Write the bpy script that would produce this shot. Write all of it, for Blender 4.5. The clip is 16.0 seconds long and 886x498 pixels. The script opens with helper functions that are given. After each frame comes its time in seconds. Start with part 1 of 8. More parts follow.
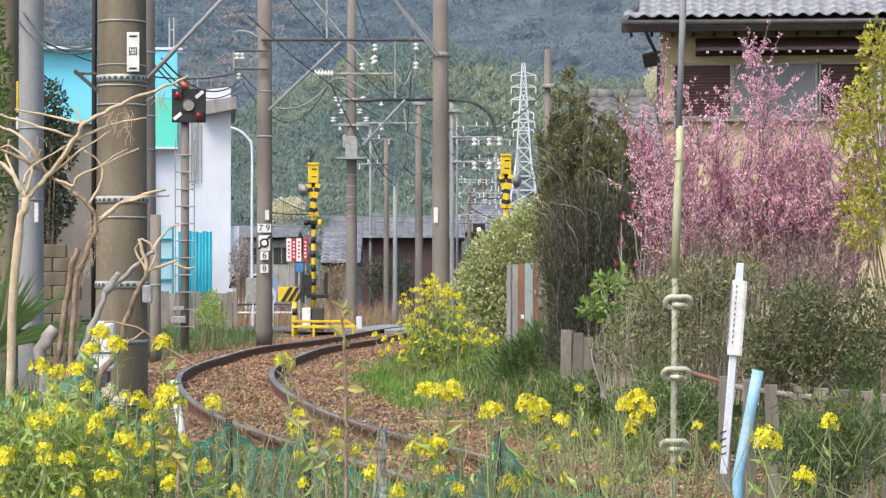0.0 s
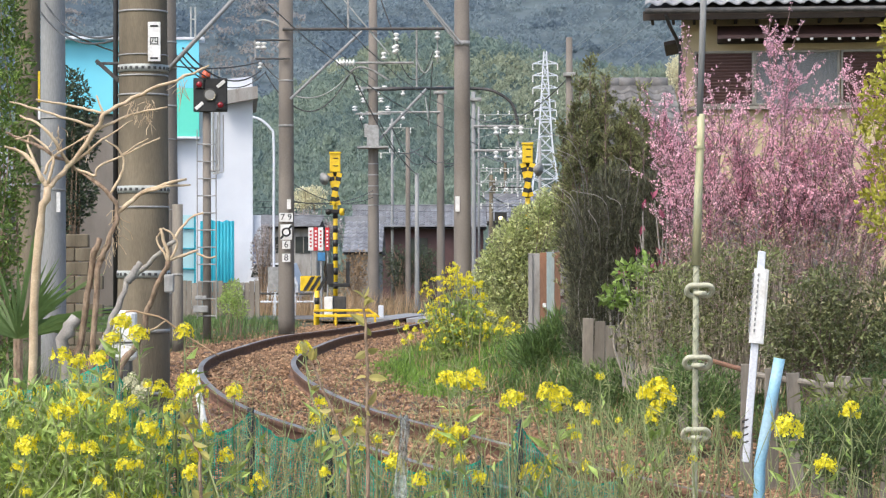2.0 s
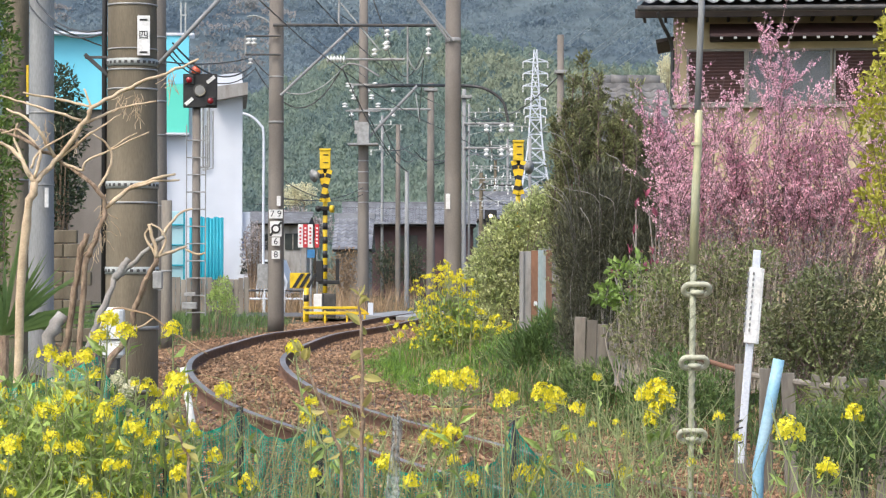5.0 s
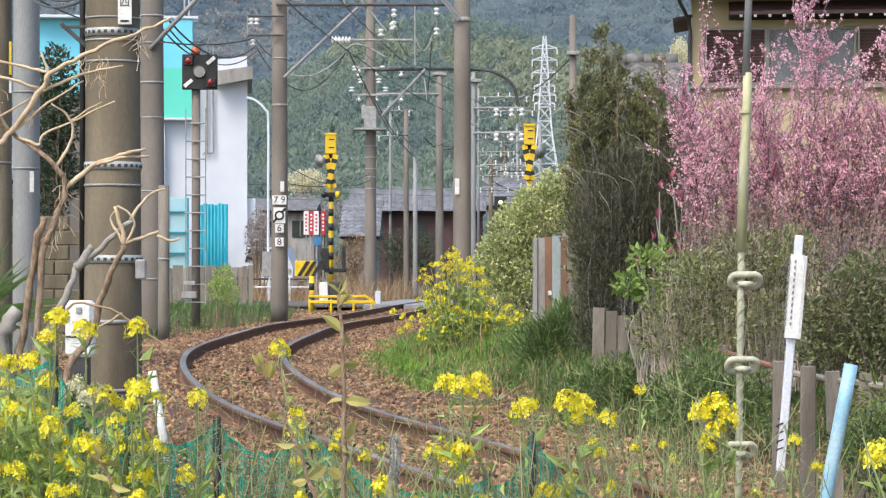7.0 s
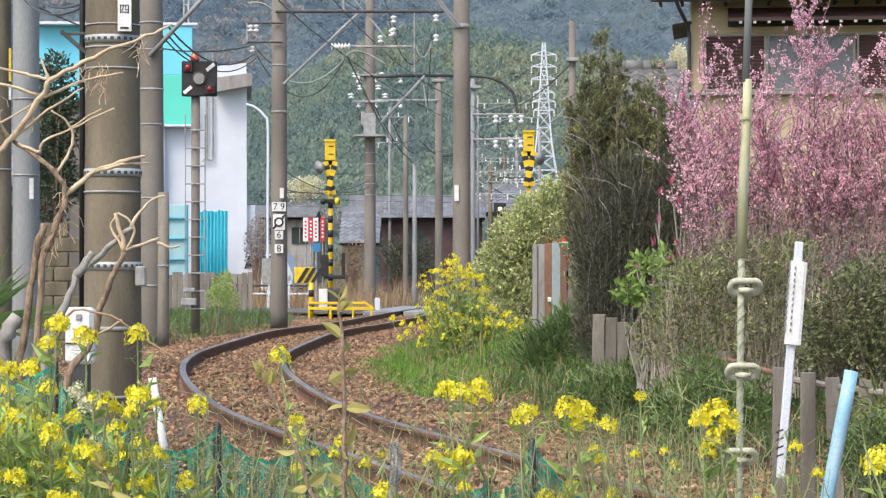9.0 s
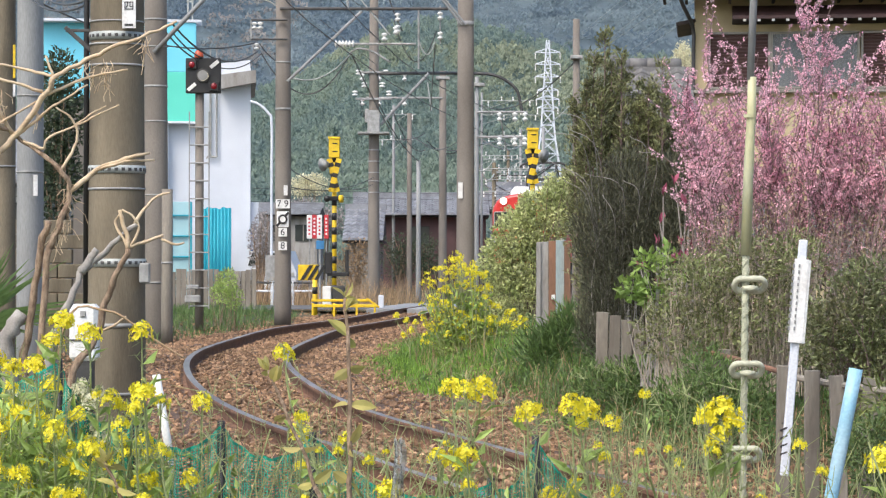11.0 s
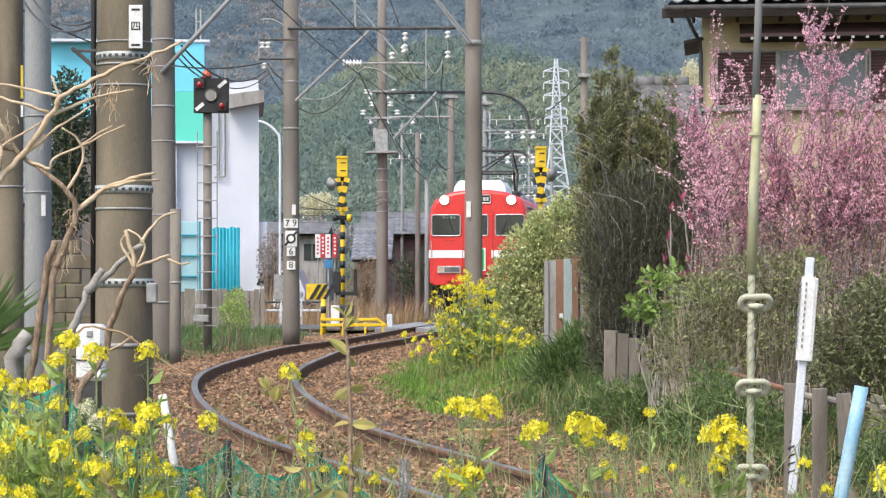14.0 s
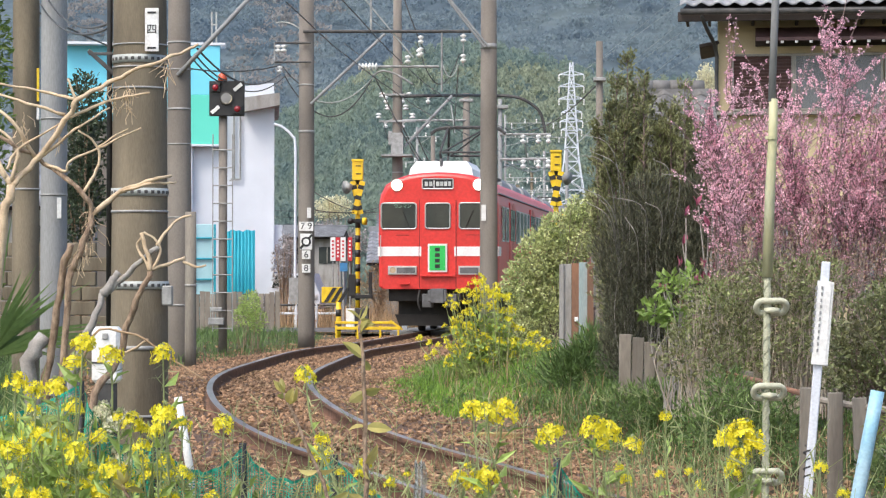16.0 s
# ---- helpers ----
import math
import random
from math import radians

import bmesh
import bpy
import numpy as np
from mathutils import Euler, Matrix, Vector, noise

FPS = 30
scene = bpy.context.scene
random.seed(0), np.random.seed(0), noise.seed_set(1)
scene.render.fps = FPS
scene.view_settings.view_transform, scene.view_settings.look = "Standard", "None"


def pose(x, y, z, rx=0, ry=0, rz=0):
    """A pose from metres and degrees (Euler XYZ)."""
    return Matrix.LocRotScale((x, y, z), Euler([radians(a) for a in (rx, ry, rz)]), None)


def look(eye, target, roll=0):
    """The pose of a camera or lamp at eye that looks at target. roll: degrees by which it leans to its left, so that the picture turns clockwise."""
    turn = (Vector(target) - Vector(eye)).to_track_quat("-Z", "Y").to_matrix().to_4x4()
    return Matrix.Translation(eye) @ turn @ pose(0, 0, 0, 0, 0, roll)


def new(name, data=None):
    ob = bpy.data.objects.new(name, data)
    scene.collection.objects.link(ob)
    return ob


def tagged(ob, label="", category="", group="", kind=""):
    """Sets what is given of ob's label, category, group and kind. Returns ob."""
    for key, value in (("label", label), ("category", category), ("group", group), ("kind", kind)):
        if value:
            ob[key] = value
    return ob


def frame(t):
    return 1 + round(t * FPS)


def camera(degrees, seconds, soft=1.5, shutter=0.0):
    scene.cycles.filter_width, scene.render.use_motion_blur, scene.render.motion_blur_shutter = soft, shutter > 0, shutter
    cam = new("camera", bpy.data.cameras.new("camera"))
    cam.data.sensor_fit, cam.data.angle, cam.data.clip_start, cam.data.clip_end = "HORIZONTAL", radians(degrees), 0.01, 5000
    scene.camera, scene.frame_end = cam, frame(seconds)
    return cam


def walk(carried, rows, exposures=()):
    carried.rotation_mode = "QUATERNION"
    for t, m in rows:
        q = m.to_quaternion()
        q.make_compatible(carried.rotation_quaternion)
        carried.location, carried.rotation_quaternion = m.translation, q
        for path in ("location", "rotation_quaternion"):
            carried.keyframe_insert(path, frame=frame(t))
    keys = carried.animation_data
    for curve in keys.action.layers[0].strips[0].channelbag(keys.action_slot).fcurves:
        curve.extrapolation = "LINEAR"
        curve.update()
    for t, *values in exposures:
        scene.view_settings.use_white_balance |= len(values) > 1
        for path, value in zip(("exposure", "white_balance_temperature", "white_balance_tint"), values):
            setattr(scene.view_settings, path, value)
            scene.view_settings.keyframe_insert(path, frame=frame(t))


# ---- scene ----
cam = camera(22.18, 16.0, soft=1.25)


def aim(yaw, pitch, roll, back=0.0, aside=0.0):
    """The camera's pose: degrees to the left, up and of lean, and metres stepped back and to the right."""
    return Matrix.Translation((aside, -back, 1.3)) @ pose(0, 0, 0, 90 + pitch, 0, yaw) @ pose(0, 0, 0, 0, 0, roll)


walk(cam, [
    (0, aim(-0.512, 0.706, -0.010, 1.60, 0.002)), (0.5, aim(-0.469, 0.681, 0.021, 1.60, 0.002)), (1, aim(-0.399, 0.614, -0.059, 1.60, 0.009)),
    (1.5, aim(-0.153, 0.528, -0.064, 1.60, 0.009)), (2, aim(0.046, 0.423, -0.140, 1.60, 0.007)), (2.5, aim(0.068, 0.323, 0.036, 1.60, -0.008)),
    (3, aim(-0.075, 0.277, 0.102, 1.60, -0.021)), (3.5, aim(-0.215, 0.250, 0.063, 1.60, -0.030)), (4, aim(-0.394, 0.351, 0.119, 1.60, -0.043)),
    (4.5, aim(-0.244, 0.375, 0.144, 1.60, -0.043)), (5.3, aim(-0.220, 0.330, 0.100, 1.20, 0.005)), (6.2, aim(-0.080, 0.130, 0.050, 0.36, 0.000)),
    (7, aim(0.011, 0.040, 0.014, 0.00, 0.000)), (7.5, aim(-0.043, 0.085, 0.048, 0.00, -0.003)), (8, aim(-0.060, 0.146, 0.019, 0.00, -0.004)),
    (8.5, aim(-0.044, 0.177, 0.088, 0.00, -0.007)), (9, aim(-0.004, 0.207, -0.022, 0.00, -0.003)), (10.2, aim(0.050, 0.155, 0.030, 0.00, -0.004)),
    (11.5, aim(0.084, 0.141, 0.105, 0.00, -0.008)), (12, aim(0.074, 0.314, 0.135, 0.00, -0.011)), (12.5, aim(0.097, 0.469, 0.153, 0.00, -0.014)),
    (13, aim(0.171, 0.549, 0.066, 0.00, -0.006)), (13.5, aim(0.247, 0.609, -0.006, 0.00, 0.001)), (14, aim(0.314, 0.621, -0.100, 0.00, 0.008)),
    (14.5, aim(0.447, 0.622, -0.103, 0.00, 0.007)), (15, aim(0.447, 0.605, -0.054, 0.00, 0.008)), (15.5, aim(0.564, 0.646, -0.027, 0.00, 0.005)),
    (16, aim(0.693, 0.706, 0.023, 0.00, 0.005)),
], exposures=[(0.0, 0.92), (16.0, 0.92)])

# ---- sky and sun: a bright, hazy spring day ----
world = bpy.data.worlds.new("sky")
scene.world = world
world.use_nodes = True
wn = world.node_tree.nodes
sky = wn.new("ShaderNodeTexSky")
sky.sky_type, sky.sun_disc = "NISHITA", False
sky.sun_elevation, sky.sun_rotation = radians(52), radians(215)
sky.air_density, sky.dust_density = 1.0, 3.0
wn["Background"].inputs["Strength"].default_value = 0.15
world.node_tree.links.new(sky.outputs[0], wn["Background"].inputs["Color"])
sun = new("sun", bpy.data.lights.new("sun", "SUN"))
sun.data.energy, sun.data.angle, sun.data.color = 1.3, radians(25), (1.0, 0.95, 0.88)
sun.matrix_world = look((-20, -30, 52), (0, 0, 0))


# ---- materials ----
def mat(name, col, col2=None, rough=0.7, metal=0.0, scale=6.0, fine=60.0, bump=0.15, dist=0.01, island=0.0, per_object=0.0,
        stretch=(1, 1, 1), leaf=0.0, edge=(0.35, 0.65), glow=0.0):
    """A surface of two mottled colours with coarse and fine variation and a fine relief."""
    m = bpy.data.materials.new(name)
    m.use_nodes = True
    nodes, links = m.node_tree.nodes, m.node_tree.links
    bsdf = nodes["Principled BSDF"]
    bsdf.inputs["Roughness"].default_value, bsdf.inputs["Metallic"].default_value = rough, metal
    col2 = col2 or tuple(c * 0.7 for c in col)
    coord, mapping = nodes.new("ShaderNodeTexCoord"), nodes.new("ShaderNodeMapping")
    mapping.inputs["Scale"].default_value = stretch
    links.new(coord.outputs["Object"], mapping.inputs["Vector"])
    coarse, grain = nodes.new("ShaderNodeTexNoise"), nodes.new("ShaderNodeTexNoise")
    coarse.inputs["Scale"].default_value, coarse.inputs["Detail"].default_value = scale, 5
    grain.inputs["Scale"].default_value, grain.inputs["Detail"].default_value = fine, 3
    for t in (coarse, grain):
        links.new(mapping.outputs[0], t.inputs["Vector"])
    span = nodes.new("ShaderNodeMapRange")
    span.inputs["From Min"].default_value, span.inputs["From Max"].default_value = edge
    links.new(coarse.outputs["Fac"], span.inputs["Value"])
    mix = nodes.new("ShaderNodeMix")
    mix.data_type = "RGBA"
    mix.inputs["A"].default_value, mix.inputs["B"].default_value = (*col, 1), (*col2, 1)
    links.new(span.outputs[0], mix.inputs["Factor"])
    shade = nodes.new("ShaderNodeHueSaturation")
    links.new(mix.outputs["Result"], shade.inputs["Color"])
    value = nodes.new("ShaderNodeMapRange")
    value.inputs["To Min"].default_value, value.inputs["To Max"].default_value = 0.72, 1.28
    links.new(grain.outputs["Fac"], value.inputs["Value"])
    last = value.outputs[0]
    for amount, node, socket in ((island, "ShaderNodeNewGeometry", "Random Per Island"), (per_object, "ShaderNodeObjectInfo", "Random")):
        if amount:
            rnd, span2, mul = nodes.new(node), nodes.new("ShaderNodeMapRange"), nodes.new("ShaderNodeMath")
            span2.inputs["To Min"].default_value, span2.inputs["To Max"].default_value = 1 - amount, 1 + amount
            links.new(rnd.outputs[socket], span2.inputs["Value"])
            mul.operation = "MULTIPLY"
            links.new(span2.outputs[0], mul.inputs[0])
            links.new(last, mul.inputs[1])
            last = mul.outputs[0]
    links.new(last, shade.inputs["Value"])
    links.new(shade.outputs[0], bsdf.inputs["Base Color"])
    if bump:
        b = nodes.new("ShaderNodeBump")
        b.inputs["Strength"].default_value, b.inputs["Distance"].default_value = bump, dist
        links.new(grain.outputs["Fac"], b.inputs["Height"])
        links.new(b.outputs[0], bsdf.inputs["Normal"])
    if glow:
        links.new(shade.outputs[0], bsdf.inputs["Emission Color"])
        bsdf.inputs["Emission Strength"].default_value = glow
    if leaf:
        trans, add = nodes.new("ShaderNodeBsdfTranslucent"), nodes.new("ShaderNodeMixShader")
        links.new(shade.outputs[0], trans.inputs["Color"])
        add.inputs["Fac"].default_value = leaf
        links.new(bsdf.outputs[0], add.inputs[1])
        links.new(trans.outputs[0], add.inputs[2])
        links.new(add.outputs[0], nodes["Material Output"].inputs["Surface"])
    return m


def glass_mat(name, col, rough=0.05):
    m = mat(name, col, rough=rough, bump=0.0, scale=1.5)
    m.node_tree.nodes["Principled BSDF"].inputs["Specular IOR Level"].default_value = 0.35
    return m


CONCRETE = mat("concrete", (0.225, 0.20, 0.172), (0.15, 0.131, 0.112), 0.9, scale=1.6, fine=90, stretch=(1, 1, 0.35))
CONCRETE_BROWN = mat("brown_concrete", (0.215, 0.18, 0.125), (0.105, 0.086, 0.058), 0.9, scale=3.5, fine=110, stretch=(1, 1, 0.22), bump=0.5)
CONCRETE_GREY = mat("grey_concrete", (0.30, 0.31, 0.31), (0.22, 0.22, 0.22), 0.85, scale=2.0, fine=80, stretch=(1, 1, 0.2))
STEEL = mat("galvanised_steel", (0.38, 0.38, 0.37), (0.26, 0.26, 0.25), 0.65, 0.3, scale=8)
DARK_STEEL = mat("dark_steel", (0.09, 0.085, 0.08), (0.05, 0.05, 0.05), 0.6, 0.3, scale=8)
WIRE = mat("wire", (0.10, 0.105, 0.10), (0.07, 0.07, 0.07), 0.6, 0.3, bump=0)
PALE_WIRE = mat("pale_wire", (0.42, 0.44, 0.42), (0.33, 0.35, 0.33), 0.6, 0.2, bump=0)
PORCELAIN = mat("porcelain", (0.80, 0.80, 0.78), (0.66, 0.66, 0.63), 0.25, scale=20, bump=0.02)
WHITE_PAINT = mat("white_paint", (0.66, 0.69, 0.74), (0.60, 0.63, 0.68), 0.6, scale=1.2, bump=0.05)
WHITE_PLATE = mat("white_plate", (0.78, 0.78, 0.76), (0.68, 0.67, 0.64), 0.5, scale=9, bump=0.03)
BLACK = mat("black_paint", (0.014, 0.014, 0.015), (0.026, 0.025, 0.024), 0.5, scale=9, bump=0.05)
CYAN = mat("sky_blue_cladding", (0.19, 0.66, 0.80), (0.16, 0.60, 0.76), 0.5, scale=0.6, bump=0.03)
TURQUOISE = mat("turquoise_cladding", (0.12, 0.66, 0.52), (0.10, 0.60, 0.47), 0.5, scale=0.6, bump=0.03)
TEAL_SHEET = mat("teal_sheet", (0.02, 0.36, 0.46), (0.015, 0.29, 0.39), 0.55, scale=3, stretch=(3, 3, 0.4), bump=0.1)
YELLOW_PAINT = mat("yellow_paint", (0.80, 0.56, 0.02), (0.68, 0.45, 0.02), 0.45, scale=9, bump=0.05)
RED_PAINT = mat("red_paint", (0.55, 0.03, 0.04), (0.45, 0.03, 0.035), 0.5, scale=9, bump=0.03)
RAIL_STEEL = mat("rusty_rail", (0.22, 0.115, 0.07), (0.13, 0.072, 0.046), 0.95, 0.0, scale=9, fine=120, bump=0.2)
RAIL_TOP = mat("worn_rail_head", (0.33, 0.285, 0.25), (0.17, 0.12, 0.09), 0.36, 0.55, scale=4, fine=60, bump=0.05, stretch=(1, 0.3, 1))
SLEEPER = mat("old_sleeper_wood", (0.10, 0.07, 0.05), (0.06, 0.045, 0.035), 0.9, scale=5, per_object=0.2, bump=0.4)
BALLAST_BED = mat("ballast_bed", (0.15, 0.09, 0.06), (0.085, 0.055, 0.038), 0.95, scale=4, fine=30, bump=0.9, dist=0.04)
STONE = mat("ballast_stone", (0.33, 0.20, 0.115), (0.20, 0.12, 0.07), 0.95, scale=1.2, fine=40, island=0.6, bump=0.3)
SOIL = mat("grassy_soil", (0.055, 0.075, 0.025), (0.11, 0.085, 0.05), 0.95, scale=0.8, fine=18, bump=0.9, dist=0.05)
ROAD = mat("asphalt", (0.13, 0.125, 0.12), (0.09, 0.088, 0.085), 0.9, scale=3, fine=140, bump=0.3)
ROOF_TILE = mat("grey_roof_tile", (0.30, 0.31, 0.33), (0.21, 0.215, 0.23), 0.45, scale=5, fine=50, per_object=0.15, bump=0.1)
ROOF_DARK = mat("weathered_roof_tile", (0.19, 0.185, 0.18), (0.12, 0.115, 0.112), 0.75, scale=5, per_object=0.2, bump=0.1)
ROOF_FAR = mat("weathered_grey_roof", (0.24, 0.25, 0.27), (0.16, 0.165, 0.18), 0.6, scale=2, fine=20, island=0.15, bump=0.1)
STUCCO = mat("cream_stucco", (0.56, 0.46, 0.28), (0.48, 0.39, 0.24), 0.9, scale=1.0, fine=150, bump=0.2)
EAVE_WOOD = mat("dark_eave_wood", (0.05, 0.036, 0.03), (0.035, 0.026, 0.022), 0.8, scale=4, bump=0.2)
SHUTTER = mat("maroon_brown_shutter", (0.10, 0.05, 0.045), (0.075, 0.04, 0.036), 0.6, scale=3, bump=0.1)
FRAME_METAL = mat("bronze_window_frame", (0.30, 0.28, 0.24), (0.24, 0.22, 0.19), 0.5, 0.3, bump=0.03)
CURTAIN = mat("pale_curtain", (0.42, 0.45, 0.47), (0.33, 0.36, 0.38), 0.5, scale=3, stretch=(6, 1, 0.3), bump=0.0)
MAROON_WALL = mat("dark_maroon_wall", (0.085, 0.045, 0.045), (0.06, 0.034, 0.034), 0.8, scale=2, bump=0.1)
FENCE_WOOD = mat("weathered_fence_wood", (0.25, 0.225, 0.185), (0.16, 0.14, 0.115), 0.95, scale=6, stretch=(1, 1, 0.2), per_object=0.25, bump=0.4)
RUST = mat("rusted_sheet", (0.26, 0.13, 0.075), (0.15, 0.085, 0.055), 0.85, scale=4, stretch=(1, 1, 0.25), bump=0.3)
GREY_SHEET = mat("weathered_grey_sheet", (0.34, 0.33, 0.31), (0.22, 0.20, 0.18), 0.8, scale=4, stretch=(1, 1, 0.25), bump=0.2)
BLUE_SHEET = mat("faded_blue_sheet", (0.28, 0.42, 0.44), (0.30, 0.29, 0.26), 0.7, scale=3, stretch=(1, 1, 0.25), bump=0.2)
GLASS_DARK = glass_mat("dark_window_glass", (0.06, 0.068, 0.062))
# Hill colours are lifted, the far forest also blued, to imitate distance haze.
HAZED_FAR_WOOD = mat("hazed_far_forest", (0.215, 0.275, 0.30), (0.15, 0.205, 0.25), 0.95, scale=0.02, fine=0.12, bump=0, island=0.1, edge=(0.4, 0.6), leaf=0.5)
HAZED_FAR_BLOOM = mat("hazed_far_cherry", (0.30, 0.285, 0.275), (0.22, 0.225, 0.22), 0.95, scale=0.05, fine=0.4, bump=0, island=0.18, leaf=0.4)
HAZED_HILL_WOOD = mat("hazed_bamboo_forest", (0.245, 0.31, 0.25), (0.17, 0.235, 0.22), 0.95, scale=0.035, fine=0.4, bump=0, island=0.12, edge=(0.4, 0.6), leaf=0.5)
HAZED_HILL_OLIVE = mat("hazed_young_leaf_trees", (0.29, 0.325, 0.23), (0.215, 0.265, 0.20), 0.95, scale=0.03, fine=0.5, bump=0, island=0.2, leaf=0.45)
TRAIN_RED = mat("train_red", (0.66, 0.042, 0.035), (0.60, 0.036, 0.03), 0.35, scale=1.2, fine=15, bump=0.02)
TRAIN_WHITE = mat("train_white", (0.82, 0.80, 0.79), (0.75, 0.73, 0.72), 0.4, scale=2, bump=0.02)
TRAIN_ROOF = mat("train_grey_roof", (0.30, 0.30, 0.30), (0.22, 0.22, 0.22), 0.7, scale=2, bump=0.1)
TRAIN_GREY = mat("underframe_grey", (0.16, 0.16, 0.165), (0.10, 0.10, 0.10), 0.6, 0.2, scale=6, bump=0.1)
TRAIN_BLACK = mat("underframe_black", (0.018, 0.017, 0.016), (0.03, 0.027, 0.024), 0.8, scale=6, bump=0.1)
GREEN_SIGN = mat("green_sign", (0.03, 0.50, 0.10), (0.03, 0.46, 0.09), 0.5, scale=3, bump=0)
HEADLIGHT = mat("headlight", (1.0, 0.80, 0.45), (1.0, 0.82, 0.5), 0.3, bump=0, glow=45)
LIT_LENS = mat("lit_white_lens", (1.0, 0.80, 0.46), (1.0, 0.84, 0.52), 0.3, bump=0, glow=1.1)
RED_LENS = mat("red_lens", (0.30, 0.01, 0.02), (0.22, 0.01, 0.015), 0.25, bump=0)
CHROME = mat("aluminium_trim", (0.60, 0.60, 0.58), (0.5, 0.5, 0.5), 0.35, 0.7, bump=0)


# ---- mesh tools ----
class Geo:
    """Collects points and faces of one mesh."""

    def __init__(self):
        self.v, self.f, self.m, self.slot = [], [], [], 0

    def add(self, verts, faces):
        n = len(self.v)
        self.v += [tuple(p) for p in verts]
        self.f += [tuple(i + n for i in f) for f in faces]
        self.m += [self.slot] * len(faces)

    def box(self, c, s, rot=None, c_edge=None):
        """A box with chamfered edges; rot is a 3x3 matrix."""
        h = [a / 2 for a in s]
        e = min(min(h) * 0.3, 0.012) if c_edge is None else c_edge
        pts, at = [], {}
        for k in range(3):
            for sx in (-1, 1):
                for sy in (-1, 1):
                    for sz in (-1, 1):
                        sg = (sx, sy, sz)
                        at[k, sg] = len(pts)
                        pts.append(Vector([sg[i] * (h[i] if i == k else h[i] - e) for i in range(3)]))
        faces = []
        for k in range(3):
            i, j = (k + 1) % 3, (k + 2) % 3
            for s0 in (-1, 1):
                ring = []
                for a, b in ((-1, -1), (1, -1), (1, 1), (-1, 1)):
                    sg = [0, 0, 0]
                    sg[k], sg[i], sg[j] = s0, a, b
                    ring.append(at[k, tuple(sg)])
                faces.append(ring)
                for s1 in (-1, 1):
                    a, b = [0, 0, 0], [0, 0, 0]
                    a[i], a[j], a[k] = s0, s1, -1
                    b[i], b[j], b[k] = s0, s1, 1
                    a, b = tuple(a), tuple(b)
                    faces.append([at[i, a], at[i, b], at[j, b], at[j, a]])
        for sx in (-1, 1):
            for sy in (-1, 1):
                for sz in (-1, 1):
                    faces.append([at[k, (sx, sy, sz)] for k in range(3)])
        out = []
        for f in faces:
            p = [pts[i] for i in f]
            nrm = (p[1] - p[0]).cross(p[2] - p[0])
            mid = sum(p, Vector()) / len(p)
            out.append(f if nrm.dot(mid) >= 0 else f[::-1])
        c = Vector(c)
        self.add([c + (rot @ p if rot else p) for p in pts], out)
        return self

    def tube(self, path, radii, n=10, cap=True):
        """A round bar along a path; one radius or one for each point."""
        path = [Vector(p) for p in path]
        if not hasattr(radii, "__len__"):
            radii = [radii] * len(path)
        verts, faces = [], []
        t0 = (path[1] - path[0]).normalized()
        side = t0.cross(Vector((0.31, 0.17, 0.93)))
        if side.length < 0.05:
            side = t0.cross(Vector((1, 0, 0)))
        side.normalize()
        for i, p in enumerate(path):
            t = (path[min(i + 1, len(path) - 1)] - path[max(i - 1, 0)]).normalized()
            side = (side - t * side.dot(t)).normalized()
            up = t.cross(side)
            for k in range(n):
                a = 2 * math.pi * k / n
                verts.append(p + radii[i] * (math.cos(a) * side + math.sin(a) * up))
        for i in range(len(path) - 1):
            for k in range(n):
                a, b = i * n + k, i * n + (k + 1) % n
                faces.append((a, b, b + n, a + n))
        if cap:
            faces.append(tuple(range(n))[::-1])
            faces.append(tuple(range((len(path) - 1) * n, len(path) * n)))
        self.add(verts, faces)
        return self

    def prism(self, outline, axis, a, b):
        """An outline of (u, v) pushed from a to b along axis x, y or z."""
        def at(u, v, w):
            return {"x": (w, u, v), "y": (u, w, v), "z": (u, v, w)}[axis]
        n = len(outline)
        verts = [at(u, v, a) for u, v in outline] + [at(u, v, b) for u, v in outline]
        faces = [tuple(range(n))[::-1], tuple(range(n, 2 * n))] + [(i, (i + 1) % n, n + (i + 1) % n, n + i) for i in range(n)]
        self.add(verts, faces)
        return self

    def add_slab(self, quad, thick):
        """A slab under four corners."""
        low = [(x, y, z - thick) for x, y, z in quad]
        self.add(list(quad) + low, [(0, 1, 2, 3), (7, 6, 5, 4)] + [(i, 4 + i, 4 + (i + 1) % 4, (i + 1) % 4) for i in range(4)])
        return self

    def grid(self, rows):
        """A sheet through rows of points."""
        w = len(rows[0])
        verts = [p for r in rows for p in r]
        faces = [(i * w + j, i * w + j + 1, (i + 1) * w + j + 1, (i + 1) * w + j) for i in range(len(rows) - 1) for j in range(w - 1)]
        self.add(verts, faces)
        return self

    def mesh(self, name, mats, smooth=False):
        me = bpy.data.meshes.new(name)
        me.from_pydata(self.v, [], self.f)
        for m in mats if isinstance(mats, (list, tuple)) else [mats]:
            me.materials.append(m)
        me.polygons.foreach_set("material_index", self.m)
        if smooth:
            me.polygons.foreach_set("use_smooth", [True] * len(me.polygons))
        me.update()
        return me


def thing(name, label, category, group="", kind="", at=(0, 0, 0)):
    """An Empty at the base of a thing."""
    ob = new(name)
    ob.location = at
    return tagged(ob, label, category, group, kind)


def part(name, geo, material, parent, label="", smooth=False, kind=""):
    """One mesh under a thing or under a part."""
    ob = new(name, geo.mesh(name, material, smooth))
    ob.parent = parent
    return tagged(ob, label, kind=kind)


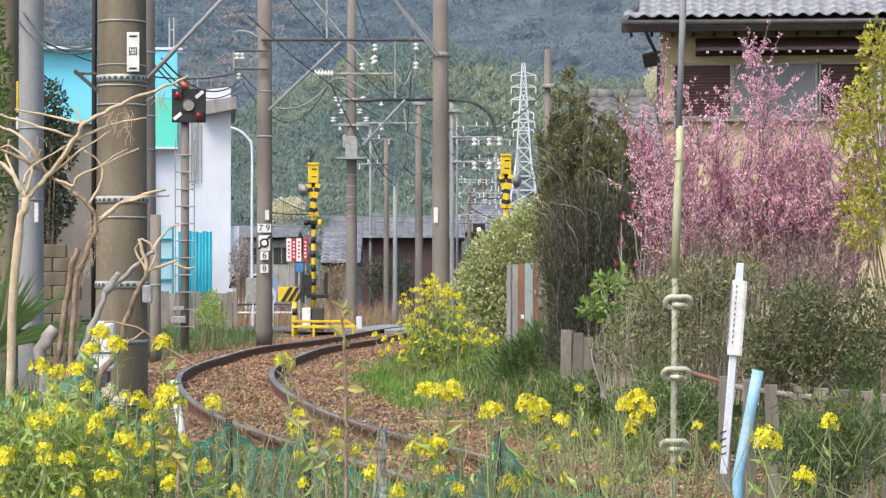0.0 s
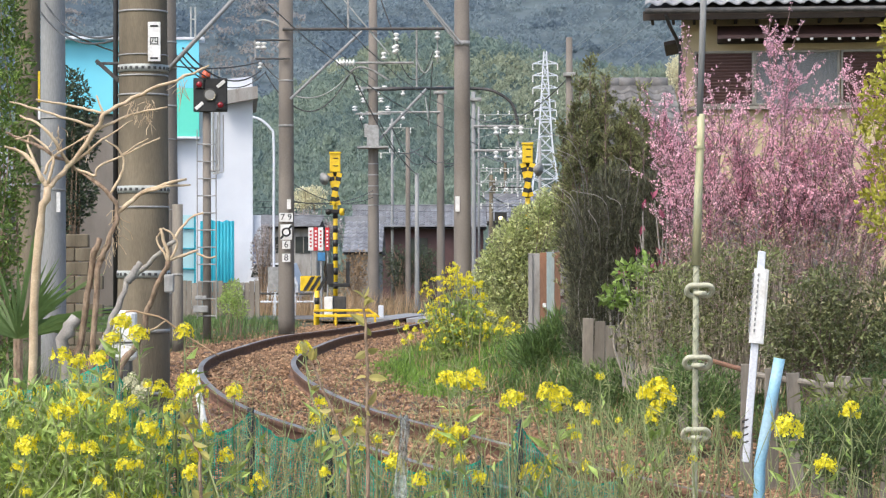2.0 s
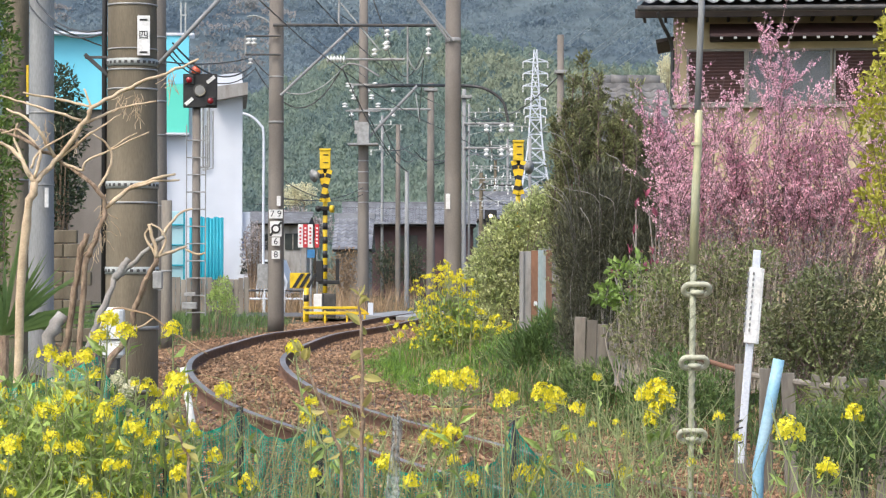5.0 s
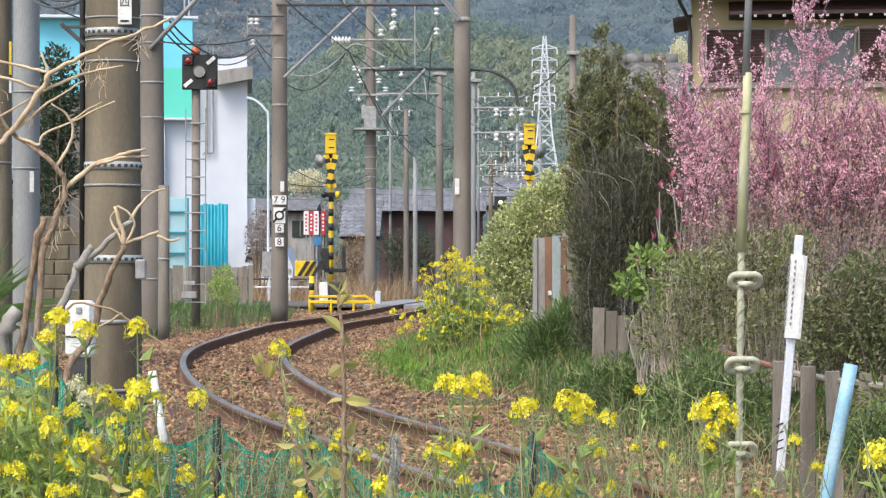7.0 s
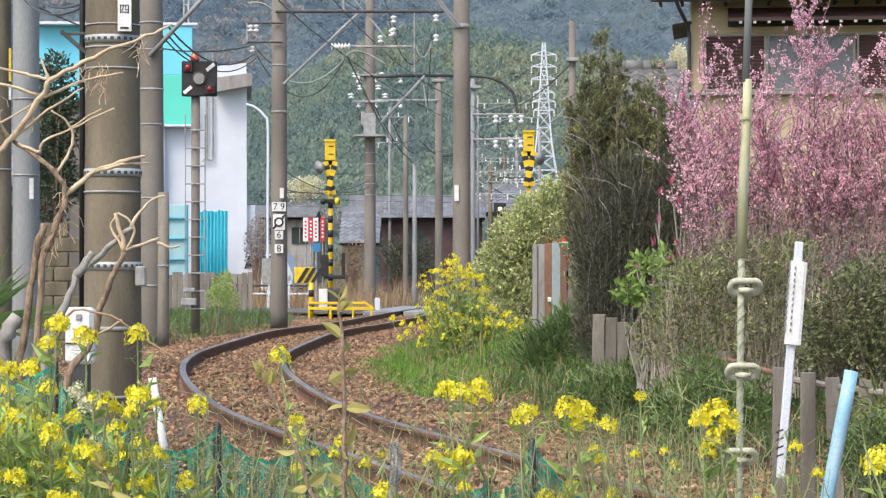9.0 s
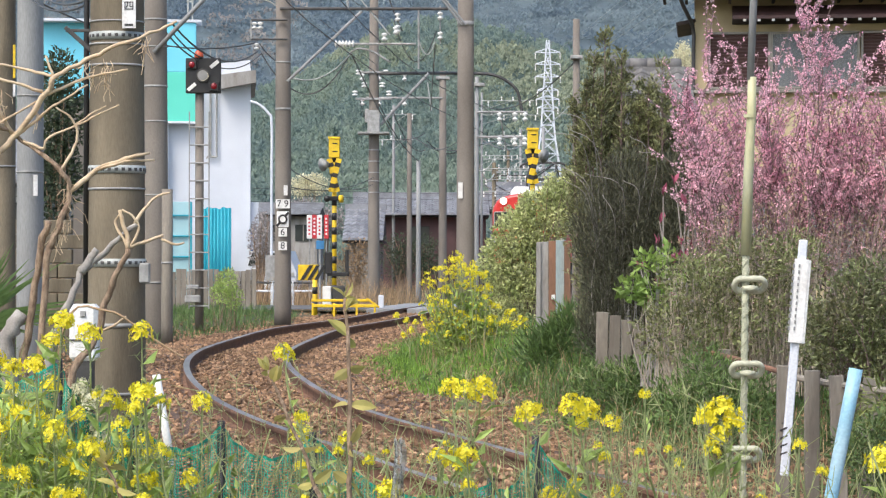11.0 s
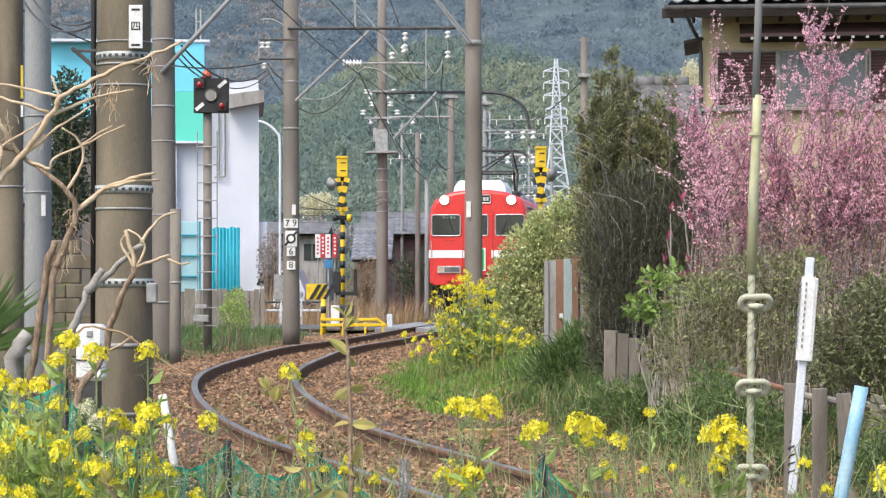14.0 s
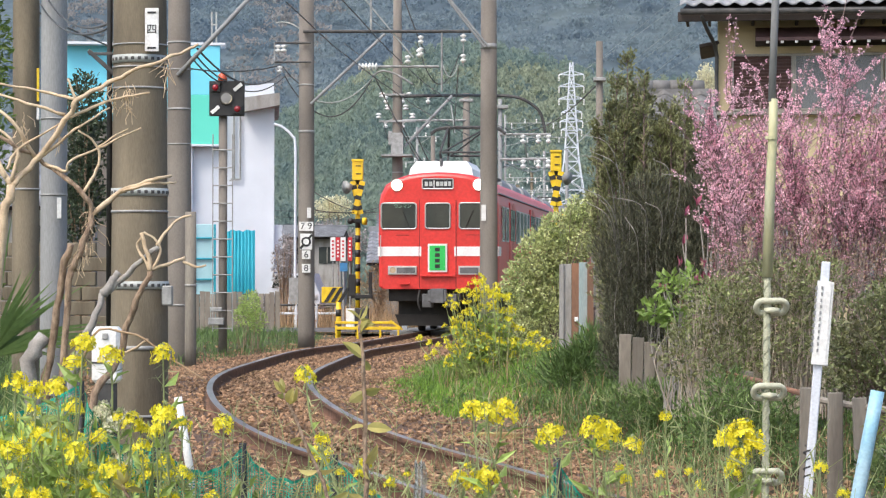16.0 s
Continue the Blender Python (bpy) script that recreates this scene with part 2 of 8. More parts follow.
def whole(name, geo, material, label, category, group="", kind="", smooth=False, at=(0, 0, 0)):
    """A thing that is one mesh."""
    ob = new(name, geo.mesh(name, material, smooth))
    ob.location = at
    return tagged(ob, label, category, group, kind)


def letters(text, size, at, turn, material, parent, name="lettering"):
    """Flat raised letters, centred at a place; turn is (rx, ry, rz) in degrees."""
    cu = bpy.data.curves.new(name, "FONT")
    cu.body, cu.size, cu.align_x, cu.align_y, cu.extrude = text, size, "CENTER", "CENTER", 0.002
    tmp = bpy.data.objects.new(name, cu)
    me = bpy.data.meshes.new_from_object(tmp)
    bpy.data.objects.remove(tmp)
    me.transform(pose(*at, *turn))
    me.materials.clear()
    me.materials.append(material)
    ob = new(name, me)
    ob.parent = parent
    return ob


rng = random.Random(7)


def bear(u, d):
    """Sideways metres of a bearing u, in 1/4000 of the distance d, from the standpoint."""
    return (u - 784) / 4000 * d


def rise(v, d):
    """Height of a dip v, in 1/4000 of the distance d, seen from the standpoint's eye level."""
    return 1.3 + (455 - v) / 4000 * d


def sag(a, b, drop, n=12):
    """A hanging line from a to b."""
    a, b = Vector(a), Vector(b)
    return [a.lerp(b, i / n) - Vector((0, 0, drop * 4 * (i / n) * (1 - i / n))) for i in range(n + 1)]


def arc(points, n=8):
    """A smooth line through a few points."""
    pts = [Vector(p) for p in points]
    pts = [pts[0] * 2 - pts[1]] + pts + [pts[-1] * 2 - pts[-2]]
    out = []
    for i in range(1, len(pts) - 2):
        p0, p1, p2, p3 = pts[i - 1:i + 3]
        for k in range(n):
            t = k / n
            out.append(0.5 * (2 * p1 + (p2 - p0) * t + (2 * p0 - 5 * p1 + 4 * p2 - p3) * t * t + (3 * p1 - p0 - 3 * p2 + p3) * t ** 3))
    return out + [pts[-2]]


# ---- the line of the track: distance, offset, height of the rail heads ----
LINE = [(2, 6.3, -0.24), (6, 4.26, -0.21), (9, 2.768, -0.186), (12, 1.358, -0.137), (14, 0.51, -0.096), (16, -0.265, -0.041), (18, -0.964, -0.008), (20, -1.534, 0.042),
        (22.5, -2.034, 0.114), (26, -2.367, 0.164), (30, -2.347, 0.166), (35, -2.15, 0.157), (40, -1.767, 0.101), (46, -1.22, 0.055),
        (51, -0.731, 0.045), (59.4, 0.27, 0.018), (73.8, 1.75, 0), (100, 5.1, 0), (130, 10.0, 0), (180, 20, 0), (230, 31, 0), (290, 46, 0)]


def natural_spline(xk, yk):
    n = len(xk)
    h = np.diff(xk)
    a, b = np.eye(n), np.zeros(n)
    for i in range(1, n - 1):
        a[i, i - 1], a[i, i], a[i, i + 1] = h[i - 1], 2 * (h[i - 1] + h[i]), h[i]
        b[i] = 6 * ((yk[i + 1] - yk[i]) / h[i] - (yk[i] - yk[i - 1]) / h[i - 1])
    m = np.linalg.solve(a, b)

    def at(x):
        x = np.asarray(x, float)
        i = np.clip(np.searchsorted(xk, x) - 1, 0, n - 2)
        p, q, w = xk[i + 1] - x, x - xk[i], h[i]
        return (m[i] * p ** 3 + m[i + 1] * q ** 3) / (6 * w) + (yk[i] / w - m[i] * w / 6) * p + (yk[i + 1] / w - m[i + 1] * w / 6) * q
    return at


LK = np.array(LINE, float)
track_x, track_z = natural_spline(LK[:, 0], LK[:, 1]), natural_spline(LK[:, 0], LK[:, 2])
SD = np.linspace(2, 290, 2881)
SX, SZ = track_x(SD), track_z(SD)
SS = np.concatenate([[0], np.cumsum(np.hypot(np.diff(SX), np.diff(SD)))])


def on_track(s):
    """The centre line's point at s metres along it."""
    return Vector((np.interp(s, SS, SX), np.interp(s, SS, SD), np.interp(s, SS, SZ)))


def along(d):
    """Metres along the line at distance d."""
    return float(np.interp(d, SD, SS))


def step(a, b, x):
    t = min(max((x - a) / (b - a), 0), 1)
    return t * t * (3 - 2 * t)


def ground_z(x, y):
    """Height of the ground."""
    yy = min(max(y, 3), 280)
    off = float(np.interp(yy, SD, SX))
    slope = (float(np.interp(yy + 1, SD, SX)) - float(np.interp(yy - 1, SD, SX))) / 2
    e = (x - off) / math.sqrt(1 + slope * slope)
    z = float(np.interp(yy, SD, SZ)) - 0.17
    w = step(60, 45, y)
    right = step(1.7, 3.6, e) * 0.42 * w * step(11, 17, y)
    left = step(-1.7, -3.0, e) * 0.22 * w
    return z + right + left - 0.1 * step(75, 120, y) + 0.04 * noise.noise((x * 0.7, y * 0.7, 0)) * step(1.6, 3, abs(e))


# ---- ground, road, track bed ----
def build_ground():
    xs = [-2500, -900, -300, -120, -60, -35, -22, -15] + [i * 0.5 for i in range(-24, 29)] + [16, 20, 28, 45, 80, 150, 400, 1000, 2500]
    ys = [-300, -60, -20, -6] + [i * 0.5 for i in range(-4, 112)] + [58, 62, 66, 72, 80, 95, 120, 160, 220, 300, 420, 600, 1000, 1600, 2600, 4000]
    g = Geo()
    g.grid([[(x, y, ground_z(x, y) - 0.03) for x in xs] for y in ys])
    whole("ground", g, SOIL, "grassy brown soil beside the railway", "ground", kind="structure", smooth=True)
    g = Geo()
    rows = []
    for d in np.arange(5, 120, 0.5):
        c = on_track(along(d))
        t = (on_track(along(d) + 0.5) - c).normalized()
        side = Vector((t.y, -t.x, 0))
        row = []
        for e, z in ((-2.6, -0.36), (-1.8, -0.2), (-1.3, -0.13), (-0.8, -0.125), (-0.5, -0.14), (0, -0.15), (0.5, -0.14), (0.8, -0.125), (1.3, -0.13), (2.0, -0.19), (2.9, -0.36)):
            p = c + side * e
            p.z += z + 0.02 * noise.noise(p * 1.7)
            row.append(p)
        rows.append(row)
    g.grid(rows)
    whole("ballast", g, BALLAST_BED, "rust-brown crushed stone ballast under the rails", "ballast", kind="structure", smooth=True)
    g = Geo()
    rows = [[(x, y, float(track_z(y)) - 0.03 - 0.03 * abs(x) / 30) for x in (-30, -12, -6, -3, 0, 3, 6, 12, 30)] for y in (53.2, 54, 55, 56, 57, 58.5)]
    g.grid(rows)
    whole("road", g, ROAD, "grey asphalt road across the level crossing", "road", kind="structure")


def build_crossing_panels():
    """Concrete panels between and beside the rails where the road crosses."""
    deck = thing("crossing_deck", "pale worn concrete panels of the level crossing", "crossing deck", kind="structure")
    for s in np.arange(along(53.0), along(58.5), 1.1):
        c = on_track(float(s) + 0.52)
        t = on_track(float(s) + 0.8) - c
        for e, w in ((0.0, 0.86), (-1.0, 0.78), (1.0, 0.78)):
            side = Vector((t.y, -t.x, 0)).normalized()
            ob = part("panel", Geo().box((0, 0, 0), (w, 1.06, 0.14), None, 0.015), CONCRETE_GREY, deck)
            ob.location = c + side * e + Vector((0, 0, -0.078))
            ob.rotation_euler = (0, 0, math.atan2(t.y, t.x) - math.pi / 2)


def build_stones():
    """Loose ballast stones: rough eight-sided lumps."""
    g = Geo()
    base = [Vector(p) for p in ((1, 0, 0), (-1, 0, 0), (0, 1, 0), (0, -1, 0), (0, 0, 1), (0, 0, -1))]
    tri = [(0, 2, 4), (2, 1, 4), (1, 3, 4), (3, 0, 4), (2, 0, 5), (1, 2, 5), (3, 1, 5), (0, 3, 5)]
    for i in range(52000):
        s = along(10.5) + (along(54) - along(10.5)) * rng.random() ** 1.5
        c = on_track(s)
        t = (on_track(s + 0.3) - c).normalized()
        e = rng.uniform(-2.3, 2.6) if rng.random() < 0.8 else rng.gauss(0, 2.2)
        if 0.47 < abs(e) < 0.6 or e > 3.4 or e < -3:
            continue
        p = c + Vector((t.y, -t.x, 0)) * e
        lo = -0.13 - 0.09 * step(1.3, 2.2, abs(e)) - 0.12 * step(2.2, 3.0, abs(e))
        p.z += lo + rng.uniform(-0.015, 0.02)
        if e > 1.7 or e < -1.7:
            p.z = max(p.z, ground_z(p.x, p.y) - 0.02)
        r = rng.uniform(0.011, 0.034)
        m = Euler((rng.random() * 6, rng.random() * 6, rng.random() * 6)).to_matrix()
        g.add([p + m @ (b * r * rng.uniform(0.6, 1.25)) for b in base], tri)
    whole("ballast_stones", g, STONE, "loose reddish-brown ballast stones between the rails", "stones", kind="stuff")


def build_track():
    track = thing("railway_track", "single curved railway track with rusty rails", "railway track", kind="structure")
    prof = [(-0.032, 0), (-0.036, -0.012), (-0.033, -0.035), (-0.009, -0.045), (-0.008, -0.125), (-0.062, -0.14), (-0.062, -0.153),
            (0.062, -0.153), (0.062, -0.14), (0.008, -0.125), (0.009, -0.045), (0.033, -0.035), (0.036, -0.012), (0.032, 0)]
    for sg, word in ((-1, "rail"), (1, "rail")):
        g = Geo()
        rows = []
        for s in list(np.arange(along(4), along(60), 0.4)) + list(np.arange(along(60), along(220), 2)):
            c = on_track(s)
            t = on_track(s + 0.2) - on_track(s - 0.2)
            t.normalize()
            side = Vector((t.y, -t.x, 0)).normalized()
            rows.append([c + side * (sg * 0.5335 + u) + Vector((0, 0, v)) for u, v in prof])
        n = len(prof)
        for r0, r1 in zip(rows[:-1], rows[1:]):
            for k in range(n):
                g.slot = 1 if k in (n - 1,) else 0
                a, b = k, (k + 1) % n
                g.add([r0[a], r0[b], r1[b], r1[a]], [(0, 1, 2, 3)])
        part(word, g, [RAIL_STEEL, RAIL_TOP], track)
    sl = Geo().box((0, 0, 0), (2.1, 0.22, 0.14)).mesh("sleeper", SLEEPER)
    s = along(8)
    while s < along(52):
        c = on_track(s)
        t = on_track(s + 0.2) - c
        ob = new("sleeper", sl)
        ob.parent = track
        ob.location = c + Vector((0, 0, -0.218 + rng.uniform(0, 0.012)))
        ob.rotation_euler = (0, 0, math.atan2(t.y, t.x) - math.pi / 2 + rng.uniform(-0.02, 0.02))
        s += 0.62


# ---- hills ----
def tree_lump(g, c, r, hgt, n, plume):
    """A ragged crown: many small leaf clumps, upright plumes or an uneven dome."""
    for i in range(n):
        a, b = rng.random() * 6.283, rng.random() ** 0.8
        f = math.sqrt(1 - b * b) if not plume else (1 - b) ** 0.6
        k = rng.uniform(0.55, 1.15)
        px, py, pz = c.x + math.cos(a) * f * k * r, c.y + math.sin(a) * f * k * r, c.z + b * hgt * rng.uniform(0.85, 1.1)
        w, h = r * rng.uniform(0.06, 0.13), r * rng.uniform(0.06, 0.14) * (1.3 if plume else 1)
        t, tip = rng.uniform(-1.2, 1.2), rng.uniform(-0.8, 0.8) * w
        cx, sx = math.cos(t), math.sin(t)
        g.add([(px - w * cx, py - w * sx, pz + rng.uniform(-0.3, 0.3) * h), (px - tip, py - 0.5 * h, pz - h), (px + w * cx, py + w * sx, pz + rng.uniform(-0.3, 0.3) * h), (px + tip, py + 0.5 * h, pz + h)], [(0, 1, 2, 3)])


def near_crest(x):
    return 68 + 12 * math.sin(x * 0.018 + 1.0) + 7 * math.sin(x * 0.05 + 2) - 22 * step(40, 180, x) - 8 * step(-60, -200, x)


def far_crest(x):
    return 330 + 30 * math.sin(x * 0.006) + 12 * math.sin(x * 0.021)


def build_hills():
    # Slopes and crowns get their haze from the material colours alone.
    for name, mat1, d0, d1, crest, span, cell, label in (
            ("hill_near", HAZED_HILL_WOOD, 560, 820, near_crest, 160, 4.4, "green bamboo wood on a low hill, paled to mimic haze"),
            ("hill_far", HAZED_FAR_WOOD, 1100, 2100, far_crest, 330, 10.5, "wooded mountain slope behind the village, painted hazy blue-green")):
        g = Geo()
        rows = []
        n = 26
        for j in range(n + 1):
            f = j / n
            y = d0 + (d1 - d0) * f
            rows.append([(x, y, -3 + crest(x) * step(0, 1, f) ** 0.85 + 0.03 * crest(x) * noise.noise((x * 0.012, y * 0.012, 3))) for x in np.linspace(-span * 1.6, span * 1.6, 70)])
        g.grid(rows)
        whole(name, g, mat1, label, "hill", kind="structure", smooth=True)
        crown, other = Geo(), Geo()
        y = d0
        while y < d1:
            x = -span
            while x < span:
                px, py = x + rng.uniform(-0.5, 0.5) * cell, y + rng.uniform(-0.5, 0.5) * cell
                f = (py - d0) / (d1 - d0)
                z = -3 + crest(px) * step(0, 1, f) ** 0.85 + 0.03 * crest(px) * noise.noise((px * 0.012, py * 0.012, 3))
                patch = noise.noise((px * 0.012, py * 0.006, 9))
                r = cell * rng.uniform(0.55, 1.1)
                tree_lump(other if patch > (0.25 if cell < 10 else 0.24) and rng.random() < 0.75 else crown, Vector((px, py, z)), r, r * (rng.uniform(0.9, 1.7) if cell < 10 else rng.uniform(0.5, 1.0)), 68 if cell < 10 else 54, cell < 10)
                x += cell
            y += cell * (1.1 if cell < 10 else 1.25)
        whole("woodland", crown, mat1, "dense tree crowns on the hillside with haze in their colour", "woodland", kind="stuff")
        whole("woodland", other, HAZED_HILL_OLIVE if cell < 10 else HAZED_FAR_BLOOM, "young-leaf and blossoming crowns on the hillside, paled to mimic haze", "woodland", kind="stuff")


# ---- poles and overhead line ----
def concrete_pole(u_name, x, y, z0, z1, r0, r1, material, label, bands=(), group="concrete poles"):
    pole = thing(u_name, label, "utility pole", group, at=(x, y, z0))
    part("shaft", Geo().tube([(0, 0, -0.3), (0, 0, 0), (0, 0, (z1 - z0) / 2), (0, 0, z1 - z0)], [r0 * 1.01, r0, (r0 + r1) / 2, r1], 24), material, pole, smooth=True)
    for b, h in bands:
        k = (b - z0) / (z1 - z0)
        r = r0 + (r1 - r0) * k
        part("steel_band", Geo().tube([(0, 0, b - z0 - h / 2), (0, 0, b - z0 + h / 2)], r + 0.006, 24), STEEL, pole, smooth=True)
    return pole


def insulator(parent, p, q, r=0.05, n=3, name="insulator"):
    """A string of porcelain sheds from p to q."""
    p, q = Vector(p), Vector(q)
    path, rad = [], []
    for i in range(n):
        for f, k in ((0.05, 0.35), (0.3, 1.0), (0.55, 0.95), (0.9, 0.35)):
            path.append(p.lerp(q, (i + f) / n))
            rad.append(r * k)
    return part(name, Geo().tube(path, rad, 10), PORCELAIN, parent, "white porcelain insulator", smooth=True)


def build_poles():
    # the large pole beside the track, with perforated bands and a number plate
    big = concrete_pole("utility_pole", -2.34, 16, 0.152, 7.5, 0.208, 0.16, CONCRETE_BROWN,
                        "thick weathered brown concrete pole with perforated steel bands",
                        [(2.78, 0.012), (2.632, 0.014), (1.76, 0.016), (0.8, 0.03), (0.32, 0.02), (2.94, 0.01), (3.28, 0.014)])
    z0 = 0.152
    for v in (2.836, 1.896, 1.24):
        r = 0.208 + (0.16 - 0.208) * (v - z0) / (7.5 - z0) + 0.007
        band = part("perforated_band", Geo().tube([(0, 0, v - z0 - 0.028), (0, 0, v - z0 + 0.028)], r, 28), PALE_WIRE, big, "perforated galvanised band", smooth=True)
        hole = Geo().box((0, 0, 0), (0.024, 0.006, 0.022)).mesh("slot", DARK_STEEL)
        for k in range(26):
            a = 2 * math.pi * k / 26
            ob = new("slot", hole)
            ob.parent = band
            ob.location = (math.cos(a) * r, math.sin(a) * r, v - z0)
            ob.rotation_euler = (0, 0, a + math.pi / 2)
    plate = part("number_plate", Geo().box((0.112, -0.2, 3.032 - z0), (0.096, 0.012, 0.304)), WHITE_PLATE, big, "white vertical number plate")
    letters("四", 0.075, (0.112, -0.208, 3.032 - z0), (90, 0, 0), BLACK, plate)
    part("text_bar", Geo().box((0.112, -0.208, 2.904 - z0), (0.06, 0.004, 0.014)), BLACK, plate)
    part("text_bar", Geo().box((0.112, -0.208, 3.152 - z0), (0.06, 0.004, 0.014)), BLACK, plate)
    part("cable_conduit", Geo().tube([(-0.215, -0.02, 0.2), (-0.212, -0.02, 3), (-0.2, -0.02, 6)], 0.02, 10), BLACK, big, "black cable conduit", smooth=True)
    part("bracket", Geo().box((-0.27, -0.03, 2.82 - z0), (0.03, 0.03, 0.25), Euler((0, radians(-48), 0)).to_matrix()).box((-0.26, -0.03, 2.88 - z0), (0.2, 0.025, 0.02)), DARK_STEEL, big)
    part("junction_box", Geo().box((0.22, -0.16, 1.168 - z0), (0.075, 0.06, 0.14)), STEEL, big, "small grey junction box")
    # pole behind it, the two beside the garden
    b2 = concrete_pole("utility_pole", -4.386, 34, 0.195, 9, 0.204, 0.14, CONCRETE, "grey-brown concrete pole behind the large pole",
                       [(4.827, 0.03), (3.824, 0.03), (4.42, 0.02), (3.297, 0.02), (0.875, 0.03), (2.192, 0.02)])
    part("strut", Geo().tube([(0.0, -0.2, 4.317 - 0.195), (1.275, -0.25, 5.678 - 0.195)], 0.035, 8), CONCRETE_GREY, b2, "slanting grey strut", smooth=True)
    concrete_pole("wooden_post", -4.084, 33, 0.269, 2.249, 0.085, 0.08, FENCE_WOOD, "short weathered post beside the pole", [(1.176, 0.03)], "posts")
    left = concrete_pole("utility_pole", -4.428, 24, 0.05, 8.5, 0.144, 0.13, CONCRETE_GREY, "smooth light grey concrete pole", [(2.17, 0.02), (2.98, 0.02)])
    part("label_plate", Geo().box((0.084, -0.15, 2.026 - 0.05), (0.045, 0.01, 0.22)), WHITE_PLATE, left, "small white plate")
    p = concrete_pole("utility_pole", -4.531, 23, 0.05, 8.5, 0.138, 0.13, CONCRETE_BROWN, "dark brown concrete pole beside the grey one", [(2.191, 0.02)])
    part("marker", Geo().box((0.13, -0.05, 3.255 - 0.05), (0.03, 0.02, 0.34)), YELLOW_PAINT, p, "yellow marker strip")
    part("marker", Geo().box((0.13, -0.05, 2.968 - 0.05), (0.03, 0.02, 0.14)), WHITE_PLATE, p, "white marker strip")


    # pole with number signs on the left of the track
    d = 44
    zb = 0.222
    p79 = concrete_pole("catenary_mast", -3.19, d, zb, 7.955, 0.165, 0.138, CONCRETE, "brown-grey concrete mast with black number signs",
                        [(4.127, 0.05), (5.04, 0.03)], "catenary masts")
    for v, h, w, txt in ((366, 16, 25, "79"), (393, 28, 21, ""), (416, 15, 15, "6"), (440, 15, 15, "8")):
        zz = rise(v, d) - zb
        sp = part("sign_plate", Geo().box((0.011, -0.2, zz), (w / 4000 * d, 0.012, h / 4000 * d)), WHITE_PLATE, p79, "white sign plate")
        if txt:
            letters(" ".join(txt), 0.18, (0.011, -0.21, zz), (90, 0, 0), BLACK, sp)
        else:
            part("sign_bar", Geo().box((0.011, -0.208, zz), (0.36, 0.006, 0.045), Euler((0, radians(-50), 0)).to_matrix()), BLACK, sp)
            ring = [(0.011 + 0.075 * math.cos(a), -0.214, zz + 0.075 * math.sin(a)) for a in np.linspace(0, 6.2832, 25)]
            part("sign_ring", Geo().tube(ring, 0.02, 8, False), BLACK, sp)
            part("sign_disc", Geo().tube([(0.011, -0.214, zz), (0.011, -0.222, zz)], 0.06, 20), WHITE_PLATE, sp)
    part("date_plate", Geo().box((0.066, -0.19, 2.543 - zb), (0.077, 0.01, 0.198)), WHITE_PLATE, p79)
    # beam and brackets of that mast
    part("beam", Geo().tube([(-0.05, -0.2, 6.063 - zb), (3.212, -0.2, 6.063 - zb)], 0.032, 8), DARK_STEEL, p79, "dark steel cross beam")
    part("brace", Geo().tube([(0.1, -0.2, 4.655 - zb), (1.54, -0.2, 6.019 - zb)], 0.03, 8), CONCRETE_GREY, p79, "slanting grey brace")
    part("brace", Geo().tube([(0.825, -0.2, 7.075 - zb), (2.09, -0.15, 5.557 - zb)], 0.016, 6), PALE_WIRE, p79)
    part("hanger", Geo().tube([(1.265, -0.2, 6.965 - zb), (1.265, -0.2, 6.063 - zb)], 0.025, 8), STEEL, p79)
    part("hanger", Geo().tube([(2.64, -0.2, 6.063 - zb), (2.64, -0.2, 4.897 - zb)], 0.02, 8), STEEL, p79)
    for v in (42, 76):
        part("bracket_arm", Geo().tube([(0.1, -0.2, rise(v, d) - zb), (-0.605, -0.2, rise(v, d) - zb)], 0.02, 8), DARK_STEEL, p79)
    part("bracket_arm", Geo().tube([(-0.605, -0.2, 5.843 - zb), (-0.605, -0.2, 5.469 - zb)], 0.018, 8), STEEL, p79)
    for u in (-49, -39):
        insulator(p79, (u / 4000 * d, -0.2, 5.81 - zb), (u / 4000 * d, -0.2, 5.645 - zb), 0.06, 2)
    insulator(p79, (-0.506, -0.2, 5.403 - zb), (-0.506, -0.2, 5.249 - zb), 0.05, 2)
    insulator(p79, (1.012, -0.2, 5.381 - zb), (1.408, -0.2, 5.381 - zb), 0.075, 6)
    part("arm_tube", Geo().tube([(1.408, -0.2, 5.381 - zb), (2.585, -0.2, 5.381 - zb)], 0.025, 8), STEEL, p79, "galvanised arm tube")
    part("curved_arm", Geo().tube(arc([(1.298, -0.2, 5.205 - zb), (1.485, -0.2, 5.293 - zb), (1.76, -0.2, 5.227 - zb), (2.09, -0.2, 5.029 - zb)]), 0.02, 8), STEEL, p79, "bowed registration arm", smooth=True)
    for u, v in ((203, 37), (203, 58), (278, 35), (278, 70), (200, 61), (180, 72)):
        insulator(p79, (u / 4000 * d, -0.22, 1.3 + (455 - v + 8) / 4000 * d - zb), (u / 4000 * d, -0.22, 1.3 + (455 - v - 8) / 4000 * d - zb), 0.06, 2)
    part("end_bracket", Geo().tube([(3.058, -0.2, 6.14 - zb), (3.058, -0.2, 5.381 - zb)], 0.012, 6), STEEL, p79)

    # mast on the inside of the curve
    d = 42
    zr = 0.1
    pr = concrete_pole("catenary_mast", 0.347, d, zr, 8.178, 0.173, 0.137, CONCRETE, "tall brown concrete mast on the inside of the curve",
                       [(5.584, 0.1)], "catenary masts")
